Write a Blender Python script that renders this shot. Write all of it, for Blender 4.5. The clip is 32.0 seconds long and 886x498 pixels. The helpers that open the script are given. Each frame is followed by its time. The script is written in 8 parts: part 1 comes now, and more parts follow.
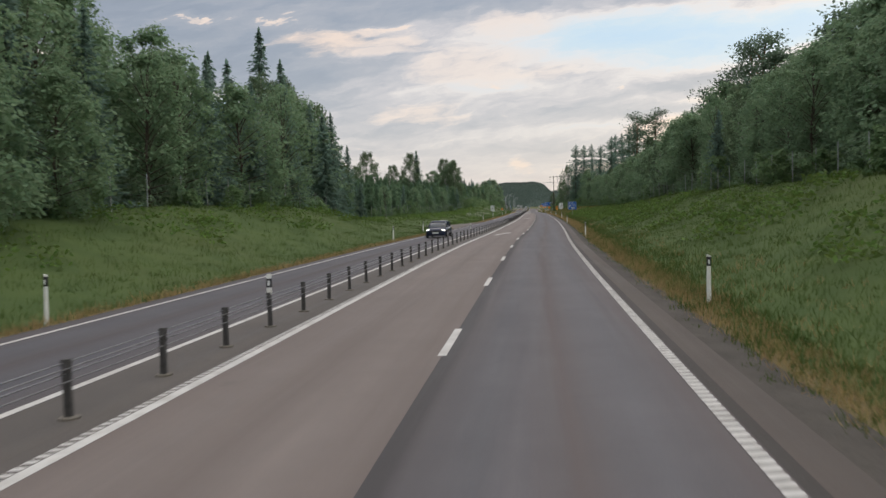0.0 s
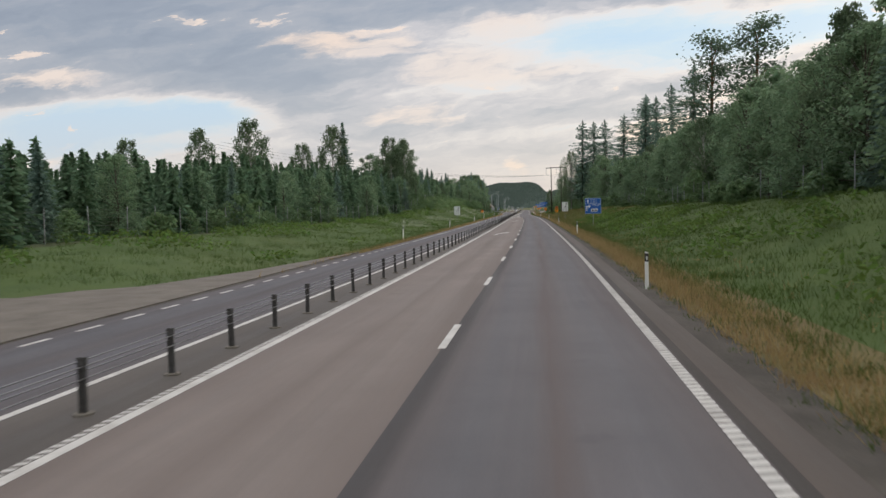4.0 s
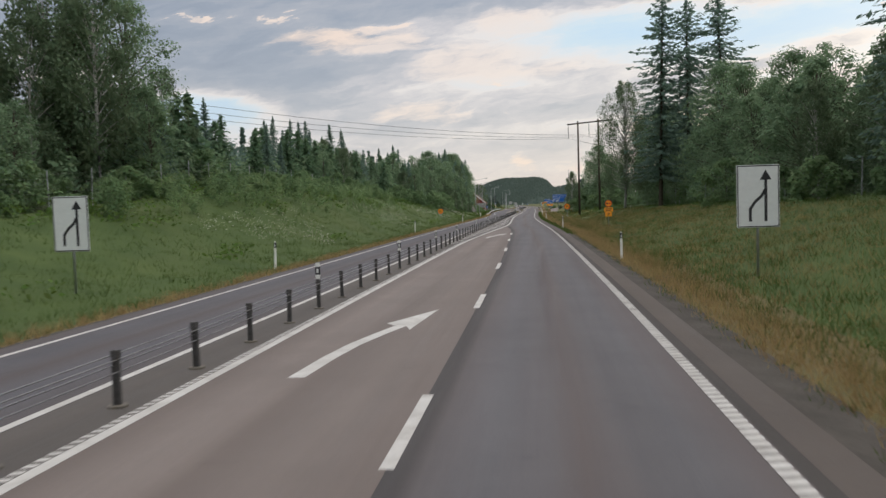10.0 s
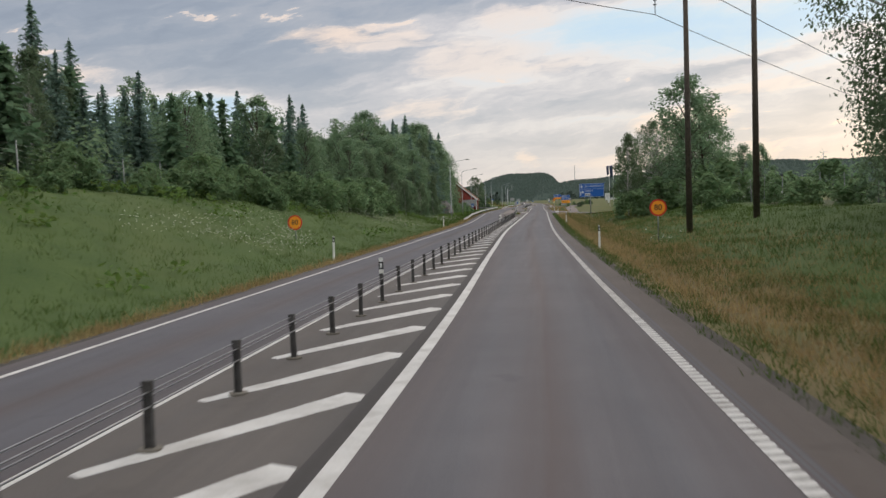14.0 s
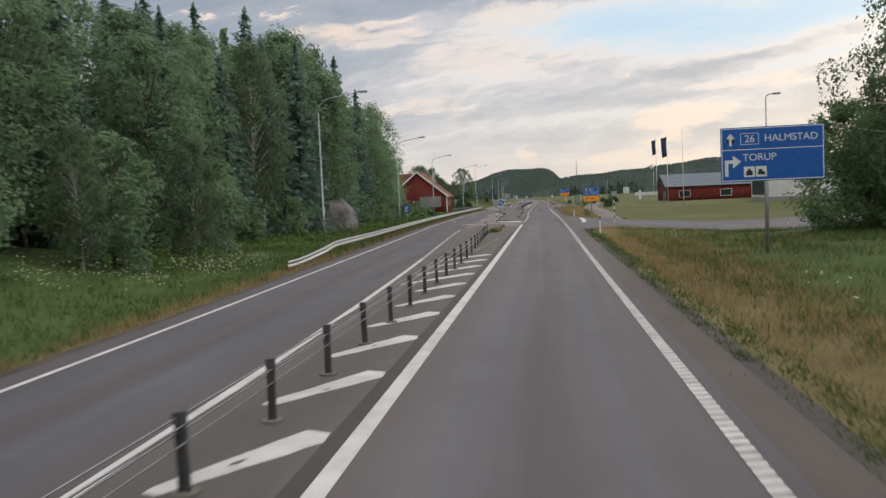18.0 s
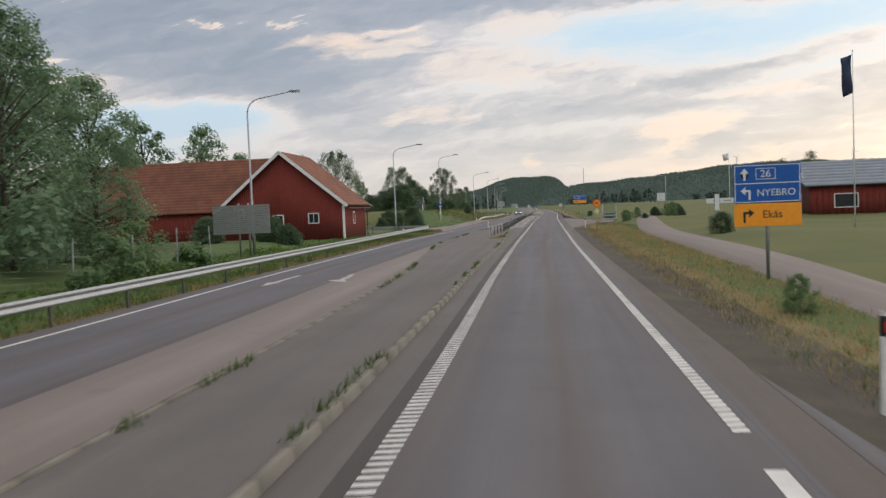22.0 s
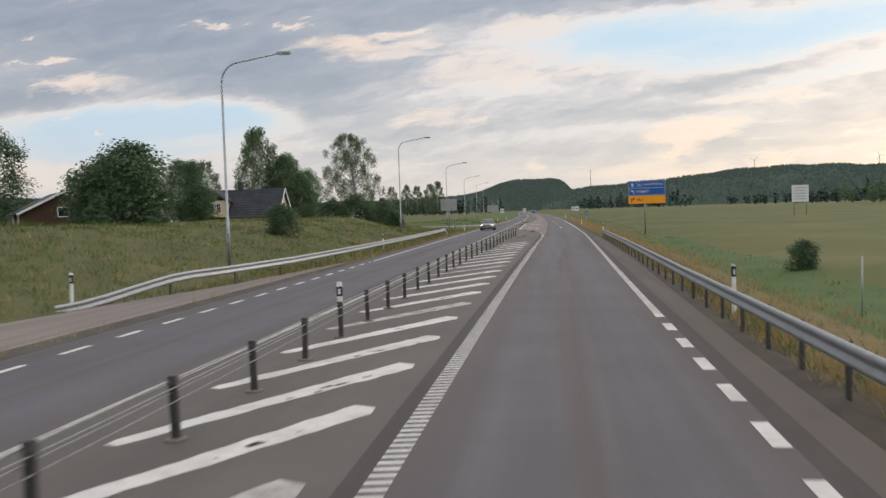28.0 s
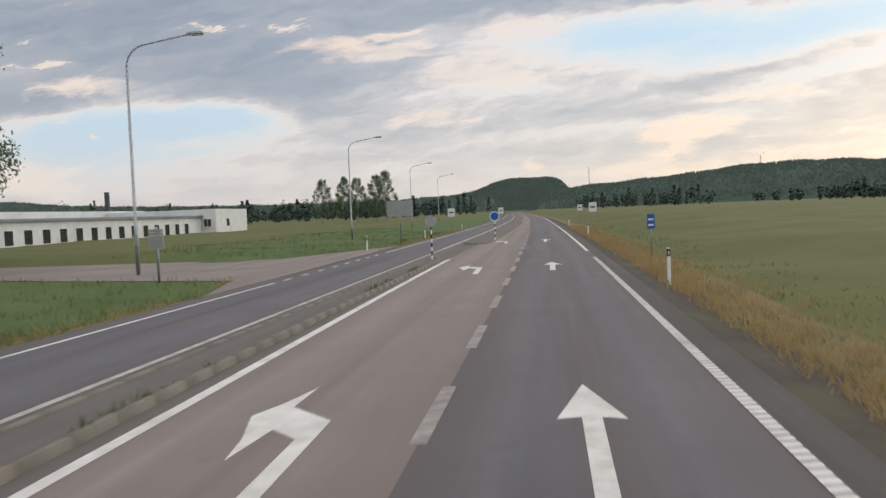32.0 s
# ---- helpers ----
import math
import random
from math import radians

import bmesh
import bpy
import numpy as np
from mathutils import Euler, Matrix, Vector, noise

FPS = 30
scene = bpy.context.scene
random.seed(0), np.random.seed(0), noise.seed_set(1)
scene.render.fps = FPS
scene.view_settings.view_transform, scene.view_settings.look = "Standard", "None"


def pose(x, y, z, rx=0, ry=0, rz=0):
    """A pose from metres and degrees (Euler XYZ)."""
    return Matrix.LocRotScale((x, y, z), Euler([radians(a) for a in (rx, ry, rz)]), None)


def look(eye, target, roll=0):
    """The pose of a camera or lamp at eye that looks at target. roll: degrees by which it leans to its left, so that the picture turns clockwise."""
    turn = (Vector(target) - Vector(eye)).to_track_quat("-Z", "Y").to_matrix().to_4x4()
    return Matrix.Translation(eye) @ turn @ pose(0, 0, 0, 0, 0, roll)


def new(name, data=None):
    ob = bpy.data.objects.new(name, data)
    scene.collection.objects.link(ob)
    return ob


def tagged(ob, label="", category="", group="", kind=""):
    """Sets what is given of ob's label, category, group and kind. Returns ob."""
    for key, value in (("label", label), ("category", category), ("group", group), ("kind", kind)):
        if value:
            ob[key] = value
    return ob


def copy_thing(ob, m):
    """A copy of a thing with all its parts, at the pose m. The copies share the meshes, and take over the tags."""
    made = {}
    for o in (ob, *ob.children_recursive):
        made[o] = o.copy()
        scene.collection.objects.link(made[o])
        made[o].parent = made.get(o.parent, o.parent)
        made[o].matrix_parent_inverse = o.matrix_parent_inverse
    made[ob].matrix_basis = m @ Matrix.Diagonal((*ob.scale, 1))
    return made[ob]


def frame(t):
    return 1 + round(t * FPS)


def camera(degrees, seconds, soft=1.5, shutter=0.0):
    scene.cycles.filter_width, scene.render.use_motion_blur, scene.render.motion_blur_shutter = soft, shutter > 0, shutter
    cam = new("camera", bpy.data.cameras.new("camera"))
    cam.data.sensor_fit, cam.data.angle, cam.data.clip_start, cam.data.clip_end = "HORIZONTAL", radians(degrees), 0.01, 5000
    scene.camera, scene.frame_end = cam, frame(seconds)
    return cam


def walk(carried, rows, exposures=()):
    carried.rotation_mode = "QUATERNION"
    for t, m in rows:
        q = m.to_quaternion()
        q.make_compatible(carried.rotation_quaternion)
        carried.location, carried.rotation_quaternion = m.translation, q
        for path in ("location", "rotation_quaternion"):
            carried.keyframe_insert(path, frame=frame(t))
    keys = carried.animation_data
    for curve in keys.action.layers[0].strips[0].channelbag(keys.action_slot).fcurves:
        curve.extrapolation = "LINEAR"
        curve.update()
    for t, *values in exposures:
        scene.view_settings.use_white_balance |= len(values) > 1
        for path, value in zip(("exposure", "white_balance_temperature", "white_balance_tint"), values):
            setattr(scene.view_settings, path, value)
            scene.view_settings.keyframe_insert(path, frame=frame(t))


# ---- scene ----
cam = camera(58.0, 32.0, 1.45, 0.14)
PATH = [
    (0, (-0.257, -1.695, 2.477), (-0.485, 0.29, 2.377), -1.5),
    (0.5, (-0.26, 10.094, 2.486), (-0.488, 12.079, 2.387), -1.4),
    (1, (-0.219, 22.028, 2.497), (-0.444, 24.013, 2.402), -1.5),
    (1.5, (-0.123, 34.008, 2.503), (-0.346, 35.993, 2.41), -1.6),
    (2, (0.049, 46.052, 2.535), (-0.171, 48.037, 2.442), -1.9),
    (2.5, (0.304, 57.915, 2.51), (0.089, 59.901, 2.416), -1.6),
    (3, (0.566, 69.725, 2.5), (0.354, 71.712, 2.403), -1.5),
    (3.5, (0.813, 81.455, 2.503), (0.6, 83.441, 2.405), -1.5),
    (5.5, (1.586, 127.929, 2.495), (1.363, 129.914, 2.4), -2.0),
    (6, (1.638, 139.586, 2.503), (1.414, 141.572, 2.407), -2.0),
    (6.5, (1.619, 151.252, 2.535), (1.395, 153.237, 2.438), -1.9),
    (7, (1.618, 162.989, 2.523), (1.393, 164.974, 2.425), -1.9),
    (7.5, (1.645, 174.596, 2.514), (1.419, 176.581, 2.416), -2.0),
    (8, (1.663, 186.136, 2.51), (1.435, 188.12, 2.411), -1.9),
    (8.5, (1.674, 197.615, 2.51), (1.444, 199.599, 2.409), -1.8),
    (9, (1.671, 209.113, 2.519), (1.441, 211.097, 2.418), -1.8),
    (9.5, (1.645, 220.327, 2.485), (1.413, 222.31, 2.381), -1.8),
    (10, (1.591, 231.766, 2.476), (1.357, 233.749, 2.37), -1.8),
    (10.5, (1.531, 243.431, 2.506), (1.297, 245.414, 2.398), -1.8),
    (11, (1.441, 254.879, 2.475), (1.201, 256.862, 2.368), -2.0),
    (11.5, (1.302, 266.188, 2.497), (1.062, 268.171, 2.388), -2.0),
    (12, (1.114, 277.415, 2.499), (0.869, 279.397, 2.39), -2.1),
    (12.5, (0.866, 288.654, 2.489), (0.621, 290.636, 2.377), -2.1),
    (13, (0.624, 299.711, 2.521), (0.379, 301.692, 2.408), -2.0),
    (13.5, (0.397, 310.502, 2.51), (0.152, 312.483, 2.398), -2.1),
    (14, (0.178, 321.619, 2.493), (-0.068, 323.601, 2.38), -2.1),
    (14.5, (0.002, 332.883, 2.477), (-0.246, 334.864, 2.36), -1.9),
    (16.5, (-0.622, 376.769, 2.506), (-0.875, 378.75, 2.389), -1.8),
    (17, (-0.707, 387.88, 2.508), (-0.958, 389.861, 2.391), -1.9),
    (17.5, (-0.717, 399.218, 2.508), (-0.968, 401.198, 2.391), -2.0),
    (18, (-0.676, 410.763, 2.501), (-0.924, 412.744, 2.381), -2.5),
    (18.5, (-0.645, 422.331, 2.489), (-0.892, 424.313, 2.375), -3.1),
    (19, (-0.65, 433.817, 2.476), (-0.897, 435.798, 2.363), -3.2),
    (19.5, (-0.664, 445.078, 2.492), (-0.911, 447.06, 2.385), -3.2),
    (20, (-0.664, 456.349, 2.489), (-0.912, 458.331, 2.386), -3.2),
    (20.5, (-0.637, 467.541, 2.498), (-0.886, 469.523, 2.394), -3.1),
    (21, (-0.592, 478.738, 2.512), (-0.847, 480.719, 2.41), -3.1),
    (21.5, (-0.596, 490.158, 2.498), (-0.854, 492.139, 2.397), -2.8),
    (22, (-0.658, 501.774, 2.506), (-0.919, 503.755, 2.408), -2.4),
    (22.5, (-0.756, 513.352, 2.487), (-1.026, 515.332, 2.391), -2.4),
    (23, (-0.847, 525.285, 2.49), (-1.12, 527.265, 2.4), -3.0),
    (23.5, (-0.948, 537.364, 2.493), (-1.221, 539.344, 2.408), -3.0),
    (24, (-1.042, 549.39, 2.506), (-1.316, 551.369, 2.422), -2.9),
    (24.5, (-1.104, 561.241, 2.517), (-1.38, 563.22, 2.433), -2.3),
    (25, (-1.128, 572.885, 2.539), (-1.401, 574.864, 2.452), -1.5),
    (25.5, (-1.146, 584.658, 2.501), (-1.419, 586.637, 2.412), -2.0),
    (27.5, (-1.071, 632.771, 2.472), (-1.332, 634.752, 2.377), -1.7),
    (28, (-1.021, 645.044, 2.512), (-1.291, 647.024, 2.421), -1.8),
    (28.5, (-0.941, 657.446, 2.491), (-1.21, 659.426, 2.399), -1.9),
    (29, (-0.839, 669.938, 2.482), (-1.104, 671.919, 2.391), -1.8),
    (29.5, (-0.699, 682.481, 2.502), (-0.965, 684.461, 2.412), -1.9),
    (30, (-0.523, 695.219, 2.519), (-0.787, 697.199, 2.429), -2.0),
    (30.5, (-0.316, 707.937, 2.5), (-0.579, 709.918, 2.41), -1.9),
    (31, (-0.211, 720.772, 2.497), (-0.472, 722.753, 2.407), -1.8),
    (31.5, (-0.181, 733.243, 2.521), (-0.444, 735.224, 2.431), -1.8),
    (32, (-0.175, 745.676, 2.49), (-0.439, 747.657, 2.4), -2.3),
]
walk(cam, [(t, look(eye, target, roll)) for t, eye, target, roll in PATH])


# ---- world, sun, exposure ----
def ramp(nt, src, stops):
    n = nt.nodes.new("ShaderNodeValToRGB")
    e = n.color_ramp.elements
    while len(e) < len(stops):
        e.new(0.5)
    for el, (p, c) in zip(e, stops):
        el.position = p
        el.color = (*c, 1) if len(c) == 3 else c
    nt.links.new(src, n.inputs[0])
    return n.outputs[0]


def mixc(nt, fac, a, b, kind="MIX"):
    n = nt.nodes.new("ShaderNodeMix")
    n.data_type = "RGBA"
    n.blend_type = kind
    for sock, val in ((n.inputs[0], fac), (n.inputs[6], a), (n.inputs[7], b)):
        if hasattr(val, "is_output"):
            nt.links.new(val, sock)
        elif isinstance(val, (int, float)):
            sock.default_value = val
        else:
            sock.default_value = (*val, 1)
    return n.outputs[2]


def mth(nt, op, a, b=0.0, clamp=False):
    n = nt.nodes.new("ShaderNodeMath")
    n.operation, n.use_clamp = op, clamp
    for sock, val in ((n.inputs[0], a), (n.inputs[1], b)):
        if hasattr(val, "is_output"):
            nt.links.new(val, sock)
        else:
            sock.default_value = val
    return n.outputs[0]


def noise_tex(nt, vec, scale, detail=4, rough=0.55, dist=0.0):
    n = nt.nodes.new("ShaderNodeTexNoise")
    n.inputs["Scale"].default_value = scale
    n.inputs["Detail"].default_value = detail
    n.inputs["Roughness"].default_value = rough
    n.inputs["Distortion"].default_value = dist
    if vec is not None:
        nt.links.new(vec, n.inputs["Vector"])
    return n.outputs["Fac"]


SUN_DIR = Vector((0.62, 0.76, 0.17)).normalized()
world = bpy.data.worlds.new("sky")
scene.world = world
world.use_nodes = True
nt = world.node_tree
nt.nodes.clear()
tc = nt.nodes.new("ShaderNodeTexCoord")
sep = nt.nodes.new("ShaderNodeSeparateXYZ")
nt.links.new(tc.outputs["Generated"], sep.inputs[0])
up = mth(nt, "MAXIMUM", sep.outputs[2], 0.0)
den = mth(nt, "ADD", up, 0.11)
px = mth(nt, "DIVIDE", sep.outputs[0], den)
py = mth(nt, "DIVIDE", sep.outputs[1], den)
comb = nt.nodes.new("ShaderNodeCombineXYZ")
nt.links.new(px, comb.inputs[0])
nt.links.new(py, comb.inputs[1])
mp = nt.nodes.new("ShaderNodeMapping")
mp.inputs["Location"].default_value = (0.35, 2.1, 0.0)
mp.inputs["Rotation"].default_value = (0, 0, 0.35)
mp.inputs["Scale"].default_value = (1.0, 0.85, 1)
nt.links.new(comb.outputs[0], mp.inputs[0])
cl1 = noise_tex(nt, mp.outputs[0], 0.42, 8, 0.58, 0.35)
cl2 = noise_tex(nt, mp.outputs[0], 1.9, 8, 0.62, 0.6)
cl = mth(nt, "ADD", mth(nt, "MULTIPLY", cl1, 0.7), mth(nt, "MULTIPLY", cl2, 0.3))
# thicker cloud on the shaded side
cl = mth(nt, "ADD", cl, mth(nt, "MULTIPLY", sep.outputs[0], -0.09))
sky = nt.nodes.new("ShaderNodeTexSky")
sky.sky_type = "NISHITA"
sky.sun_disc = False
sky.sun_elevation = math.asin(SUN_DIR.z)
sky.sun_rotation = math.atan2(SUN_DIR.x, SUN_DIR.y)
bg_sky = nt.nodes.new("ShaderNodeBackground")
nt.links.new(sky.outputs[0], bg_sky.inputs[0])
bg_sky.inputs[1].default_value = 0.02
# the cloud deck: grey-blue where thick, cream where thin, warmer towards the sun, brightest overhead
side = mth(nt, "ADD", mth(nt, "MULTIPLY", sep.outputs[0], 0.8), 0.55, True)
thick = ramp(nt, cl, [(0.40, (0.56, 0.70, 0.82)), (0.46, (0.72, 0.70, 0.68)), (0.51, (0.52, 0.52, 0.55)), (0.57, (0.33, 0.37, 0.44)), (0.66, (0.255, 0.295, 0.37))])
warm = ramp(nt, cl, [(0.40, (0.56, 0.73, 0.90)), (0.455, (0.88, 0.80, 0.72)), (0.50, (0.74, 0.66, 0.61)), (0.56, (0.50, 0.51, 0.56)), (0.66, (0.38, 0.41, 0.47))])
deck = mixc(nt, side, thick, warm)
low = ramp(nt, up, [(0.0, (1, 1, 1)), (0.06, (0.8, 0.8, 0.8)), (0.2, (0.0, 0.0, 0.0))])
deck = mixc(nt, mth(nt, "MULTIPLY", low, 0.65), deck, (0.74, 0.70, 0.665))
# the sky ahead: cloud cover from noise, thickened and thinned by masses (slope across, slope up, half width, half height, amount, tilt)
ahead = mth(nt, "MAXIMUM", sep.outputs[1], 0.08)
ra0, rb0 = mth(nt, "DIVIDE", sep.outputs[0], ahead), mth(nt, "DIVIDE", sep.outputs[2], ahead)


def plane_vec(a, b, squash):
    c = nt.nodes.new("ShaderNodeCombineXYZ")
    nt.links.new(a, c.inputs[0])
    nt.links.new(mth(nt, "SUBTRACT", mth(nt, "MULTIPLY", b, squash), mth(nt, "MULTIPLY", a, 0.35)), c.inputs[1])
    return c.outputs[0]


flat = plane_vec(ra0, rb0, 3.4)
wa = mth(nt, "ADD", ra0, mth(nt, "MULTIPLY", mth(nt, "SUBTRACT", noise_tex(nt, flat, 4.5, 5, 0.6), 0.5), 0.14))
wb = mth(nt, "ADD", rb0, mth(nt, "MULTIPLY", mth(nt, "SUBTRACT", noise_tex(nt, flat, 6.5, 5, 0.6), 0.5), 0.05))
bent = plane_vec(wa, wb, 3.4)
streaky = plane_vec(wa, wb, 9.0)
puff = noise_tex(nt, bent, 5.5, 8, 0.6, 0.25)
tuft = noise_tex(nt, bent, 15.0, 6, 0.6, 0.3)
wisp = noise_tex(nt, streaky, 6.0, 6, 0.55, 0.3)
cover = mth(nt, "ADD", mth(nt, "MULTIPLY", mth(nt, "SUBTRACT", puff, 0.5), 0.75), mth(nt, "ADD", mth(nt, "MULTIPLY", mth(nt, "SUBTRACT", tuft, 0.5), 0.45), mth(nt, "MULTIPLY", mth(nt, "SUBTRACT", wisp, 0.5), 0.4)))


def mass(ca, cb, ra, rb, tilt=0.0):
    da = mth(nt, "SUBTRACT", wa, ca)
    db = mth(nt, "SUBTRACT", mth(nt, "SUBTRACT", wb, cb), mth(nt, "MULTIPLY", da, tilt))
    q1, q2 = mth(nt, "DIVIDE", da, ra), mth(nt, "DIVIDE", db, rb)
    return mth(nt, "EXPONENT", mth(nt, "MULTIPLY", mth(nt, "ADD", mth(nt, "MULTIPLY", q1, q1), mth(nt, "MULTIPLY", q2, q2)), -1.0))


body = mth(nt, "ADD", mth(nt, "MULTIPLY", cover, 0.80), 0.455)
for ca, cb, ra, rb, amount, tilt in ((-0.60, 0.265, 0.38, 0.085, 0.34, 0.0), (-0.37, 0.185, 0.13, 0.05, 0.24, 0.0), (-0.27, 0.135, 0.10, 0.05, 0.14, 0.0),
                                     (-0.71, 0.168, 0.10, 0.017, 0.40, 0.0), (0.08, 0.262, 0.19, 0.030, 0.26, 0.05), (-0.16, 0.262, 0.14, 0.03, 0.12, 0.0),
                                     (0.25, 0.158, 0.20, 0.009, 0.24, 0.16), (0.20, 0.122, 0.20, 0.010, 0.15, 0.12), (0.36, 0.100, 0.14, 0.014, 0.12, 0.05),
                                     (-0.01, 0.110, 0.16, 0.012, 0.12, 0.06), (-0.48, 0.105, 0.06, 0.006, 0.16, 0.0), (-0.30, 0.075, 0.16, 0.010, 0.12, 0.0),
                                     (0.03, 0.075, 0.2, 0.016, 0.08, 0.0), (0.30, 0.072, 0.12, 0.012, 0.12, 0.0),
                                     (-0.57, 0.122, 0.20, 0.030, -0.62, 0.0), (-0.40, 0.135, 0.08, 0.016, -0.42, 0.0), (0.15, 0.203, 0.20, 0.030, -0.40, -0.03), (0.36, 0.203, 0.14, 0.030, -0.34, 0.1),
                                     (0.30, 0.140, 0.15, 0.010, -0.20, 0.12), (-0.07, 0.150, 0.10, 0.010, -0.14, 0.0), (0.03, 0.092, 0.12, 0.006, -0.16, 0.05), (-0.62, 0.07, 0.22, 0.03, -0.18, 0.0)):
    body = mth(nt, "ADD", body, mth(nt, "MULTIPLY", mass(ca, cb, ra, rb, tilt), amount))
fresh = ramp(nt, body, [(0.0, (0.53, 0.70, 0.86)), (0.16, (0.60, 0.735, 0.84)), (0.30, (0.74, 0.765, 0.80)), (0.40, (0.80, 0.745, 0.725)), (0.50, (0.60, 0.575, 0.60)), (0.62, (0.42, 0.435, 0.49)), (0.78, (0.325, 0.36, 0.435)), (1.0, (0.26, 0.295, 0.375))])
# paler and creamier towards the horizon
haze = ramp(nt, up, [(0.0, (1, 1, 1)), (0.05, (0.75, 0.75, 0.75)), (0.13, (0.25, 0.25, 0.25)), (0.2, (0, 0, 0))])
fresh = mixc(nt, mth(nt, "MULTIPLY", haze, 0.75), fresh, (0.625, 0.60, 0.625))
CLOUD_COLOURS = {"cream": (0.88, 0.74, 0.66), "gold": (0.93, 0.745, 0.63)}
for hue, ca, cb, ra, rb, amount in (("cream", -0.63, 0.187, 0.055, 0.012, 0.95), ("gold", -0.245, 0.214, 0.05, 0.012, 0.9), ("cream", -0.18, 0.205, 0.05, 0.014, 0.7), ("cream", -0.08, 0.178, 0.08, 0.026, 0.6),
                                    ("cream", -0.15, 0.118, 0.06, 0.012, 0.8), ("gold", 0.168, 0.078, 0.050, 0.022, 0.75), ("gold", 0.26, 0.047, 0.042, 0.013, 0.65), ("gold", 0.13, 0.046, 0.08, 0.012, 0.4),
                                    ("cream", 0.02, 0.165, 0.05, 0.016, 0.55), ("cream", 0.25, 0.128, 0.06, 0.006, 0.7), ("gold", -0.015, 0.052, 0.020, 0.008, 0.6), ("cream", -0.02, 0.222, 0.05, 0.014, 0.6), ("cream", -0.7, 0.07, 0.09, 0.025, 0.6)):
    lit = mth(nt, "MULTIPLY", mth(nt, "SUBTRACT", mth(nt, "ADD", mass(ca, cb, ra * 1.25, rb * 1.35), mth(nt, "MULTIPLY", cover, -3.2)), 0.42), 1.9, True)
    fresh = mixc(nt, mth(nt, "MULTIPLY", lit, amount), fresh, CLOUD_COLOURS[hue])
front = mth(nt, "MULTIPLY", ramp(nt, up, [(0.32, (1, 1, 1)), (0.5, (0, 0, 0))]), ramp(nt, sep.outputs[1], [(0.2, (0, 0, 0)), (0.5, (1, 1, 1))]))
deck = mixc(nt, front, deck, fresh)
zen = ramp(nt, up, [(0.0, (0.40, 0.40, 0.40)), (0.36, (0.40, 0.40, 0.40)), (0.62, (0.86, 0.86, 0.86))])
deck = mixc(nt, 1.0, deck, zen, "MULTIPLY")
bg_cloud = nt.nodes.new("ShaderNodeBackground")
nt.links.new(deck, bg_cloud.inputs[0])
bg_cloud.inputs[1].default_value = 2.3
addsh = nt.nodes.new("ShaderNodeAddShader")
nt.links.new(bg_sky.outputs[0], addsh.inputs[0])
nt.links.new(bg_cloud.outputs[0], addsh.inputs[1])
outw = nt.nodes.new("ShaderNodeOutputWorld")
nt.links.new(addsh.outputs[0], outw.inputs[0])

sun = new("sun", bpy.data.lights.new("sun", "SUN"))
sun.data.energy, sun.data.angle, sun.data.color = 0.6, radians(20), (1.0, 0.92, 0.82)
sun.rotation_euler = SUN_DIR.to_track_quat("Z", "Y").to_euler()
scene.view_settings.exposure = 0.0


# ---- materials ----
def material(name, dark, light, scale=1.0, rough=0.85, metal=0.0, bump=0.15, fine=12.0, stain=None, stain_scale=0.15, per_object=0.0, spec=0.3, per_island=0.0):
    """Two colours mixed by noise at two scales, stains, fine relief."""
    m = bpy.data.materials.new(name)
    m.use_nodes = True
    t = m.node_tree
    b = t.nodes["Principled BSDF"]
    b.inputs["Roughness"].default_value = rough
    b.inputs["Metallic"].default_value = metal
    b.inputs["Specular IOR Level"].default_value = spec
    c = t.nodes.new("ShaderNodeTexCoord")
    geo = t.nodes.new("ShaderNodeNewGeometry")
    vec = geo.outputs["Position"] if scale < 5 else c.outputs["Object"]
    n1 = noise_tex(t, vec, scale, 5, 0.6)
    n2 = noise_tex(t, vec, scale * fine, 3, 0.6)
    f = mth(t, "ADD", mth(t, "MULTIPLY", n1, 0.65), mth(t, "MULTIPLY", n2, 0.35))
    col = ramp(t, f, [(0.32, dark), (0.68, light)])
    if stain is not None:
        s = ramp(t, noise_tex(t, vec, stain_scale, 4, 0.6), [(0.5, (0, 0, 0)), (0.68, (1, 1, 1))])
        col = mixc(t, mth(t, "MULTIPLY", s, 0.6), col, stain)
    if per_object or per_island:
        src = t.nodes.new("ShaderNodeObjectInfo").outputs["Random"] if per_object else geo.outputs["Random Per Island"]
        amt = per_object or per_island
        v = mth(t, "ADD", mth(t, "MULTIPLY", src, 2 * amt), 1 - amt)
        hs = t.nodes.new("ShaderNodeHueSaturation")
        t.links.new(col, hs.inputs["Color"])
        t.links.new(v, hs.inputs["Value"])
        t.links.new(mth(t, "ADD", mth(t, "MULTIPLY", src, 0.03), 0.485), hs.inputs["Hue"])
        col = hs.outputs[0]
    t.links.new(col, b.inputs["Base Color"])
    if bump:
        bp = t.nodes.new("ShaderNodeBump")
        bp.inputs["Strength"].default_value = bump
        bp.inputs["Distance"].default_value = 0.02
        t.links.new(n2, bp.inputs["Height"])
        t.links.new(bp.outputs[0], b.inputs["Normal"])
    return m


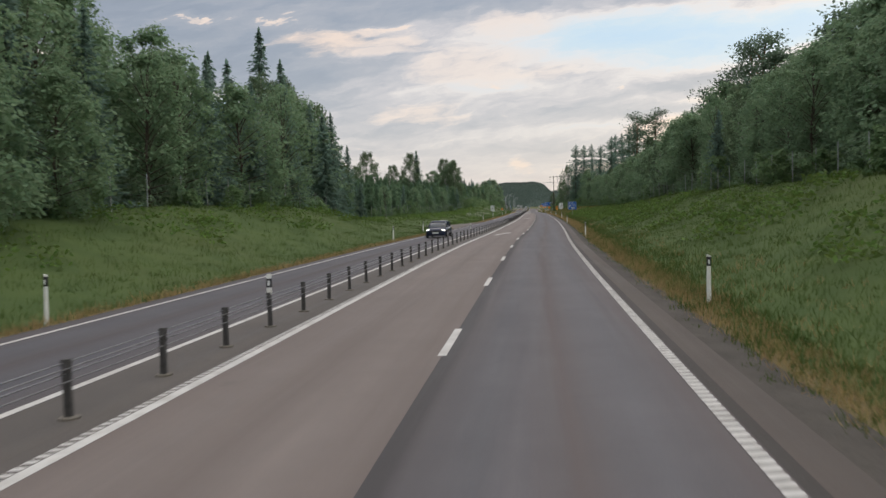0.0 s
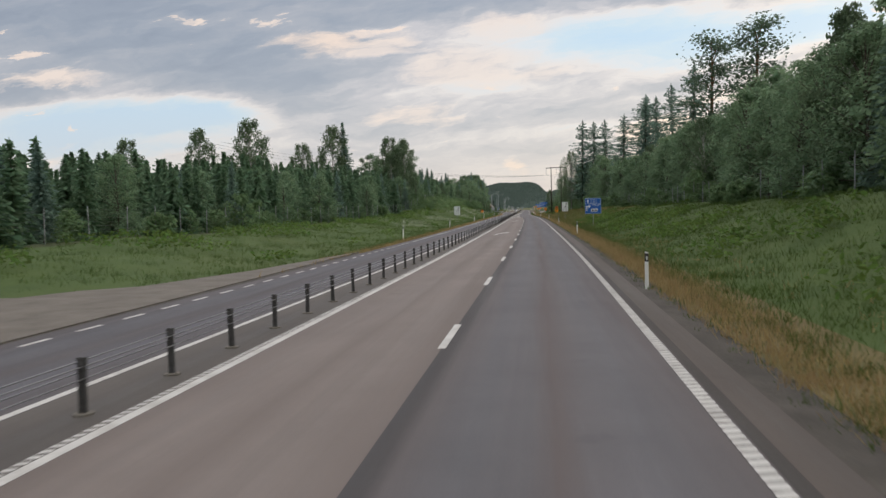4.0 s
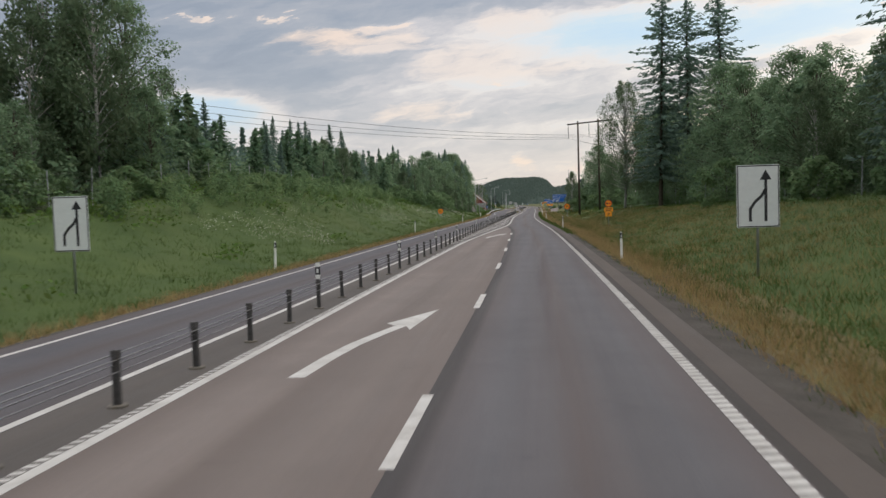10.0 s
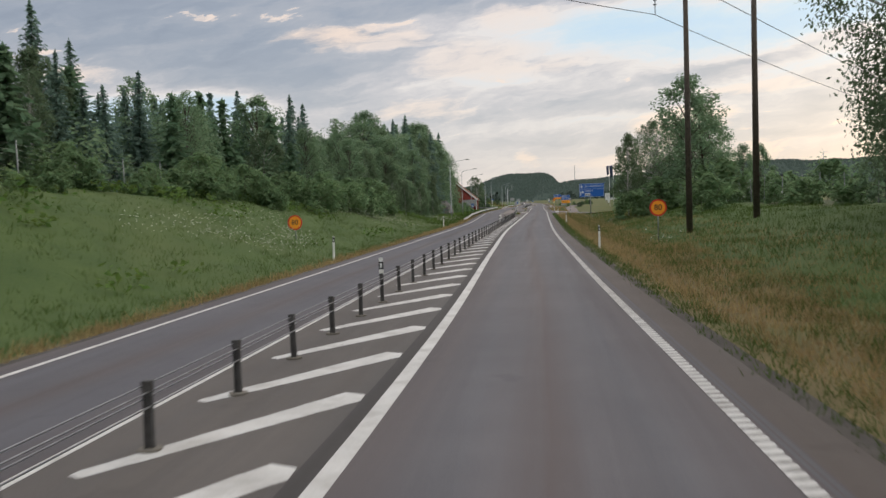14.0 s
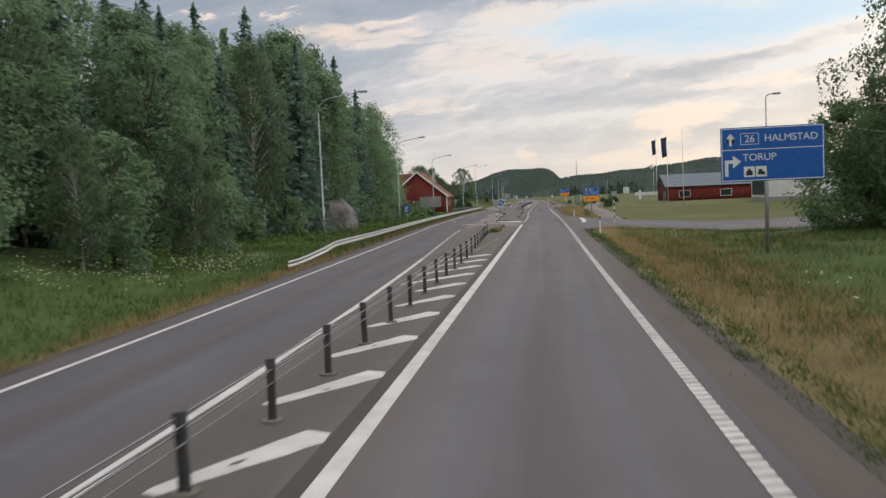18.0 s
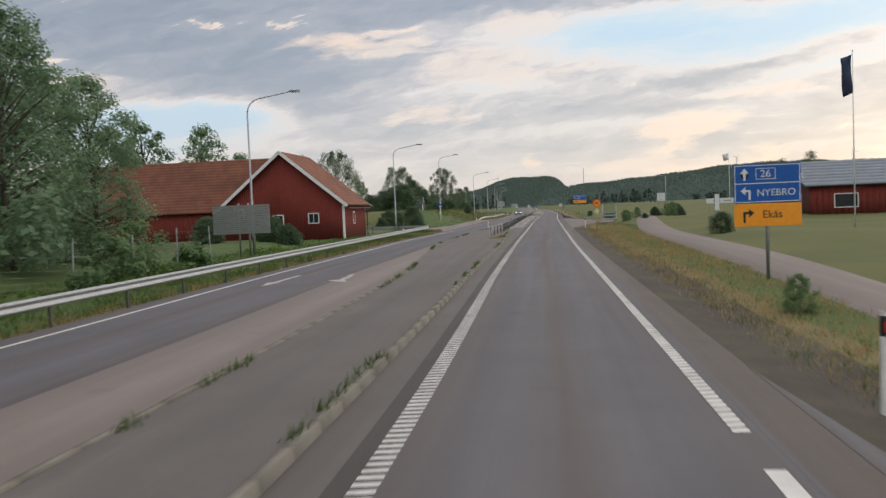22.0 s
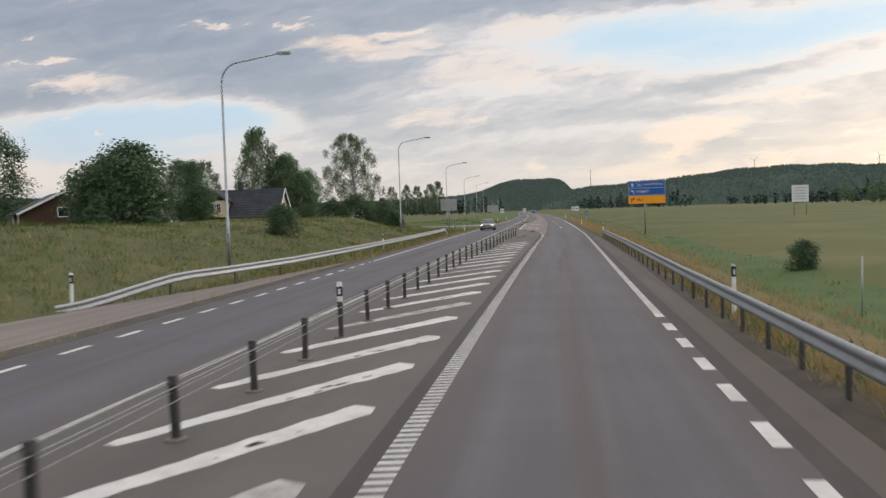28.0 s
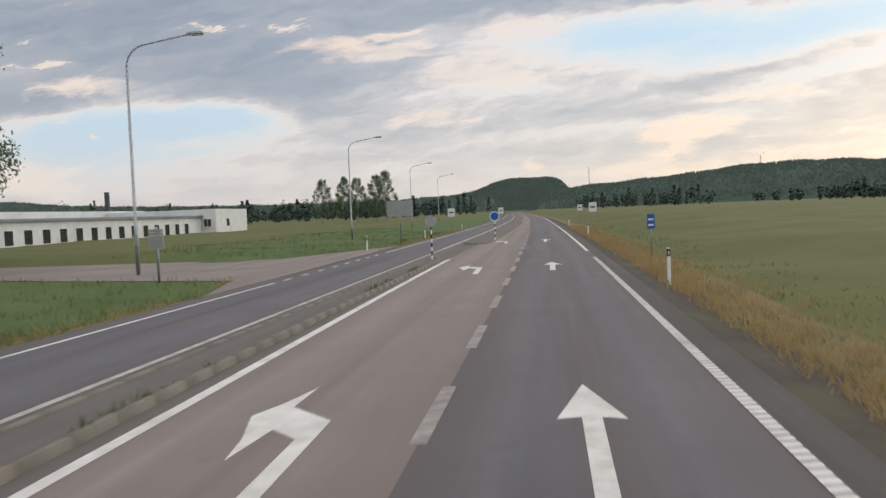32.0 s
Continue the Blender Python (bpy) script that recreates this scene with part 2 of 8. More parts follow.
def asphalt(name, dark, light, track=None, seam=None):
    """Worn asphalt with stone grain, blotches, long streaks and, where given, worn wheel tracks and a stained middle."""
    m = bpy.data.materials.new(name)
    m.use_nodes = True
    t = m.node_tree
    b = t.nodes["Principled BSDF"]
    b.inputs["Specular IOR Level"].default_value = 0.3
    g = t.nodes.new("ShaderNodeNewGeometry")
    mp2 = t.nodes.new("ShaderNodeMapping")
    mp2.inputs["Scale"].default_value = (1.0, 0.03, 1.0)
    t.links.new(g.outputs["Position"], mp2.inputs[0])
    streak = noise_tex(t, mp2.outputs[0], 1.6, 4, 0.6)
    blot = noise_tex(t, g.outputs["Position"], 0.35, 5, 0.65)
    grain = noise_tex(t, g.outputs["Position"], 45.0, 3, 0.75)
    f = mth(t, "ADD", mth(t, "MULTIPLY", streak, 0.4), mth(t, "ADD", mth(t, "MULTIPLY", blot, 0.25), mth(t, "MULTIPLY", grain, 0.35)))
    col = ramp(t, f, [(0.39, dark), (0.61, light)])
    if track is not None:
        uv = t.nodes.new("ShaderNodeUVMap")
        uv.uv_map = "across"
        su = t.nodes.new("ShaderNodeSeparateXYZ")
        t.links.new(uv.outputs[0], su.inputs[0])
        wob = mth(t, "ADD", su.outputs[0], mth(t, "MULTIPLY", mth(t, "SUBTRACT", streak, 0.5), 0.22))
        mid = ramp(t, wob, [(0.0, (1, 1, 1)), (0.08, (0.8, 0.8, 0.8)), (0.25, (0.0, 0.0, 0.0)), (0.40, (0.25, 0.25, 0.25)), (0.5, (1, 1, 1)), (0.6, (0.25, 0.25, 0.25)), (0.74, (0, 0, 0)), (0.92, (0.75, 0.75, 0.75)), (1.0, (0.9, 0.9, 0.9))])
        col = mixc(t, mth(t, "MULTIPLY", mid, 0.75), col, track)
        if seam is not None:
            joint = ramp(t, mth(t, "ADD", su.outputs[0], mth(t, "MULTIPLY", mth(t, "SUBTRACT", streak, 0.5), 0.05)), [(0.0, (1, 1, 1)), (0.055, (0.85, 0.85, 0.85)), (0.10, (0, 0, 0))])
            col = mixc(t, mth(t, "MULTIPLY", joint, 0.8), col, seam)
    patch = ramp(t, noise_tex(t, mp2.outputs[0], 0.55, 5, 0.7, 0.5), [(0.44, (0, 0, 0)), (0.62, (1, 1, 1))])
    col = mixc(t, mth(t, "MULTIPLY", patch, 0.38), col, tuple(c * 0.82 for c in dark))
    # fine cracks and small dark repairs
    spots = ramp(t, noise_tex(t, g.outputs["Position"], 0.9, 3, 0.5), [(0.68, (0, 0, 0)), (0.74, (1, 1, 1))])
    col = mixc(t, mth(t, "MULTIPLY", spots, 0.22), col, tuple(c * 0.6 for c in dark))
    t.links.new(col, b.inputs["Base Color"])
    t.links.new(ramp(t, streak, [(0.35, (0.66, 0.66, 0.66)), (0.65, (0.9, 0.9, 0.9))]), b.inputs["Roughness"])
    bp = t.nodes.new("ShaderNodeBump")
    bp.inputs["Strength"].default_value = 0.35
    bp.inputs["Distance"].default_value = 0.01
    t.links.new(grain, bp.inputs["Height"])
    t.links.new(bp.outputs[0], b.inputs["Normal"])
    return m


def leaf_mat(name, dark, light, amt=0.24):
    m = material(name, dark, light, 0.35, 0.7, 0, 0, 8, per_island=amt, spec=0.15)
    t = m.node_tree
    b = t.nodes["Principled BSDF"]
    b.inputs["Subsurface Weight"].default_value = 0.0
    tr = t.nodes.new("ShaderNodeBsdfTranslucent")
    mix = t.nodes.new("ShaderNodeMixShader")
    mix.inputs[0].default_value = 0.5
    src = b.inputs["Base Color"].links[0].from_socket
    t.links.new(src, tr.inputs[0])
    out = t.nodes["Material Output"]
    t.links.new(b.outputs[0], mix.inputs[1])
    t.links.new(tr.outputs[0], mix.inputs[2])
    t.links.new(mix.outputs[0], out.inputs[0])
    return m


M_MAIN = asphalt("asphalt_main", (0.078, 0.076, 0.082), (0.138, 0.132, 0.138), (0.098, 0.076, 0.070))
# Main asphalt copy, its colour lightened to carry one stretch's brighter light.
M_MAIN_LIT = asphalt("asphalt_main_lit", (0.092, 0.089, 0.095), (0.161, 0.154, 0.160), (0.112, 0.088, 0.081))
M_MAIN_SEAM = asphalt("asphalt_main_seamed", (0.090, 0.088, 0.094), (0.158, 0.151, 0.158), (0.112, 0.088, 0.081), (0.046, 0.043, 0.043))
M_LEFT = asphalt("asphalt_left", (0.074, 0.072, 0.081), (0.128, 0.124, 0.134), (0.092, 0.074, 0.070))
M_SAND = asphalt("asphalt_light", (0.160, 0.133, 0.119), (0.244, 0.208, 0.189), (0.154, 0.125, 0.111))
M_MID = asphalt("asphalt_middle", (0.084, 0.074, 0.067), (0.138, 0.122, 0.110))
M_SHOULDER = asphalt("asphalt_shoulder", (0.044, 0.039, 0.036), (0.078, 0.069, 0.062))
M_SHOULDER2 = asphalt("asphalt_brown_shoulder", (0.078, 0.065, 0.057), (0.126, 0.105, 0.092))
M_BAY = asphalt("asphalt_bus_bay", (0.112, 0.094, 0.084), (0.172, 0.147, 0.132))
M_SOIL = material("bare_soil", (0.036, 0.030, 0.023), (0.078, 0.064, 0.048), 1.1, 0.95, 0, 0.7, 22, stain=(0.080, 0.078, 0.034), stain_scale=0.35)
M_TRACK = material("pale_track_gravel", (0.11, 0.097, 0.082), (0.20, 0.178, 0.152), 0.8, 0.95, 0, 0.5, 30)
M_GRAVEL = material("gravel", (0.046, 0.041, 0.035), (0.105, 0.093, 0.080), 0.8, 0.95, 0, 0.6, 30)
M_PAINT = material("road_paint", (0.44, 0.425, 0.395), (0.66, 0.645, 0.61), 1.2, 0.7, 0, 0.2, 25, stain=(0.36, 0.34, 0.31), stain_scale=1.7)
M_WORN = material("worn_road_paint", (0.235, 0.222, 0.205), (0.50, 0.485, 0.455), 2.4, 0.75, 0, 0.2, 14, stain=(0.13, 0.117, 0.107), stain_scale=1.7)
M_FAINT = material("faded_road_paint", (0.17, 0.15, 0.14), (0.34, 0.32, 0.30), 3.0, 0.8, 0, 0.2, 14, stain=(0.14, 0.125, 0.115), stain_scale=1.6)
M_KERB = material("kerb_concrete", (0.150, 0.134, 0.110), (0.212, 0.192, 0.160), 2.0, 0.9, 0, 0.5, 18, stain=(0.120, 0.108, 0.084), stain_scale=0.25)
M_GRASS = material("grass_ground", (0.042, 0.074, 0.018), (0.080, 0.116, 0.031), 0.45, 0.95, 0, 0.8, 25, stain=(0.082, 0.104, 0.032), stain_scale=0.09)
M_DRY = material("dry_grass_ground", (0.100, 0.082, 0.034), (0.185, 0.142, 0.064), 0.6, 0.95, 0, 0.6, 25, stain=(0.085, 0.105, 0.035), stain_scale=0.2)
M_MOUND = material("mown_dry_bank", (0.056, 0.066, 0.022), (0.108, 0.106, 0.041), 0.5, 0.95, 0, 0.5, 25, stain=(0.125, 0.105, 0.044), stain_scale=0.12)
M_FIELD = material("field_grass", (0.064, 0.076, 0.018), (0.102, 0.105, 0.028), 0.14, 0.95, 0, 0.4, 40, stain=(0.122, 0.108, 0.036), stain_scale=0.035)
M_FLOOR = material("forest_floor", (0.03, 0.04, 0.015), (0.075, 0.085, 0.03), 0.5, 0.95, 0, 0.6, 20)
M_STEEL = material("galvanised_steel", (0.26, 0.27, 0.275), (0.41, 0.42, 0.425), 8.0, 0.5, 0.7, 0.05, 10)
M_POST = material("barrier_post_steel", (0.055, 0.052, 0.05), (0.13, 0.125, 0.12), 9.0, 0.6, 0.4, 0.1, 6)
M_CABLE = material("steel_cable", (0.20, 0.20, 0.203), (0.35, 0.35, 0.355), 9.0, 0.45, 0.7, 0, 6)
M_WHITE = material("white_plastic", (0.70, 0.70, 0.66), (0.84, 0.84, 0.80), 7.0, 0.5, 0, 0.02, 6, stain=(0.55, 0.53, 0.47), stain_scale=3)
M_BLACK = material("black_plastic", (0.018, 0.018, 0.02), (0.04, 0.04, 0.042), 7.0, 0.5, 0, 0.02, 6)
M_BLUE = material("blue_sign_film", (0.012, 0.085, 0.33), (0.02, 0.12, 0.42), 6.0, 0.4, 0, 0, 6)
M_ORANGE = material("orange_sign_film", (0.85, 0.30, 0.02), (0.95, 0.38, 0.03), 6.0, 0.4, 0, 0, 6)
M_RED = material("red_sign_film", (0.55, 0.03, 0.02), (0.65, 0.05, 0.03), 6.0, 0.4, 0, 0, 6)
M_YELLOW = material("yellow_sign_film", (0.85, 0.5, 0.02), (0.95, 0.6, 0.04), 6.0, 0.4, 0, 0, 6)
M_SIGNW = material("white_sign_film", (0.62, 0.64, 0.62), (0.72, 0.74, 0.72), 6.0, 0.4, 0, 0, 6)
M_ALU = material("aluminium_sheet", (0.32, 0.33, 0.33), (0.46, 0.47, 0.47), 6.0, 0.45, 0.6, 0, 6)
M_WOODG = material("grey_wood_post", (0.10, 0.085, 0.07), (0.24, 0.21, 0.18), 6.0, 0.9, 0, 0.4, 12)
M_POLE = material("tarred_pole_wood", (0.045, 0.036, 0.028), (0.11, 0.09, 0.07), 6.0, 0.9, 0, 0.3, 10)
M_BARK = material("bark", (0.05, 0.04, 0.03), (0.14, 0.115, 0.09), 6.0, 0.95, 0, 0.7, 8)
M_BIRCH = material("birch_bark", (0.10, 0.09, 0.08), (0.62, 0.60, 0.56), 5.5, 0.85, 0, 0.3, 4)
M_PINEBARK = material("pine_bark", (0.12, 0.065, 0.035), (0.28, 0.16, 0.09), 6.0, 0.95, 0, 0.7, 8)
M_SPRUCE = leaf_mat("spruce_needles", (0.122, 0.190, 0.160), (0.226, 0.320, 0.244), 0.08)
M_LEAF = leaf_mat("broad_leaves", (0.146, 0.226, 0.132), (0.256, 0.356, 0.204), 0.08)
M_BIRCHLEAF = leaf_mat("birch_leaves", (0.096, 0.142, 0.080), (0.164, 0.220, 0.122), 0.08)
M_PINE = leaf_mat("pine_needles", (0.090, 0.134, 0.096), (0.160, 0.218, 0.142), 0.12)
M_YOUNG = leaf_mat("young_spruce_needles", (0.092, 0.160, 0.092), (0.164, 0.254, 0.140), 0.08)
M_BUSH = leaf_mat("bush_leaves", (0.120, 0.196, 0.092), (0.214, 0.308, 0.146), 0.08)
# Darkened copy of the leaf green: backlit shade of the village put in colour.
M_LEAF_SHADED = leaf_mat("shaded_leaves", (0.074, 0.118, 0.064), (0.134, 0.190, 0.104), 0.12)
M_GREENBLADE = leaf_mat("green_grass_blades", (0.054, 0.092, 0.020), (0.100, 0.146, 0.036), 0.14)
M_STRAW = leaf_mat("dry_grass_blades", (0.270, 0.192, 0.088), (0.430, 0.318, 0.156), 0.14)
M_FLOWER = leaf_mat("white_flower_heads", (0.5, 0.5, 0.42), (0.75, 0.75, 0.66), 0.15)
M_FERN = leaf_mat("fern_leaves", (0.074, 0.131, 0.033), (0.161, 0.238, 0.060))
M_FAR = material("far_forest", (0.046, 0.070, 0.056), (0.064, 0.090, 0.072), 0.02, 0.95, 0, 0, 12)


# ---- mesh helpers ----
def mesh_np(name, verts, faces, mats, mat_index=None, smooth=False):
    """A mesh from arrays: verts (n,3); faces (m,3) or (m,4)."""
    me = bpy.data.meshes.new(name)
    v = np.asarray(verts, np.float32)
    f = np.asarray(faces, np.int32)
    k = f.shape[1]
    me.vertices.add(len(v))
    me.vertices.foreach_set("co", v.ravel())
    me.loops.add(f.size)
    me.loops.foreach_set("vertex_index", f.ravel())
    me.polygons.add(len(f))
    me.polygons.foreach_set("loop_start", np.arange(0, f.size, k, dtype=np.int32))
    if mat_index is not None:
        me.polygons.foreach_set("material_index", np.asarray(mat_index, np.int32))
    if smooth:
        me.polygons.foreach_set("use_smooth", np.ones(len(f), bool))
    for m in mats if isinstance(mats, (list, tuple)) else [mats]:
        me.materials.append(m)
    me.update(calc_edges=True)
    return me


def part(name, me, parent=None, label="", loc=None):
    ob = new(name, me)
    if parent is not None:
        ob.parent = parent
    if loc is not None:
        ob.location = loc
    if label:
        ob["label"] = label
    return ob


def bm_mesh(name, bm, mat, smooth=False):
    me = bpy.data.meshes.new(name)
    bm.normal_update()
    bm.to_mesh(me)
    bm.free()
    for m in mat if isinstance(mat, (list, tuple)) else [mat]:
        me.materials.append(m)
    if smooth:
        for p in me.polygons:
            p.use_smooth = True
    return me


def box(bm, x0, y0, z0, x1, y1, z1, bevel=0.0):
    r = bmesh.ops.create_cube(bm, size=1, matrix=Matrix.Translation(((x0 + x1) / 2, (y0 + y1) / 2, (z0 + z1) / 2)) @ Matrix.Diagonal((x1 - x0, y1 - y0, z1 - z0, 1)))
    if bevel:
        es = list({e for v in r["verts"] for e in v.link_edges})
        bmesh.ops.bevel(bm, geom=es, offset=bevel, segments=2, affect="EDGES")


def tube(bm, pts, radii, seg=8, cap=True):
    """A tapered tube along points."""
    pts = [Vector(p) for p in pts]
    if not isinstance(radii, (list, tuple)):
        radii = [radii] * len(pts)
    rings = []
    for i, p in enumerate(pts):
        d = (pts[min(i + 1, len(pts) - 1)] - pts[max(i - 1, 0)]).normalized()
        q = d.to_track_quat("Z", "Y")
        rings.append([bm.verts.new(p + q @ Vector((radii[i] * math.cos(2 * math.pi * k / seg), radii[i] * math.sin(2 * math.pi * k / seg), 0))) for k in range(seg)])
    for a, b in zip(rings, rings[1:]):
        for k in range(seg):
            bm.faces.new((a[k], a[(k + 1) % seg], b[(k + 1) % seg], b[k]))
    if cap:
        bm.faces.new(rings[0][::-1])
        bm.faces.new(rings[-1])


def disc(bm, r, depth, seg=32, m=Matrix()):
    bmesh.ops.create_cone(bm, cap_ends=True, segments=seg, radius1=r, radius2=r, depth=depth, matrix=m)


def thing(name, label, category, loc=(0, 0, 0), rz=0.0, group="", kind=""):
    e = new(name)
    e.empty_display_size = 0.3
    e.matrix_basis = pose(*loc, 0, 0, rz)
    return tagged(e, label, category, group, kind)


# ---- the plan: lines of the road, as x at stations y ----
def line(*pairs):
    ys = np.array([p[0] for p in pairs], float)
    xs = np.array([p[1] for p in pairs], float)
    d = np.diff(xs) / np.diff(ys)
    m = np.r_[d[0], (d[1:] + d[:-1]) / 2, d[-1]]
    m[1:-1] = np.where(d[1:] * d[:-1] > 0, np.sign(d[1:]) * np.minimum(np.abs(m[1:-1]), 3 * np.minimum(np.abs(d[1:]), np.abs(d[:-1]))), 0)

    def f(y):
        y = np.asarray(y, float)
        i = np.clip(np.searchsorted(ys, y) - 1, 0, len(ys) - 2)
        h = ys[i + 1] - ys[i]
        u = np.clip((y - ys[i]) / h, 0, 1)
        return xs[i] * (1 + 2 * u) * (1 - u) ** 2 + m[i] * h * u * (1 - u) ** 2 + xs[i + 1] * u * u * (3 - 2 * u) + m[i + 1] * h * u * u * (u - 1)

    return f


XR = line((-60, 1.8), (5, 1.87), (29, 1.93), (53, 2.2), (77, 2.73), (105, 3.25), (146, 3.69), (216, 3.79), (262, 3.64), (306, 3.02), (328, 2.36), (350, 1.75), (394, 1.16), (440, 1.22), (487, 1.38), (511, 1.32), (532, 1.16), (556, 1.03), (581, 1.06), (652, 1.26), (677, 1.55), (702, 1.93), (728, 2.22), (752, 2.2), (850, 1.2), (1000, -2.5), (1250, -14), (1700, -30))
XD = line((-60, -1.9), (12, -1.85), (37, -1.78), (61, -1.55), (85, -0.95), (120, -0.4), (157, -0.03), (227, 0.12), (264, 0.02), (285, -0.3), (306, -0.75), (325, -1.85))
XL = line((-60, -5.3), (5, -5.28), (29, -5.3), (53, -5.1), (77, -4.5), (110, -3.95), (147, -3.52), (216, -3.34), (262, -3.43), (285, -3.35), (306, -2.69), (323, -1.95), (334, -1.85), (360, -2.3), (394, -2.78), (440, -2.63), (487, -2.5), (509, -2.4), (532, -2.68), (556, -2.8), (581, -2.8), (652, -2.69), (677, -2.48), (702, -2.14), (725, -1.85), (728, -1.92), (731.5, -2.3), (735, -2.85), (742, -4.2), (747.4, -5.0), (756, -5.2), (785, -5.5), (850, -5.6), (1000, -8), (1250, -19), (1700, -35))
XDB = line((720, -1.95), (731, -1.72), (756, -1.66), (850, -2.6), (1000, -6.3), (1250, -17.8), (1700, -33.8))
XP = line((-60, -6.1), (7, -6.03), (33, -6.08), (56, -5.84), (80, -5.16), (115, -4.5), (150, -4.18), (200, -4.04), (232, -3.88), (264, -3.96), (308, -4.1), (330, -4.0), (396, -3.9), (443, -3.9), (470, -4.5), (500, -4.8), (582, -5.15), (654, -5.34), (680, -5.42), (703, -4.95), (730, -4.3), (800, -5))
XW = line((-60, -7.0), (7, -6.93), (33, -6.9), (55, -6.8), (79, -6.1), (115, -5.4), (149, -4.86), (218, -4.7), (263, -4.68), (307, -4.88), (340, -4.8), (394, -4.78), (421, -4.95), (440, -5.6), (464, -6.82), (490, -7.9), (517, -8.35), (541, -8.85), (565, -8.75), (582, -8.36), (610, -7.8), (652, -7.0), (677, -6.75), (704, -7.0), (755, -7.25), (850, -7.6), (1000, -11), (1250, -22.5), (1700, -38))
XE = line((-60, -11), (20, -10.85), (61, -10.5), (84, -9.75), (120, -8.9), (157, -8.35), (222, -8.12), (268, -8.2), (312, -8.42), (398, -8.32), (421, -8.6), (446, -9.6), (470, -10.66), (494, -11.7), (517, -12.1), (541, -12.6), (565, -12.6), (587, -11.7), (620, -11.0), (658, -10.5), (709, -10.75), (760, -10.9), (850, -11.3), (1000, -14.6), (1250, -26), (1700, -42))


def SHR(y):
    return XR(y) + np.interp(y, [-60, 250, 330, 520, 640, 660, 682, 705, 735, 900], [0.8, 0.78, 0.85, 0.92, 0.95, 0.95, 1.2, 1.05, 0.66, 0.66])


def SHL(y):
    return XE(y) - np.interp(y, [-60, 400, 460, 600, 900], [0.55, 0.6, 0.7, 0.8, 0.6])


def mid_right(y):
    """Left border of the driven lane."""
    return np.where(y < 324, XD(np.minimum(y, 325)), np.where(y < 727, XL(y), XDB(np.maximum(y, 720))))


def left_height(y):
    return np.interp(y, [-100, 20, 55, 75, 90, 105, 125, 200, 250, 275, 300, 340, 380, 425, 450, 600, 628, 644, 660, 690, 735, 752, 900, 4000], [2.0, 2.3, 3.2, 3.1, 2.0, 1.0, 1.1, 1.2, 1.7, 3.2, 4.8, 4.6, 3.4, 2.5, 0.9, 0.2, 0.5, 2.6, 2.6, 2.3, 2.4, 0.4, 0.6, 2.0])


def right_height(y):
    return np.interp(y, [-100, 20, 110, 150, 200, 260, 300, 345, 400, 440, 462, 500, 600, 720, 900, 4000], [3.4, 3.8, 3.6, 2.6, 2.4, 2.4, 2.1, 1.6, 1.5, 0.9, 0.1, 0.15, 0.35, 0.2, 1.2, 3.0])


def smooth01(u):
    u = np.clip(u, 0, 1)
    return u * u * (3 - 2 * u)


def ripple(x, y):
    return 0.10 * np.sin(0.37 * x + 0.21 * y) + 0.07 * np.sin(0.83 * x - 0.47 * y + 1.3) + 0.05 * np.sin(1.7 * x + 1.1 * y + 0.4)


def in_poly(x, y, pts):
    inside = np.zeros(np.broadcast(x, y).shape, bool)
    for (x0, y0), (x1, y1) in zip(pts, pts[1:] + pts[:1]):
        if y0 != y1:
            inside ^= ((y0 > y) != (y1 > y)) & (x < (x1 - x0) * (y - y0) / (y1 - y0) + x0)
    return inside


# outlines of the side roads
MINOR = [(1.5, 462), (2.36, 470.2), (3.0, 470.9), (3.9, 471.9), (6.1, 473.0), (20, 477), (70, 490), (70, 513), (20, 501.5), (6.5, 498), (4.3, 501.5), (2.7, 506.5), (2.0, 514)]
TRACK = [(-10.0, 96.0), (-12.0, 102.8), (-13.5, 106), (-16.6, 109.8), (-23, 115.0), (-30, 119), (-30, 121.5), (-23, 118), (-15.9, 118.9), (-13.2, 121), (-11.5, 128), (-9.7, 143)]
APRON = [(-12.0, 592), (-13.8, 598.2), (-16.5, 600.2), (-21, 601.3), (-30, 604.5), (-58, 613), (-58, 619), (-28, 608.6), (-20.4, 609.4), (-17.5, 611.4), (-16.1, 618), (-15.5, 625), (-15.4, 655), (-15.3, 665), (-13.3, 674), (-11.9, 688)]
FORK = [(-11.7, 771), (-13.4, 777.5), (-40, 786), (-75, 799), (-75, 805), (-40, 795), (-17, 794), (-12.2, 808)]
BAY = [(2.3, 588.5), (3.3, 594.3), (5.3, 605.1), (6.3, 612), (6.7, 620), (6.3, 632), (4.3, 643), (2.6, 652)]


def flat_zone(x, y):
    m = np.zeros(np.broadcast(x, y).shape, bool)
    for p in (MINOR, TRACK, APRON, FORK, BAY):
        cx, cy = sum(q[0] for q in p) / len(p), sum(q[1] for q in p) / len(p)
        m |= in_poly(x, y, [(cx + (a - cx) * 1.15, cy + (b - cy) * 1.3) for a, b in p])
    return m


XPATH = line((499, 6.6), (508, 7.3), (521, 8.0), (545, 8.5), (571, 8.9), (585, 10.0), (600, 11.5), (627, 14.5), (660, 20), (700, 30), (760, 52))


def minor_dip(x):
    """The minor road falls away from the main road."""
    return -0.07 * np.clip(np.asarray(x, float) - 3.5, 0, 14)


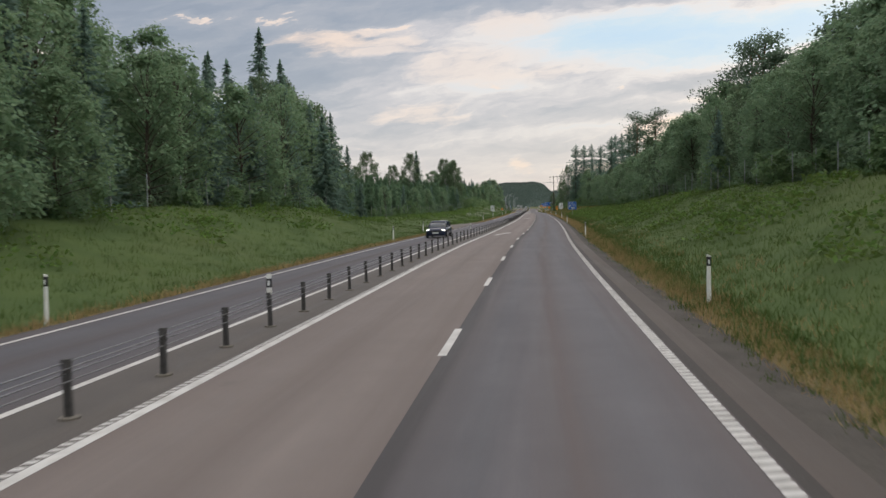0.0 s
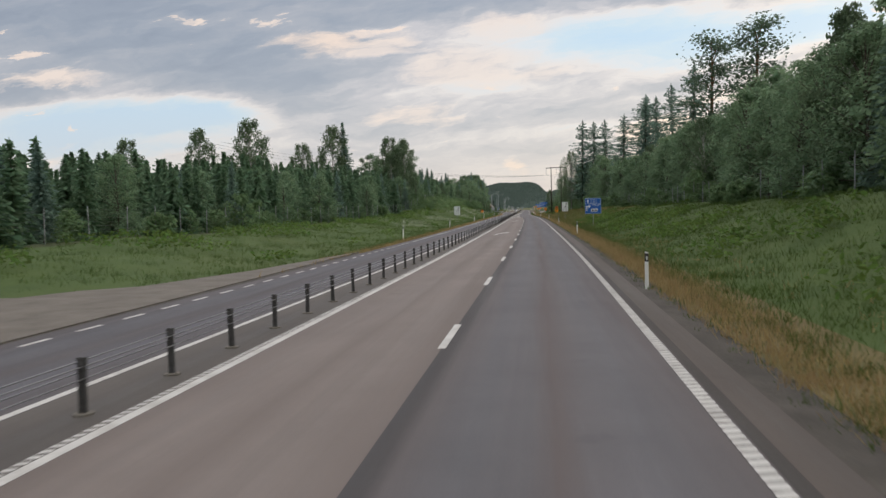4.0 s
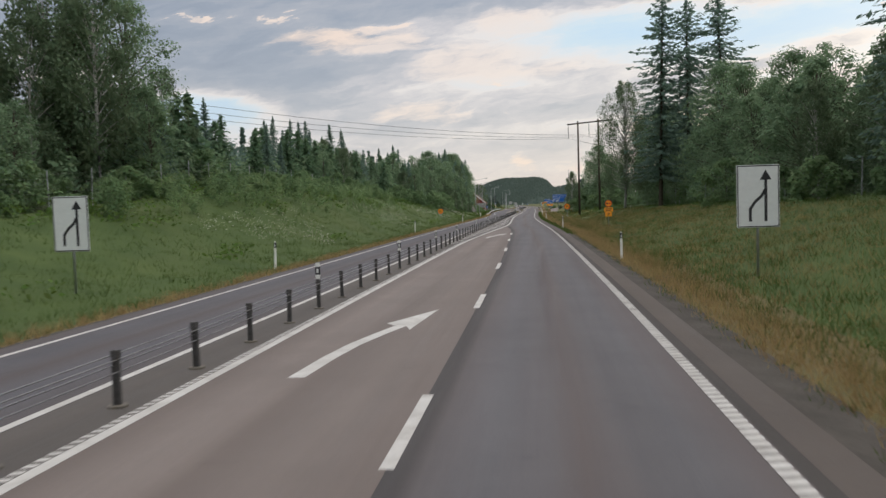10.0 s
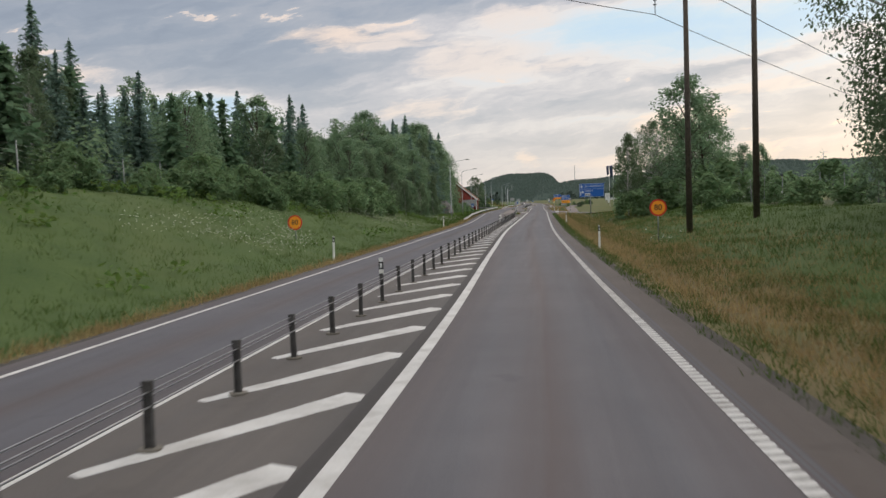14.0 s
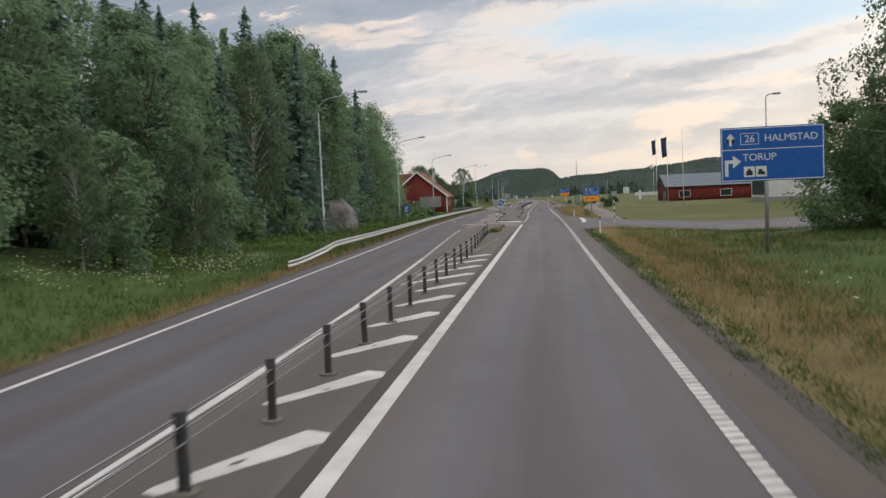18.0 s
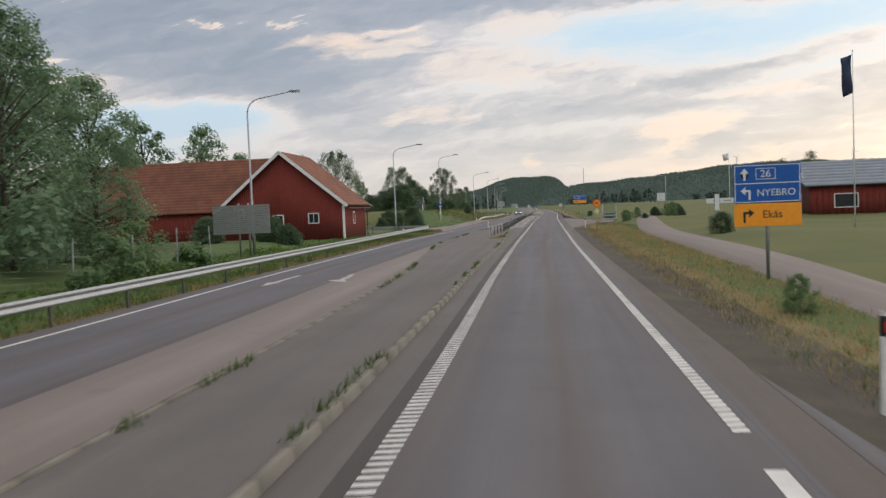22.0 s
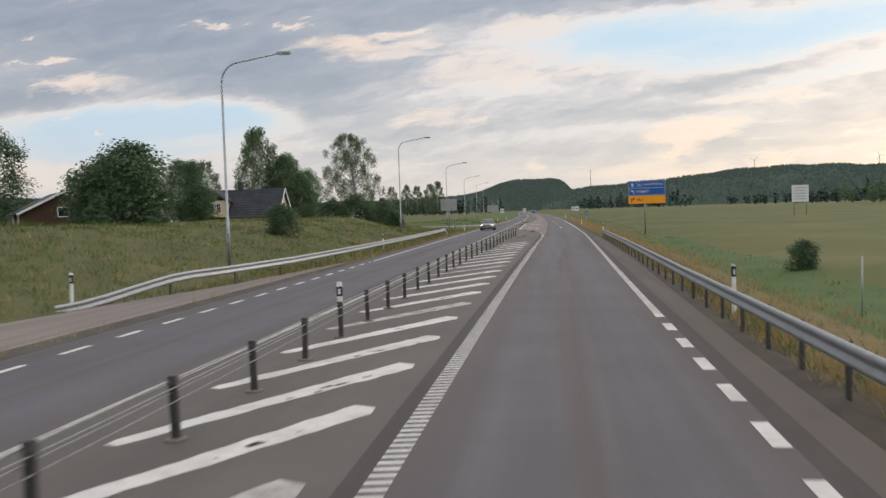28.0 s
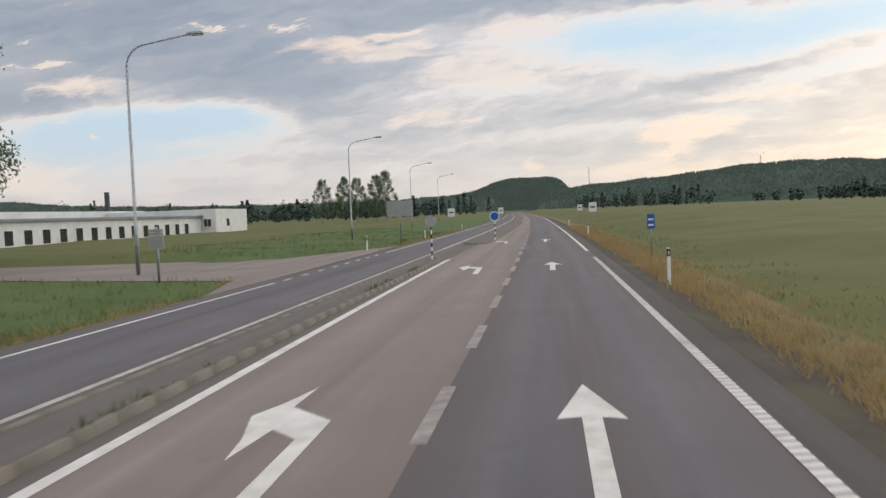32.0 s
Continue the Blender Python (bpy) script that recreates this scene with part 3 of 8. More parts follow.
def ground_z(x, y):
    """Height of the land at a place outside the road."""
    x, y = np.asarray(x, float), np.asarray(y, float)
    left = x < (XE(y) + XR(y)) / 2
    off = np.where(left, SHL(y) - x, x - SHR(y))
    h = np.where(left, left_height(y), right_height(y))
    z = -0.05 - 0.22 * smooth01(off / 1.6) + (h + 0.25) * smooth01((off - 1.8) / 13.0)
    by_path = np.where((y > 495) & (y < 762), np.abs(x - XPATH(np.clip(y, 499, 760))), 9.0)
    z = z + ripple(x, y) * smooth01((off - 1.0) / 4.0) * smooth01((by_path - 1.6) / 1.6)
    dip = minor_dip(x) * smooth01((y - 455) / 12) * (1 - smooth01((y - 514) / 26))
    z = np.where(flat_zone(x, y), -0.03 - 0.05 * smooth01((x - 8) / 4) * (dip < -0.01), z) + dip
    return np.where(off < 0, -0.12, z)


# ---- ground ----
ys = np.r_[-4000, -1500, -500, -200, -100, np.arange(-60, 960, 3.0), 1000, 1060, 1150, 1300, 1550, 1700, 2000, 2600, 3400, 4600]
offs = np.array([0, 0.4, 0.9, 1.5, 2.2, 3, 4, 5, 6.2, 7.5, 9, 10.5, 12, 14, 16, 19, 23, 30, 40, 60, 100, 180, 350, 700, 1500, 3000, 4800])
yy = np.repeat(ys[:, None], 2 * len(offs), 1)
yc = np.clip(yy, -60, 1700)
xx = np.concatenate([SHL(yc[:, :1]) - offs[::-1][None], SHR(yc[:, :1]) + offs[None]], 1)
zz = ground_z(xx, yc)
zz[:, len(offs) - 1] = -0.04
zz[:, len(offs)] = -0.04
nx = xx.shape[1]
idx = np.arange(len(ys) * nx).reshape(len(ys), nx)
quads = np.stack([idx[:-1, :-1], idx[:-1, 1:], idx[1:, 1:], idx[1:, :-1]], -1).reshape(-1, 4)
oo = np.r_[offs[::-1], offs]
colmid = (np.arange(nx - 1))
side_off = np.where(colmid < len(offs) - 1, oo[np.minimum(colmid + 1, nx - 1)], oo[colmid])
is_left = colmid < len(offs) - 1
rowmid = (ys[:-1] + ys[1:]) / 2
mi = np.zeros((len(ys) - 1, nx - 1), int)
for j in range(nx - 1):
    o = side_off[j]
    dryw = np.where(rowmid < 95, 1.3, np.where(rowmid < 300, 2.3, np.where(rowmid < 440, 3.4, 2.8))) if not is_left[j] else np.where((rowmid > 655) & (rowmid < 765), 15.0, 0.95)
    forest = np.where((rowmid > 84) & (rowmid < 135), 20, np.where(rowmid < 430, 15, 12)) if is_left[j] else np.where(rowmid < 440, 15, 1e9)
    forest = np.where((rowmid > 572) | (rowmid < -400), 1e9, forest)
    fieldy = (rowmid > 600) | ((rowmid > 503) & (not is_left[j]))
    mi[:, j] = np.where(o < np.where((rowmid > 503) & (not is_left[j]), np.where(rowmid < 640, 1.6, 1.0), np.where(is_left[j], 0.45, np.where(rowmid < 300, 0.5, np.where(rowmid < 440, 0.3, 0.8)))), np.where((rowmid > 503) & (not is_left[j]), 5, 4), np.where(o < dryw, 1, np.where(o > forest, 3, np.where((o > np.where((not is_left[j]) & (rowmid > 503), np.where(rowmid > 716, 2.0, 5.5), 13)) & (fieldy | (o > 200)), 2, 0))))
mi[(mi == 1) & ((rowmid > 655) & (rowmid < 765))[:, None] & (is_left & (side_off > 1.4))[None, :]] = 6
mi[:, len(offs) - 1] = 4
ground = part("ground", mesh_np("ground", np.stack([xx, yy, zz], -1).reshape(-1, 3), quads, [M_GRASS, M_DRY, M_FIELD, M_FLOOR, M_GRAVEL, M_SOIL, M_MOUND], mi.ravel(), True))
tagged(ground, "grassy roadside banks and fields with dry verges", "ground", kind="structure")

# ---- road surfaces ----
YS = np.r_[-60, np.arange(-30, 960, 3.0), 1000, 1050, 1100, 1200, 1300, 1450, 1600, 1700]


def strip(name, fa, fb, y0, y1, mat, label, z=0.0, kind="structure", category="road", step=None):
    y = np.unique(np.r_[y0, YS[(YS > y0) & (YS < y1)], y1]) if step is None else np.arange(y0, y1 + 1e-6, step)
    a, b = fa(y), fb(y)
    n = len(y)
    v = np.concatenate([np.stack([a, y, np.full(n, z)], -1), np.stack([b, y, np.full(n, z)], -1)])
    i = np.arange(n - 1)
    f = np.stack([i, n + i, n + i + 1, i + 1], -1)
    me = mesh_np(name, v, f, mat)
    uv = me.uv_layers.new(name="across")
    lu = np.stack([(f >= n).astype(np.float32), np.zeros(f.shape, np.float32)], -1)
    uv.data.foreach_set("uv", lu.ravel())
    ob = part(name, me)
    return tagged(ob, label, category, kind=kind)


strip("road_left_carriageway", SHL, XW, -60, 1700, M_LEFT, "dark grey asphalt of the oncoming carriageway")
strip("road_median", XW, XL, -60, 326, M_MID, "grey asphalt strip between the carriageways")
strip("road_median", XW, lambda y: XL(y) - 0.34, 326, 470, M_MID, "grey asphalt strip between the carriageways")
strip("road_seam", lambda y: XL(y) - 0.34, XL, 326, 470, M_SHOULDER, "dark newer asphalt band along the lane line")
strip("road_median", XW, XL, 470, 482, M_MID, "grey asphalt strip beside the entry island")
strip("road_turning_pocket", XW, XL, 482, 497.4, M_SAND, "light worn asphalt across the junction")
strip("road_turning_pocket", XW, lambda y: XL(y) - 1.9, 497.4, 600, M_SAND, "light asphalt turning pocket of the oncoming side")
strip("road_median", lambda y: XL(y) - 1.9, lambda y: XL(y) - 0.36, 497.4, 600, M_MID, "grey asphalt strip beside the kerbed island")
strip("road_median", XW, lambda y: XL(y) - 0.36, 600, 727.5, M_MID, "grey asphalt strip between the carriageways")
strip("road_median", XW, XL, 727.5, 1700, M_MID, "grey asphalt strip beside the exit island")
strip("road_seam", lambda y: XL(y) - 0.36, XL, 497.4, 727.5, M_SHOULDER, "dark newer asphalt band along the ribbed line")
strip("road_light_lane", XL, mid_right, -60, 322, M_SAND, "light brown asphalt overtaking lane")
strip("road_turning_lane", XL, mid_right, 726, 1700, M_SAND, "light brown asphalt turning lane")
strip("road_main_lane", mid_right, lambda y: XR(y) + 0.12, -60, 322, M_MAIN_SEAM, "dark worn asphalt driving lane")
strip("road_main_lane", mid_right, lambda y: XR(y) + 0.12, 322, 484, M_MAIN_LIT, "grey worn asphalt driving lane")
strip("road_main_lane", mid_right, lambda y: XR(y) + 0.12, 484, 729, M_MAIN, "dark worn asphalt driving lane")
strip("road_main_lane", mid_right, lambda y: XR(y) + 0.12, 729, 1700, M_MAIN, "dark worn asphalt driving lane")
strip("road_shoulder", lambda y: XR(y) + 0.12, lambda y: XR(y) + 0.30, -60, 312, M_SHOULDER, "dark asphalt margin outside the edge line")
strip("road_shoulder", lambda y: XR(y) + 0.30, SHR, -60, 312, M_SHOULDER2, "brownish asphalt shoulder beside the dry grass")
strip("road_shoulder", lambda y: XR(y) + 0.42, SHR, 640, 716, M_SHOULDER2, "worn brownish shoulder beside the guardrail")
strip("road_shoulder", lambda y: XR(y) + 0.42, SHR, 716, 1700, M_SHOULDER, "dark asphalt shoulder along the field")
strip("road_shoulder", lambda y: XR(y) + 0.12, lambda y: XR(y) + 0.30, 312, 640, M_MAIN, "dark asphalt margin outside the edge line")
strip("road_shoulder", lambda y: XR(y) + 0.12, lambda y: XR(y) + 0.42, 640, 1700, M_SHOULDER, "dark brown asphalt margin outside the edge line")
strip("road_shoulder", lambda y: XR(y) + 0.30, SHR, 312, 640, M_SHOULDER2, "brownish asphalt shoulder beside the edge line")

# ---- road markings ----
def marking(name, label):
    e = thing(name, label, "road marking", kind="structure")
    return e


def paint(fa, fb, y0, y1, parent, name="paint_line", mat=None, z=0.004):
    y = np.unique(np.r_[y0, YS[(YS > y0) & (YS < y1)], y1])
    a, b = fa(y), fb(y)
    n = len(y)
    v = np.concatenate([np.stack([a, y, np.full(n, z)], -1), np.stack([b, y, np.full(n, z)], -1)])
    i = np.arange(n - 1)
    return part(name, mesh_np(name, v, np.stack([i, n + i, n + i + 1, i + 1], -1), mat or M_PAINT), parent)


def around(f, w):
    return (lambda y: f(y) - w / 2), (lambda y: f(y) + w / 2)


def solid(parent, f, y0, y1, w=0.16, mat=None):
    paint(*around(f, w), y0, y1, parent, mat=mat)


def profiled(parent, f, y0, y1, w=0.19):
    """A worn line with raised ribs of fresher paint."""
    paint(*around(f, w - 0.02), y0, y1, parent, mat=M_WORN)
    ribbed(parent, f, y0, y1, w, 0.22, 0.13, 0.008)


def ribbed(parent, f, y0, y1, w=0.22, pitch=0.21, fill=0.12, z=0.004):
    """A painted line of closely set cross ribs with the asphalt showing between."""
    y = np.arange(y0, y1, pitch)
    a = f(y)
    n = len(y)
    q = np.array([[-w / 2, 0, z], [w / 2, 0.04, z], [w / 2, fill + 0.04, z], [-w / 2, fill, z]])
    v = (np.stack([a, y, np.zeros(n)], -1)[:, None] + q[None]).reshape(-1, 3)
    fc = np.arange(4 * n).reshape(n, 4)
    ob = part("rib_row", mesh_np("rib_row", v, fc, M_PAINT), parent)
    ob["kind"] = "stuff"


def dashes(parent, f, y0, y1, length, gap, w=0.15, mat=None):
    y = y0
    while y < y1:
        paint(*around(f, w), y, min(y + length, y1), parent, "dash", mat)
        y += length + gap


edge_r = marking("edge_line_right", "worn white edge line along the shoulder")
for a, b in ((-60, 452), (510.5, 581), (664, 786)):
    profiled(edge_r, XR, a, b)
solid(edge_r, XR, 792, 1700, 0.18)
ribbed(edge_r, XR, 452, 470)
dash_r = marking("edge_dashes_right", "short white dashes across the junction and bus bay")
dashes(dash_r, XR, 470.3, 509.5, 1.0, 1.0, 0.2)
dashes(dash_r, XR, 581.5, 664, 1.0, 1.0, 0.2)
lane_line = marking("lane_line", "white lane dashes between the two lanes")
for k in range(-4, 25):
    y = float(np.interp(k, [-4, 2, 16, 19, 23, 25], [-36.4, 35.6, 203.0, 239.1, 286.4, 309.0]))
    paint(*around(XD, 0.15), y, y + 3.0, lane_line, "dash", M_PAINT)
left_line = marking("left_lane_line", "ribbed white line on the left of the light lane")
solid(left_line, lambda y: XL(y) + 0.03, -60, 300, 0.17)
ribbed(left_line, lambda y: XL(y) - 0.13, -60, 290, 0.12)
solid(left_line, XL, 300, 484.9, 0.22)
ribbed(left_line, XL, 492.6, 704, 0.26, 0.20, 0.10)
ribbed(left_line, XL, 704, 727, 0.24, 0.20, 0.10)
paint(lambda y: XL(y) - 0.02 - 0.115 * smooth01((y - 727.4) / 4.0), lambda y: XL(y) - 0.02 + 0.155 * smooth01((y - 727.4) / 4.0), 727.4, 731.4, left_line)
solid(left_line, XL, 731.4, 745, 0.27)
solid(left_line, XL, 745, 788, 0.2)
med_line = marking("median_line", "white line on the right of the oncoming carriageway")
solid(med_line, lambda y: XW(y) - 0.08, -60, 445, 0.15)
solid(med_line, lambda y: XW(y) - 0.08, 445, 478, 0.15, M_WORN)
solid(med_line, lambda y: XW(y) - 0.08, 588, 800, 0.15, M_WORN)
solid(med_line, lambda y: XW(y) - 0.08, 800, 1700, 0.15)
edge_l = marking("edge_line_left", "white edge line of the oncoming carriageway")
for a, b in ((-60, 95.0), (156.9, 594), (687.5, 776), (798, 1700)):
    solid(edge_l, XE, a, b, 0.13)
dash_l = marking("edge_dashes_left", "short white dashes across the side road openings")
dashes(dash_l, XE, 96.0, 156, 1.0, 1.0, 0.13)
dashes(dash_l, XE, 595, 655.5, 1.5, 2.2, 0.13)
dashes(dash_l, XE, 657.2, 686.6, 1.0, 1.08, 0.15)
dashes(dash_l, XE, 777, 797, 1.0, 1.5, 0.13)
turn_d = marking("turning_lane_dashes", "worn white dashes beside the turning lane")
dashes(turn_d, XDB, 729.9, 830, 2.85, 3.2, 0.2, M_FAINT)


def flat_shape(name, parent, pts, mat=None, z=0.004):
    bm = bmesh.new()
    bm.faces.new([bm.verts.new((x, y, z)) for x, y in pts])
    bm.normal_update()
    bmesh.ops.triangulate(bm, faces=bm.faces[:])
    return part(name, bm_mesh(name, bm, mat or M_PAINT), parent)


wear = random.Random(5)


def ragged(pts, amt=0.014, step=0.22):
    """The outline with its long edges broken into small uneven steps, as worn paint has them."""
    out = []
    for (x0, y0), (x1, y1) in zip(pts, pts[1:] + pts[:1]):
        out.append((x0, y0))
        n = int(math.hypot(x1 - x0, y1 - y0) / step)
        for k in range(1, n):
            u = k / n
            out.append((x0 + (x1 - x0) * u + wear.uniform(-amt, amt), y0 + (y1 - y0) * u + wear.uniform(-amt, amt)))
    return out


def worn_patch(x, y, size):
    """A ragged spot where the wheels have worn the paint off a bar."""
    a0, n = wear.uniform(0, 6.28), 9
    pts = []
    for k in range(n):
        d = size * wear.uniform(0.35, 1.0)
        a = a0 + 6.283 * k / n
        u, v = d * math.cos(a) * 1.5, d * math.sin(a) * 0.5
        pts.append((x + 0.51 * u - 0.86 * v, y + 0.86 * u + 0.51 * v))
    flat_shape("worn_patch", hatch, pts, M_MID, 0.008)


# hatched areas: slanted bars between the barrier and the lane line
hatch = marking("hatched_area", "slanted white bars on the closed median")
for k in range(-15, 41):
    y = float(np.interp(k, [-16, -14, 0, 23, 31, 38, 40], [281.6, 287.5, 328.7, 395.3, 417.4, 439.0, 444.9]))
    xl, sl = float(XP(y)) - 0.42, 1.45
    xr = float(XL(y + 2.0)) - 0.36
    if y > 433:
        y -= 1.1
        xl -= 0.75
    if xr - xl > 0.45:
        e = (xr - xl) * sl
        flat_shape("hatch_bar", hatch, ragged([(xl, y), (xl + 0.16, y - 0.08), (xr + 0.02, y + e - 0.35), (xr, y + e), (xr - 0.3, y + e + 0.12), (xl + 0.02, y + 0.14)]))
        for _ in range(wear.choice((0, 0, 1, 2))):
            u = wear.uniform(0.15, 0.9)
            worn_patch(xl + (xr - xl) * u + 0.06, y + e * u - 0.02 + wear.uniform(-0.14, 0.14), wear.uniform(0.03, 0.10))
for k in range(-28, 10):
    tip = 681.7 + 2.95 * k
    xl, xr, sl = max(float(XW(tip)) + 0.75, float(XP(tip)) - 0.75), float(XL(tip)) - 0.68, 1.7
    if tip < 604:
        xl = -5.2
    if tip > 701:
        xl = -5.05 + 0.04 * (tip - 701)
    e = (xr - xl) * sl
    y = tip - e
    flat_shape("hatch_bar", hatch, ragged([(xl, y), (xl + 0.18, y - 0.05), (xr + 0.02, y + e - 0.35), (xr, y + e), (xr - 0.3, y + e + 0.12), (xl + 0.02, y + 0.2)], 0.024), M_WORN if k % 5 == 0 else M_PAINT)
    for _ in range(wear.choice((2, 4, 6))):
        u = float(np.clip(wear.gauss(0.66, 0.09), 0.1, 0.92))
        worn_patch(xl + (xr - xl) * u + 0.06, y + e * u + wear.uniform(-0.2, 0.2), wear.uniform(0.04, 0.15))


def merge_arrow(tip_x, tip_y, parent):
    """A long bent arrow that shifts to the right."""
    mid = [(-1.22, -7.6), (-1.12, -6.0), (-0.98, -4.8), (-0.74, -3.6), (-0.50, -2.6)]
    left = [(x - 0.13, y) for x, y in mid]
    right = [(x + 0.13, y) for x, y in mid]
    for (a0, a1), (b0, b1) in zip(zip(left, left[1:]), zip(right, right[1:])):
        flat_shape("arrow_shaft", parent, [(tip_x + x, tip_y + y) for x, y in (a0, b0, b1, a1)])
    flat_shape("arrow_head", parent, [(tip_x + x, tip_y + y) for x, y in ((0.0, 0.0), (-0.86, -2.2), (-0.64, -2.55), (-0.36, -2.65), (-0.22, -3.1))])


arrows = marking("lane_arrows", "white merge arrows painted on the light lane")
for x, y in ((-2.5, 77.4), (-0.95, 176.7), (-0.8, 250.8), (-0.95, 299.9)):
    merge_arrow(x, y, arrows)
turn_arrows = marking("turn_arrows", "white straight and turning arrows on the lanes")
for x, y in ((0.22, 757.0), (-0.1, 783.3), (-0.5, 812)):
    p = [(0.0, 0.0), (0.46, -1.9), (0.16, -1.8), (0.14, -5.0), (-0.08, -5.0), (-0.08, -1.8), (-0.38, -1.9)]
    flat_shape("straight_arrow", turn_arrows, [(x + a, y + b) for a, b in p])
for x, y in ((-3.35, 757.0), (-3.6, 783.0), (-3.9, 812)):
    p = [(0.33, -5.6), (0.55, -5.6), (0.45, -1.9), (-0.25, -1.2), (-0.25, 0.0), (-0.45, -1.0), (-0.66, -1.65), (-0.38, -2.7), (-0.26, -3.5), (-0.15, -2.3), (0.25, -2.7)]
    flat_shape("turning_arrow", turn_arrows, [(x + a, y + b) for a, b in p])
for x, y, k in ((-10.8, 501.7, 1), (-11.05, 529.6, 1), (-7.75, 504.3, 0), (-8.5, 530, 0)):
    p = [(0, 0), (0.3, 1.6), (0.1, 1.5), (0.1, 4.6), (-0.1, 4.6), (-0.1, 1.5), (-0.3, 1.6)] if k else [(0.5, 0.3), (0.1, 1.4), (0.14, 2.0), (-0.12, 4.0), (-0.3, 4.0), (-0.1, 1.6), (-0.5, 1.2)]
    flat_shape("oncoming_arrow", turn_arrows, [(x + a, y + b) for a, b in p], M_WORN)


# ---- cable barrier ----
def post_mesh():
    bm = bmesh.new()
    t, w, d, h = 0.007, 0.085, 0.04, 0.74
    box(bm, -w / 2, -t, -0.05, w / 2, t, h)
    box(bm, -w / 2, -d, -0.05, -w / 2 + 2 * t, -t - 0.001, h)
    box(bm, w / 2 - 2 * t, t + 0.001, -0.05, w / 2, d, h)
    box(bm, -w / 2 - 0.008, -d - 0.008, h - 0.10, w / 2 + 0.008, d + 0.008, h + 0.012, 0.006)
    return bm_mesh("post", bm, M_POST)


def foot_mesh():
    bm = bmesh.new()
    disc(bm, 0.13, 0.03, 10, Matrix.Translation((0, 0, 0.012)))
    return bm_mesh("post_sleeve", bm, M_KERB)


def marker_mesh():
    bm = bmesh.new()
    box(bm, -0.055, -0.022, 0.70, 0.055, 0.022, 1.16, 0.012)
    return bm_mesh("marker_body", bm, M_WHITE)


def band_mesh(name, z0, z1, mat, w=0.06, d=0.026):
    bm = bmesh.new()
    box(bm, -w, -d, z0, w, d, z1, 0.004)
    return bm_mesh(name, bm, mat)


POST, SLEEVE, MARKER = post_mesh(), foot_mesh(), marker_mesh()
BAND_B, BAND_W = band_mesh("marker_band", 0.86, 1.06, M_BLACK), band_mesh("marker_reflector", 0.90, 1.02, M_SIGNW, 0.03, 0.029)


def cable_barrier(places, f, marks, label, base=lambda y: 0.0):
    y0, y1 = places[0], places[-1]
    b = thing("cable_barrier", label, "cable barrier", (float(f(y0)), y0, 0))
    ox, oy = float(f(y0)), y0
    for k, y in enumerate(places):
        zb = base(y)
        o = part("post", POST, b, loc=(float(f(y)) - ox, y - oy, zb))
        o.rotation_euler[2] = 0.08 * math.sin(k * 2.3)
        o.rotation_euler[1] = 0.02 * math.sin(k * 1.7)
        part("post_sleeve", SLEEVE, b, loc=(float(f(y)) - ox, y - oy, zb))
        if min(abs(y - q) for q in marks) < 1.25:
            mk = part("marker", MARKER, b, "white post marker with a black band", (float(f(y)) - ox, y - oy, zb))
            part("marker_band", BAND_B, mk)
            part("marker_reflector", BAND_W, mk)
    yl = np.r_[np.arange(y0, y1 - 2, 2.4 * 2), y1]
    for z, dx in ((0.47, 0.035), (0.55, -0.035), (0.63, 0.035), (0.69, -0.035)):
        bm = bmesh.new()
        pts = [(float(f(q)) - ox + dx, q - oy, z + base(q) + 0.008 * math.sin(q)) for q in yl]
        pts = [(pts[0][0] + 0.1, pts[0][1] - 2.5, base(y0) + 0.03)] + pts + [(pts[-1][0], pts[-1][1] + 2.6, base(y1) + 0.1)]
        tube(bm, pts, 0.011, 5, False)
        part("cable", bm_mesh("cable", bm, M_CABLE), b)
    return b


first = np.interp(np.arange(-21, 179), [-21, -10, 0, 9, 19, 47, 57, 65, 76, 84, 102, 120, 147, 157, 166, 179], [-21.0, 7.5, 33.1, 55.9, 80.35, 149.9, 174.65, 194.5, 221.5, 241.5, 285.9, 329.5, 396.4, 419.7, 442.2, 475.5])
cable_barrier([float(v) for v in first if v < 467], XP, (16, 66, 178, 189.5, 199.5, 209.3, 219, 234, 252, 263, 276, 288, 307, 324, 342, 402, 463.4), "steel cable barrier on dark posts along the median")
cable_barrier([float(np.interp(k, [0, 4, 8, 32, 42, 53, 59], [570.3, 581.5, 591.8, 653.6, 678.2, 705.5, 721.4])) for k in range(60)], lambda y: XP(y) + np.interp(y, [570, 581, 600], [-0.4, 0.14, 0.0]), (570.3, 604, 660, 721.4), "steel cable barrier on dark posts over the hatched median", lambda y: float(np.interp(y, [593.5, 594.5], [0.1, 0.0])) if y < 700 else float(np.interp(y, [704, 705], [0.0, 0.1])))


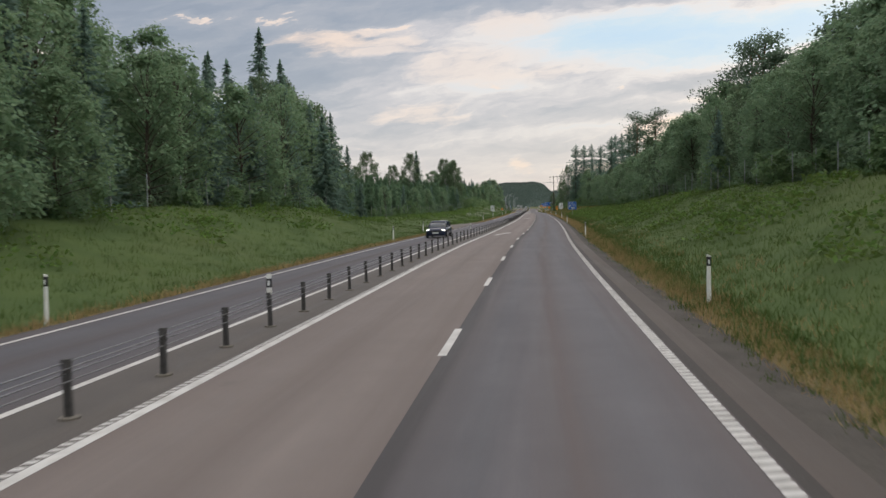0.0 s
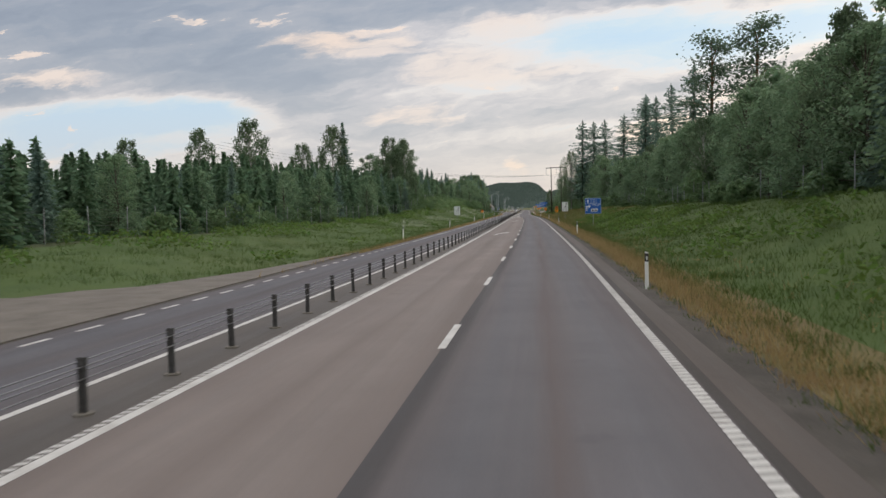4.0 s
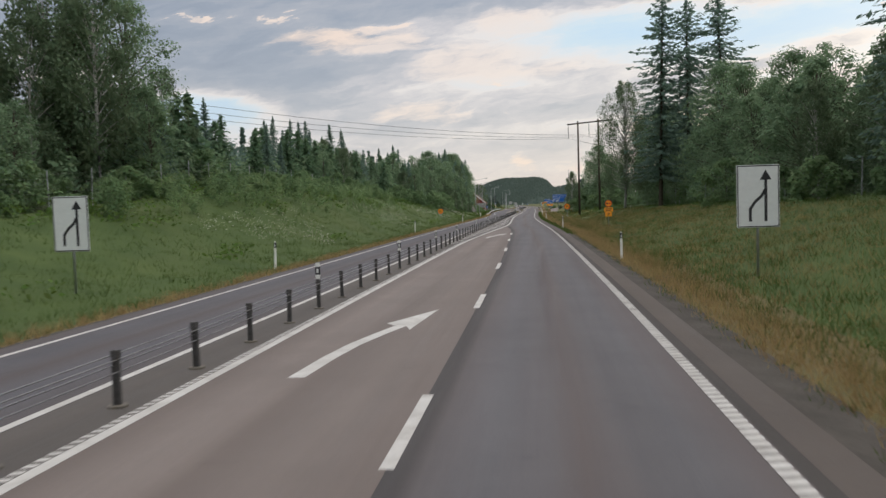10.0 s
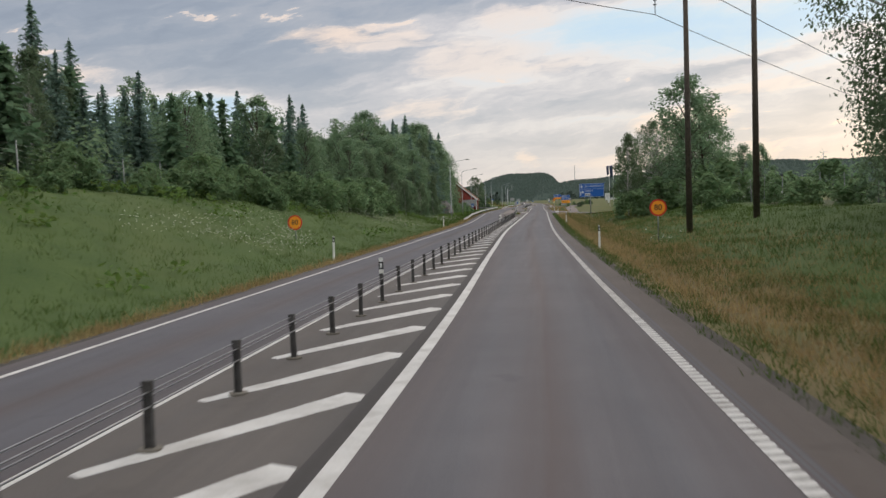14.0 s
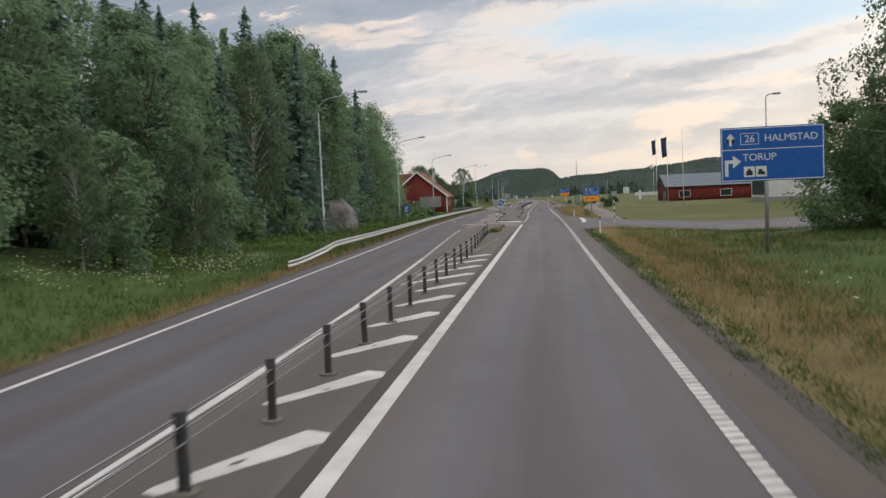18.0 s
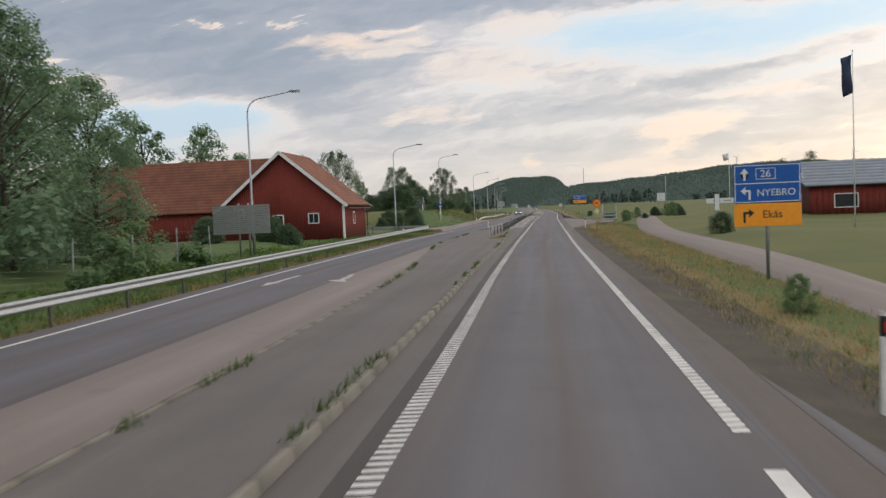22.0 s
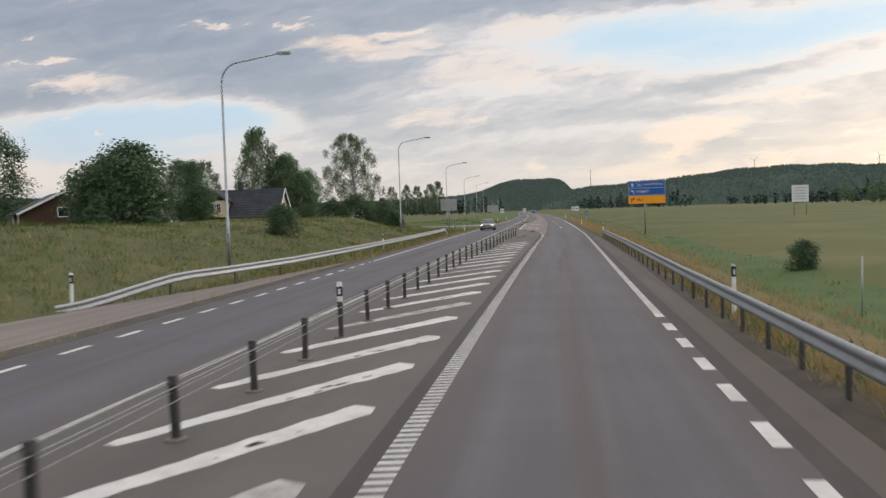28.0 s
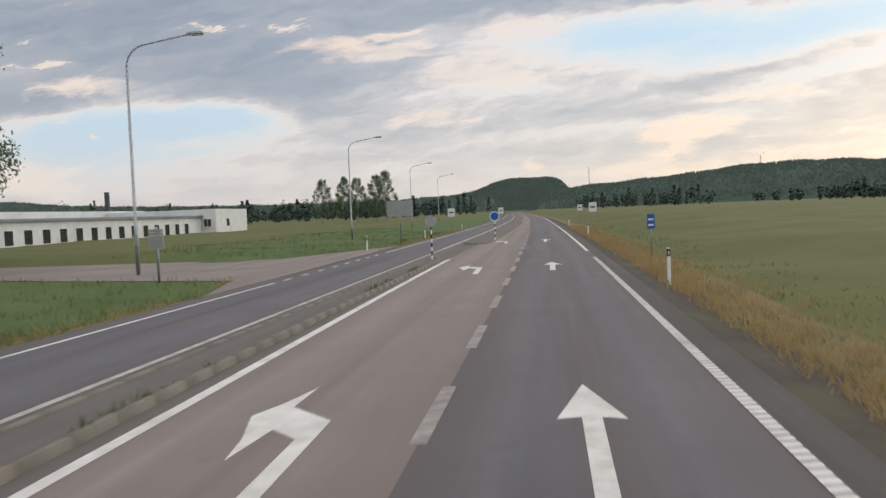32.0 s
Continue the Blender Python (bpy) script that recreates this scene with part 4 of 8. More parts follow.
# ---- delineator posts ----
def delineator(x, y, label, red=False, lean=0.0):
    z = float(ground_z(x, y))
    d = thing("delineator_post", label, "delineator", (x, y, z - 0.05), group="roadside delineators")
    h = 1.08 - z + 0.05
    bm = bmesh.new()
    bmesh.ops.create_cone(bm, cap_ends=True, segments=10, radius1=0.06, radius2=0.055, depth=h, matrix=Matrix.Translation((0, 0, h / 2)) @ Matrix.Diagonal((1, 0.75, 1, 1)))
    for v in bm.verts:
        if v.co.z > h - 0.01:
            v.co.z -= 0.05 * (v.co.x / 0.055 + 1) * 0.5
    part("post_body", bm_mesh("post_body", bm, M_WHITE), d)
    bm = bmesh.new()
    bmesh.ops.create_cone(bm, cap_ends=True, segments=10, radius1=0.0575, radius2=0.0575, depth=0.25, matrix=Matrix.Translation((0, 0, h - 0.2)) @ Matrix.Diagonal((1.03, 0.8, 1, 1)))
    band = part("black_band", bm_mesh("black_band", bm, M_BLACK), d)
    bm = bmesh.new()
    box(bm, -0.022, -0.056, h - 0.27, 0.022, -0.044, h - 0.15, 0.004)
    part("reflector", bm_mesh("reflector", bm, M_RED if red else M_SIGNW), band)
    d.rotation_euler[1] = lean


for x, y in ((4.4, 20.5), (4.05, 67), (4.6, 118), (5.6, 170), (5.7, 219.3), (5.45, 269.3), (4.35, 317), (3.2, 364.5), (3.0, 413), (3.2, 465.5), (3.3, 665.0), (3.75, 720.8), (3.75, 773), (3.5, 822), (3.0, 872)):
    delineator(x, y, "white plastic delineator with a black band at the verge")
for x, y in ((3.35, 512.0), (3.4, 589)):
    delineator(x, y, "white plastic delineator with a red reflector", True)
for x, y in ((-12.8, 17.5), (-12.7, 68.2), (-13.3, 91.8), (-11.1, 169.7), (-11.5, 220), (-10.9, 268.8), (-11.5, 317.4), (-10.3, 361), (-11.0, 413), (-18.5, 600.0), (-15.2, 667), (-13.4, 703), (-13.0, 755.5), (-13.2, 802), (-13.3, 830), (-13.4, 868)):
    delineator(x, y, "white plastic delineator with a black band beside the oncoming lane", lean=0.03)

stick = thing("marker_stick", "thin pale marker stick in the grassy ditch", "marker post", (6.1, 664.7, float(ground_z(6.1, 664.7))))
bm = bmesh.new()
tube(bm, [(0, 0, -0.2), (0.01, 0, 1.4)], [0.02, 0.016], 8)
part("stick", bm_mesh("stick", bm, M_ALU, True), stick)
bend = thing("flexible_post", "thin white flexible marker post on the median", "marker post", (-7.7, 597.6, 0.0))
bm = bmesh.new()
tube(bm, [(0, 0, 0), (0.01, 0, 0.5), (0.03, 0, 0.95)], [0.035, 0.03, 0.028], 8)
part("post_body", bm_mesh("post_body", bm, M_WHITE, True), bend)
bm = bmesh.new()
disc(bm, 0.12, 0.03, 12, Matrix.Translation((0, 0, 0.012)))
part("post_foot", bm_mesh("post_foot", bm, M_BLACK), bend)

# ---- side roads, bus bay, path ----
def slab(name, pts, mat, label, z=0.004, category="road"):
    bm = bmesh.new()
    vs = [bm.verts.new((x, y, z)) for x, y in pts]
    bm.faces.new(vs)
    bm.normal_update()
    bmesh.ops.triangulate(bm, faces=bm.faces[:])
    low = [bm.verts.new((x, y, -0.2)) for x, y in pts]
    for i in range(len(pts)):
        j = (i + 1) % len(pts)
        bm.faces.new((vs[i], vs[j], low[j], low[i]))
    bmesh.ops.recalc_face_normals(bm, faces=bm.faces[:])
    me = bm_mesh(name, bm, mat)
    me.uv_layers.new(name="across")
    ob = part(name, me)
    return tagged(ob, label, category, kind="structure")


def clip_right(pts):
    return [(max(x, float(SHR(y)) - 0.02), y) for x, y in pts]


def clip_left(pts):
    return [(min(x, float(SHL(y)) + 0.02), y) for x, y in pts]


minor = slab("road_minor", clip_right(MINOR + [(0.0, y) for y in range(512, 463, -3)]), M_MAIN, "dark asphalt of the joining minor road")
bm = bmesh.new()
bm.from_mesh(minor.data)
for cut in (3.5, 5.0, 8.0, 12.0, 17.5):
    bmesh.ops.bisect_plane(bm, geom=bm.verts[:] + bm.edges[:] + bm.faces[:], plane_co=(cut, 0, 0), plane_no=(1, 0, 0))
for v in bm.verts:
    v.co.z += float(minor_dip(v.co.x))
bm.to_mesh(minor.data)
bm.free()
slab("road_track", clip_left(TRACK), M_TRACK, "pale gravel forest track opening")
slab("road_left_apron", clip_left(APRON), M_SAND, "light asphalt of the side road opening")
slab("road_left_fork", clip_left(FORK), M_SAND, "light asphalt of the works entrance road")
slab("road_bus_bay", clip_right(BAY + [(1.5, 652), (1.5, 588)]), M_BAY, "light asphalt bus bay beside the lane")



def ribbon(name, f, y0, y1, w, mat, label, lift=0.02, step=2.0):
    y = np.arange(y0, y1 + 0.1, step)
    x = f(y)
    off = np.array([-w / 2 - 0.5, -w / 2, 0.0, w / 2, w / 2 + 0.5])
    X = x[:, None] + off[None]
    Yg = np.repeat(y[:, None], 5, 1)
    Z = np.maximum(ground_z(x, y), ground_z(x - w / 2, y))
    Z = np.maximum(Z, ground_z(x + w / 2, y))[:, None] + lift + 0 * X
    Z[:, 0] -= 0.32
    Z[:, -1] -= 0.32
    Z[0] -= 0.3
    i = np.arange(len(y) * 5).reshape(-1, 5)
    q = np.stack([i[:-1, :-1], i[:-1, 1:], i[1:, 1:], i[1:, :-1]], -1).reshape(-1, 4)
    return tagged(part(name, mesh_np(name, np.stack([X, Yg, Z], -1).reshape(-1, 3), q, mat)), label, "path", kind="structure")


ribbon("path", XPATH, 499, 657, 2.4, M_SAND, "light asphalt cycle path through the grass")
jm = marking("junction_markings", "white give-way and edge lines of the minor road")
def on_minor(name, pts, mat=None):
    ob = flat_shape(name, jm, pts, mat, z=0.010)
    for v in ob.data.vertices:
        v.co.z += float(minor_dip(v.co.x))


on_minor("stop_bar", [(3.35, 500.2), (3.78, 500.0), (3.62, 489.5), (3.22, 484.5), (2.85, 484.7), (3.2, 489.0)])
for x0, x1 in ((3.3, 5.0), (5.0, 8.0), (8.0, 12.0), (12.0, 17.5), (17.5, 60)):
    y0, y1 = 484.7 + 0.22 * (x0 - 3.3), 484.7 + 0.22 * (x1 - 3.3)
    on_minor("edge_bar", [(x0, y0), (x1, y1), (x1, y1 + 0.16), (x0, y0 + 0.16)])
for x, y in ((2.4, 470.95), (3.9, 472.6), (5.7, 473.9), (7.7, 475.0), (9.8, 475.8), (12.2, 476.5)):
    on_minor("dash", [(x, y), (x + 0.6, y + 0.45), (x + 0.58, y + 0.6), (x - 0.02, y + 0.15)])
for x, y, k in ((2.9, 502.9, -1.9), (4.05, 500.0, -1.65), (5.4, 497.9, -0.6), (7.4, 497.6, 0.2), (9.4, 498.2, 0.25)):
    on_minor("dash", [(x, y), (x + 0.5, y + 0.5 * k), (x + 0.58, y + 0.5 * k + 0.12), (x + 0.08, y + 0.12)])
flat_shape("painted_nose", jm, [(-8.25, 492.6), (-7.5, 491.4), (-6.85, 490.9), (-8.15, 490.4), (-8.4, 488.2), (-8.55, 488.2)], M_WORN)
flat_shape("painted_nose", jm, [(-5.65, 498.3), (-4.2, 497.2), (-2.95, 496.1), (-2.72, 492.5), (-3.2, 493.0), (-3.6, 493.5), (-4.1, 494.6), (-4.94, 495.8), (-5.25, 497.0)])


# ---- raised islands with kerbs ----
def island(name, label, fl, fr, y0, y1, step=2.0, h=0.13, round_nose=True):
    e = thing(name, label, "traffic island", kind="structure")
    y = np.arange(y0, y1 + 0.01, 1.0)
    a, b = fl(y), fr(y)
    n = len(y)
    lim = np.minimum(1, np.sqrt(np.clip(np.minimum(y - y0, y1 - y) / 1.2, 0.02, 1)))
    c = (a + b) / 2
    a, b = c + (a - c) * lim, c + (b - c) * lim
    kw = 0.15
    inner_a, inner_b = np.minimum(a + kw, c), np.maximum(b - kw, c)
    v = np.concatenate([np.stack([inner_a, y, np.full(n, h - 0.03)], -1), np.stack([inner_b, y, np.full(n, h - 0.03)], -1)])
    i = np.arange(n - 1)
    part("island_surface", mesh_np("island_surface", v, np.stack([i, n + i, n + i + 1, i + 1], -1), M_MID), e)
    for o, ii in ((a, inner_a), (b, inner_b)):
        for k in range(n - 1):
            x0, x1, u0, u1 = o[k], o[k + 1], ii[k], ii[k + 1]
            g = 0.005
            pr = [(x0, y[k] + g, -0.05), (x1, y[k + 1] - g, -0.05), (u1, y[k + 1] - g, -0.05), (u0, y[k] + g, -0.05)]
            dz = 0.004 * math.sin(k * 1.9 + y0)
            top = [(x0 + (u0 - x0) * 0.18, y[k] + g, h + dz), (x1 + (u1 - x1) * 0.18, y[k + 1] - g, h + dz), (u1, y[k + 1] - g, h + dz), (u0, y[k] + g, h + dz)]
            vv = np.array(pr + top)
            ff = [[0, 1, 5, 4], [1, 2, 6, 5], [2, 3, 7, 6], [3, 0, 4, 7], [4, 5, 6, 7]]
            if abs(u0 - x0) < 0.02 or abs(u1 - x1) < 0.02:
                continue
            part("kerbstone", mesh_np("kerbstone", vv, ff, M_KERB), e)
    return e


XK1L = line((446, -5.1), (452, -5.5), (464, -6.35), (470, -6.5), (478, -6.75), (485, -5.6))
XK1R = line((446, -3.95), (452, -3.6), (459, -3.3), (463, -3.25), (467, -3.42), (481, -3.85), (485, -3.95))
island("island_entry", "raised asphalt island with worn concrete kerbs", XK1L, XK1R, 446, 485)
XK2L = line((498.6, -5.65), (508, -5.8), (516, -5.9), (532, -6.4), (545, -7.4), (559, -8.55), (575, -8.3), (590, -7.9), (597, -7.0))
XK2R = line((498.6, -3.5), (503, -3.35), (508, -3.3), (532, -3.5), (556, -3.67), (570, -4.05), (580, -4.3), (590, -4.8), (597, -5.4))
island("island_middle", "long raised asphalt island with worn concrete kerbs", XK2L, XK2R, 498.6, 594.5)
XK3L = line((704, -6.2), (712, -6.6), (730, -6.7), (755, -6.8), (788, -6.8))
XK3R = line((704, -5.3), (709, -4.85), (713, -4.0), (722, -2.65), (726, -2.1), (728, -2.15), (734, -3.05), (738, -3.8), (742, -4.6), (747.4, -5.35), (755, -5.6), (788, -5.8))
island("island_exit", "raised asphalt island with mossy concrete kerbs", XK3L, XK3R, 704, 788)
island("island_far", "raised asphalt island beyond the turning lane", lambda y: XW(y) + 0.5, lambda y: XL(y) + 0.9, 806, 905)
bay_kerb = thing("bus_bay_kerb", "low concrete kerb round the bus bay", "kerb", kind="structure")
for (x0, y0), (x1, y1) in zip(BAY, BAY[1:]):
    nn = max(1, int(math.hypot(x1 - x0, y1 - y0)))
    for k in range(nn):
        a, b = k / nn, (k + 0.98) / nn
        p, q = Vector((x0 + (x1 - x0) * a, y0 + (y1 - y0) * a, 0)), Vector((x0 + (x1 - x0) * b, y0 + (y1 - y0) * b, 0))
        s = Vector((0.16, 0, 0))
        v = [p - Vector((0, 0, 0.1)), q - Vector((0, 0, 0.1)), q + s - Vector((0, 0, 0.1)), p + s - Vector((0, 0, 0.1)), p + Vector((0.02, 0, 0.10)), q + Vector((0.02, 0, 0.10)), q + s + Vector((0, 0, 0.10)), p + s + Vector((0, 0, 0.10))]
        part("kerbstone", mesh_np("kerbstone", [tuple(c) for c in v], [[0, 1, 5, 4], [1, 2, 6, 5], [2, 3, 7, 6], [3, 0, 4, 7], [4, 5, 6, 7]], M_KERB), bay_kerb)


# ---- guardrails ----
def guardrail(label, pts, post_step=4.0, end_drop=(True, True), face=1):
    """W-beam along plan points; face: +1 the traffic is on its right (+x)."""
    px_ = np.array([p[0] for p in pts]); py_ = np.array([p[1] for p in pts])
    L = np.r_[0, np.cumsum(np.hypot(np.diff(px_), np.diff(py_)))]
    s = np.arange(0, L[-1], 1.0)
    x, y = np.interp(s, L, px_), np.interp(s, L, py_)
    dx, dy = np.gradient(x), np.gradient(y)
    nrm = np.hypot(dx, dy)
    tx, ty = dx / nrm, dy / nrm
    nx_, ny_ = ty * face, -tx * face
    e = thing("guardrail", label, "guardrail", (x[0], y[0], 0))
    zt = np.full(len(s), 0.74)
    if end_drop[0]:
        zt = np.minimum(zt, 0.2 + 0.54 * smooth01(s / 6))
    if end_drop[1]:
        zt = np.minimum(zt, 0.2 + 0.54 * smooth01((L[-1] - s) / 6))
    prof = [(-0.0, 0.0), (0.045, -0.03), (0.045, -0.09), (0.0, -0.135), (0.0, -0.175), (0.045, -0.22), (0.045, -0.28), (0.0, -0.31)]
    v = []
    for back in (0.0, -0.008):
        v.append(np.stack([np.stack([x - x[0] + nx_ * (a + back), y - y[0] + ny_ * (a + back), zt + b], -1) for a, b in prof], 1))
    V = np.concatenate(v, 1)
    k = V.shape[1]
    i = np.arange(len(s) * k).reshape(-1, k)
    cols = [(j, j + 1) for j in range(7)] + [(j + 1, j) for j in range(8, 15)] + [(8, 0), (7, 15)]
    q = np.concatenate([np.stack([i[:-1, a], i[:-1, b], i[1:, b], i[1:, a]], -1) for a, b in cols])
    part("rail_beam", mesh_np("rail_beam", V.reshape(-1, 3), q, M_STEEL, smooth=False), e)
    bm = bmesh.new()
    box(bm, -0.05, -0.03, -0.9, 0.05, 0.03, 0.0, 0.005)
    pm = bm_mesh("rail_post", bm, M_POST)
    for t in np.arange(1.5, L[-1] - 1, post_step):
        j = int(t)
        p = part("rail_post", pm, e, loc=(x[j] - x[0] - nx_[j] * 0.09, y[j] - y[0] - ny_[j] * 0.09, zt[j] - 0.02))
        p.rotation_euler[2] = math.atan2(ty[j], tx[j])
    return e


guardrail("long galvanised steel guardrail beside the oncoming lane", [(-11.6, 444), (-10.9, 448), (-11.3, 460), (-12.2, 480), (-13.0, 500), (-13.6, 530), (-14.0, 560), (-14.2, 585), (-14.3, 593.5), (-14.9, 596.3), (-17, 598), (-20.5, 599.2), (-26, 602), (-36, 605.5)], end_drop=(True, False))
guardrail("galvanised steel guardrail below the grassy mound", [(-15.1, 666), (-14.1, 670), (-13.3, 674), (-12.6, 680), (-12.4, 688), (-12.4, 710), (-12.8, 731), (-13.5, 741)])
guardrail("galvanised steel guardrail at the field side", [(4.6, 641), (2.9, 648), (2.6, 654), (2.75, 670), (3.05, 690), (3.2, 712), (3.35, 717)], face=-1, post_step=2.0, end_drop=(True, True))


# ---- street lamps ----
def street_lamp():
    e = thing("street_lamp", "tall galvanised street lamp with a long curved arm", "street lamp", group="lamps along the oncoming lane")
    bm = bmesh.new()
    tube(bm, [(0, 0, -0.3), (0, 0, 2.2), (0, 0, 2.21), (0, 0, 8.9)], [0.09, 0.085, 0.07, 0.05], 12)
    part("pole", bm_mesh("pole", bm, M_STEEL, True), e)
    bm = bmesh.new()
    pts = [(0, 0, 8.85)] + [(0.95 * (1 - math.cos(a)), 0, 8.9 + 0.95 * math.sin(a)) for a in np.linspace(0.15, 1.35, 7)] + [(2.9, 0, 10.2)]
    tube(bm, pts, 0.038, 8)
    part("arm", bm_mesh("arm", bm, M_STEEL, True), e)
    bm = bmesh.new()
    box(bm, 2.8, -0.13, 10.15, 3.55, 0.13, 10.28, 0.04)
    head = part("lamp_head", bm_mesh("lamp_head", bm, M_ALU), e)
    bm = bmesh.new()
    box(bm, 2.95, -0.1, 10.125, 3.45, 0.1, 10.148, 0.008)
    part("lens", bm_mesh("lens", bm, M_SIGNW), head)
    bm = bmesh.new()
    box(bm, -0.1, -0.1, 1.0, 0.1, -0.06, 1.5, 0.01)
    part("service_hatch", bm_mesh("service_hatch", bm, M_ALU), e)
    return e


lamp0 = street_lamp()
spots = [(-15.9, 465.6), (-17.85, 507), (-19.6, 551.7), (-18.6, 596), (-19.4, 643), (-16.95, 683), (-17.4, 731.6), (-18.4, 779.2), (-20.5, 827), (-22, 873), (-24, 920)]
for k, (x, y) in enumerate(spots):
    z = float(ground_z(x, y)) if y not in (683, 731.6) else (0.15 if y == 683 else 0.35)
    m = pose(x, y, max(min(z, 0.6), -0.1) + {779.2: 0.6, 643: 1.35}.get(y, 0.2), 0, 0, 4)
    if k == 0:
        lamp0.matrix_basis = m
    else:
        copy_thing(lamp0, m)

lamp_m = thing("street_lamp", "slim grey street lamp with a short arm beside the minor road", "street lamp", (15.7, 471.6, float(ground_z(15.7, 471.6))))
top_m = 9.2 - float(ground_z(15.7, 471.6))
bm = bmesh.new()
tube(bm, [(0, 0, -0.3), (0, 0, 2.0), (0, 0, 2.01), (0, 0, top_m - 0.35)], [0.08, 0.075, 0.06, 0.045], 12)
part("pole", bm_mesh("pole", bm, M_STEEL, True), lamp_m)
bm = bmesh.new()
tube(bm, [(0, 0, top_m - 0.36), (0.04, 0, top_m - 0.15), (0.2, 0, top_m - 0.03), (0.5, 0, top_m)], 0.035, 8)
part("arm", bm_mesh("arm", bm, M_STEEL, True), lamp_m)
bm = bmesh.new()
box(bm, 0.45, -0.12, top_m - 0.05, 1.05, 0.12, top_m + 0.06, 0.03)
part("lens", bm_mesh("lens", (lambda b: (box(b, 0.55, -0.09, top_m - 0.07, 0.98, 0.09, top_m - 0.052, 0.005), b)[1])(bmesh.new()), M_SIGNW), part("lamp_head", bm_mesh("lamp_head", bm, M_ALU), lamp_m))


# ---- signs ----
def text_mesh(s, size, mat):
    cu = bpy.data.curves.new("word", "FONT")
    cu.body, cu.size, cu.align_x, cu.align_y = s, size, "CENTER", "CENTER"
    cu.extrude = 0.002
    ob = bpy.data.objects.new("word", cu)
    scene.collection.objects.link(ob)
    me = bpy.data.meshes.new_from_object(ob.evaluated_get(bpy.context.evaluated_depsgraph_get()))
    me.transform(Matrix.Rotation(math.pi / 2, 4, "X"))
    bpy.data.objects.remove(ob)
    bpy.data.curves.remove(cu)
    me.materials.clear()
    me.materials.append(mat)
    return me


def word(parent, s, x, z, size, mat, y=-0.036, sx=1.0):
    o = part("lettering", text_mesh(s, size, mat), parent, loc=(x, y, z))
    o.scale[0] = sx
    return o


def panel(parent, name, x0, z0, x1, z1, mat, y=-0.03, bevel=0.02, t=0.03, label=""):
    bm = bmesh.new()
    box(bm, x0, y, z0, x1, y + t, z1, min(bevel, t * 0.4))
    return part(name, bm_mesh(name, bm, mat), parent, label)


def shape(parent, name, pts, mat, y=-0.036, t=0.003):
    """A flat cut-out on the face of a sign; pts in x, z."""
    bm = bmesh.new()
    f = bm.faces.new([bm.verts.new((x, y, z)) for x, z in pts])
    bmesh.ops.triangulate(bm, faces=[f])
    return part(name, bm_mesh(name, bm, mat), parent)


def stroke(pts, w):
    """Outline of a thick line along points."""
    ps = [Vector(p) for p in pts]
    l, r = [], []
    for i, p in enumerate(ps):
        d = (ps[min(i + 1, len(ps) - 1)] - ps[max(i - 1, 0)]).normalized()
        n = Vector((-d.y, d.x)) * w / 2
        l.append(tuple(p + n))
        r.append(tuple(p - n))
    return l + r[::-1]


def posts(parent, xs, z0, z1, r=0.04, mat=None):
    for x in xs:
        bm = bmesh.new()
        tube(bm, [(x, 0.06, z0), (x, 0.06, z1)], r, 10)
        part("sign_post", bm_mesh("sign_post", bm, mat or M_STEEL, True), parent)


def ring_border(parent, x0, z0, x1, z1, mat, w=0.03):
    for a in ((x0, z1 - w, x1, z1), (x0, z0, x1, z0 + w), (x0, z0 + w, x0 + w, z1 - w), (x1 - w, z0 + w, x1, z1 - w)):
        panel(parent, "border", a[0], a[1], a[2], a[3], mat, -0.035, 0.001, 0.004)


def arrow_up(parent, x, z, h, mat):
    w = h * 0.11
    shape(parent, "arrow", [(x - w, z - h / 2), (x + w, z - h / 2), (x + w, z + h * 0.05), (x + h * 0.36, z + h * 0.05), (x, z + h / 2), (x - h * 0.36, z + h * 0.05), (x - w, z + h * 0.05)], mat)


def arrow_turn(parent, x, z, h, mat, right=True):
    k = 1 if right else -1
    w = h * 0.16
    shape(parent, "arrow_stem", [(x - k * h * 0.35, z - h / 2), (x - k * h * 0.35 + k * w, z - h / 2), (x - k * h * 0.35 + k * w, z + h * 0.12), (x + k * 0.02, z + h * 0.12), (x + k * 0.02, z + h * 0.12 + w), (x - k * h * 0.35, z + h * 0.12 + w)], mat)
    shape(parent, "arrow_head", [(x + k * 0.02, z - h * 0.12), (x + k * h * 0.42, z + h * 0.2), (x + k * 0.02, z + h * 0.5)], mat)


def sign_base(name, label, x, y, z, category="road sign", group="", rz=0.0):
    return thing(name, label, category, (x, y, z), rz, group)


def pictos(parent, x, z, s):
    for k in (0, 1):
        panel(parent, "symbol_plate", x + k * s * 1.1, z, x + k * s * 1.1 + s, z + s, M_SIGNW, -0.035, 0.001, 0.004)
    shape(parent, "symbol", [(x + 0.2 * s, z + 0.15 * s), (x + 0.8 * s, z + 0.15 * s), (x + 0.8 * s, z + 0.5 * s), (x + 0.5 * s, z + 0.85 * s), (x + 0.2 * s, z + 0.5 * s)], M_BLACK, -0.038)
    shape(parent, "symbol", [(x + 1.25 * s, z + 0.2 * s), (x + 1.95 * s, z + 0.2 * s), (x + 1.95 * s, z + 0.35 * s), (x + 1.55 * s, z + 0.75 * s), (x + 1.35 * s, z + 0.7 * s)], M_BLACK, -0.038)


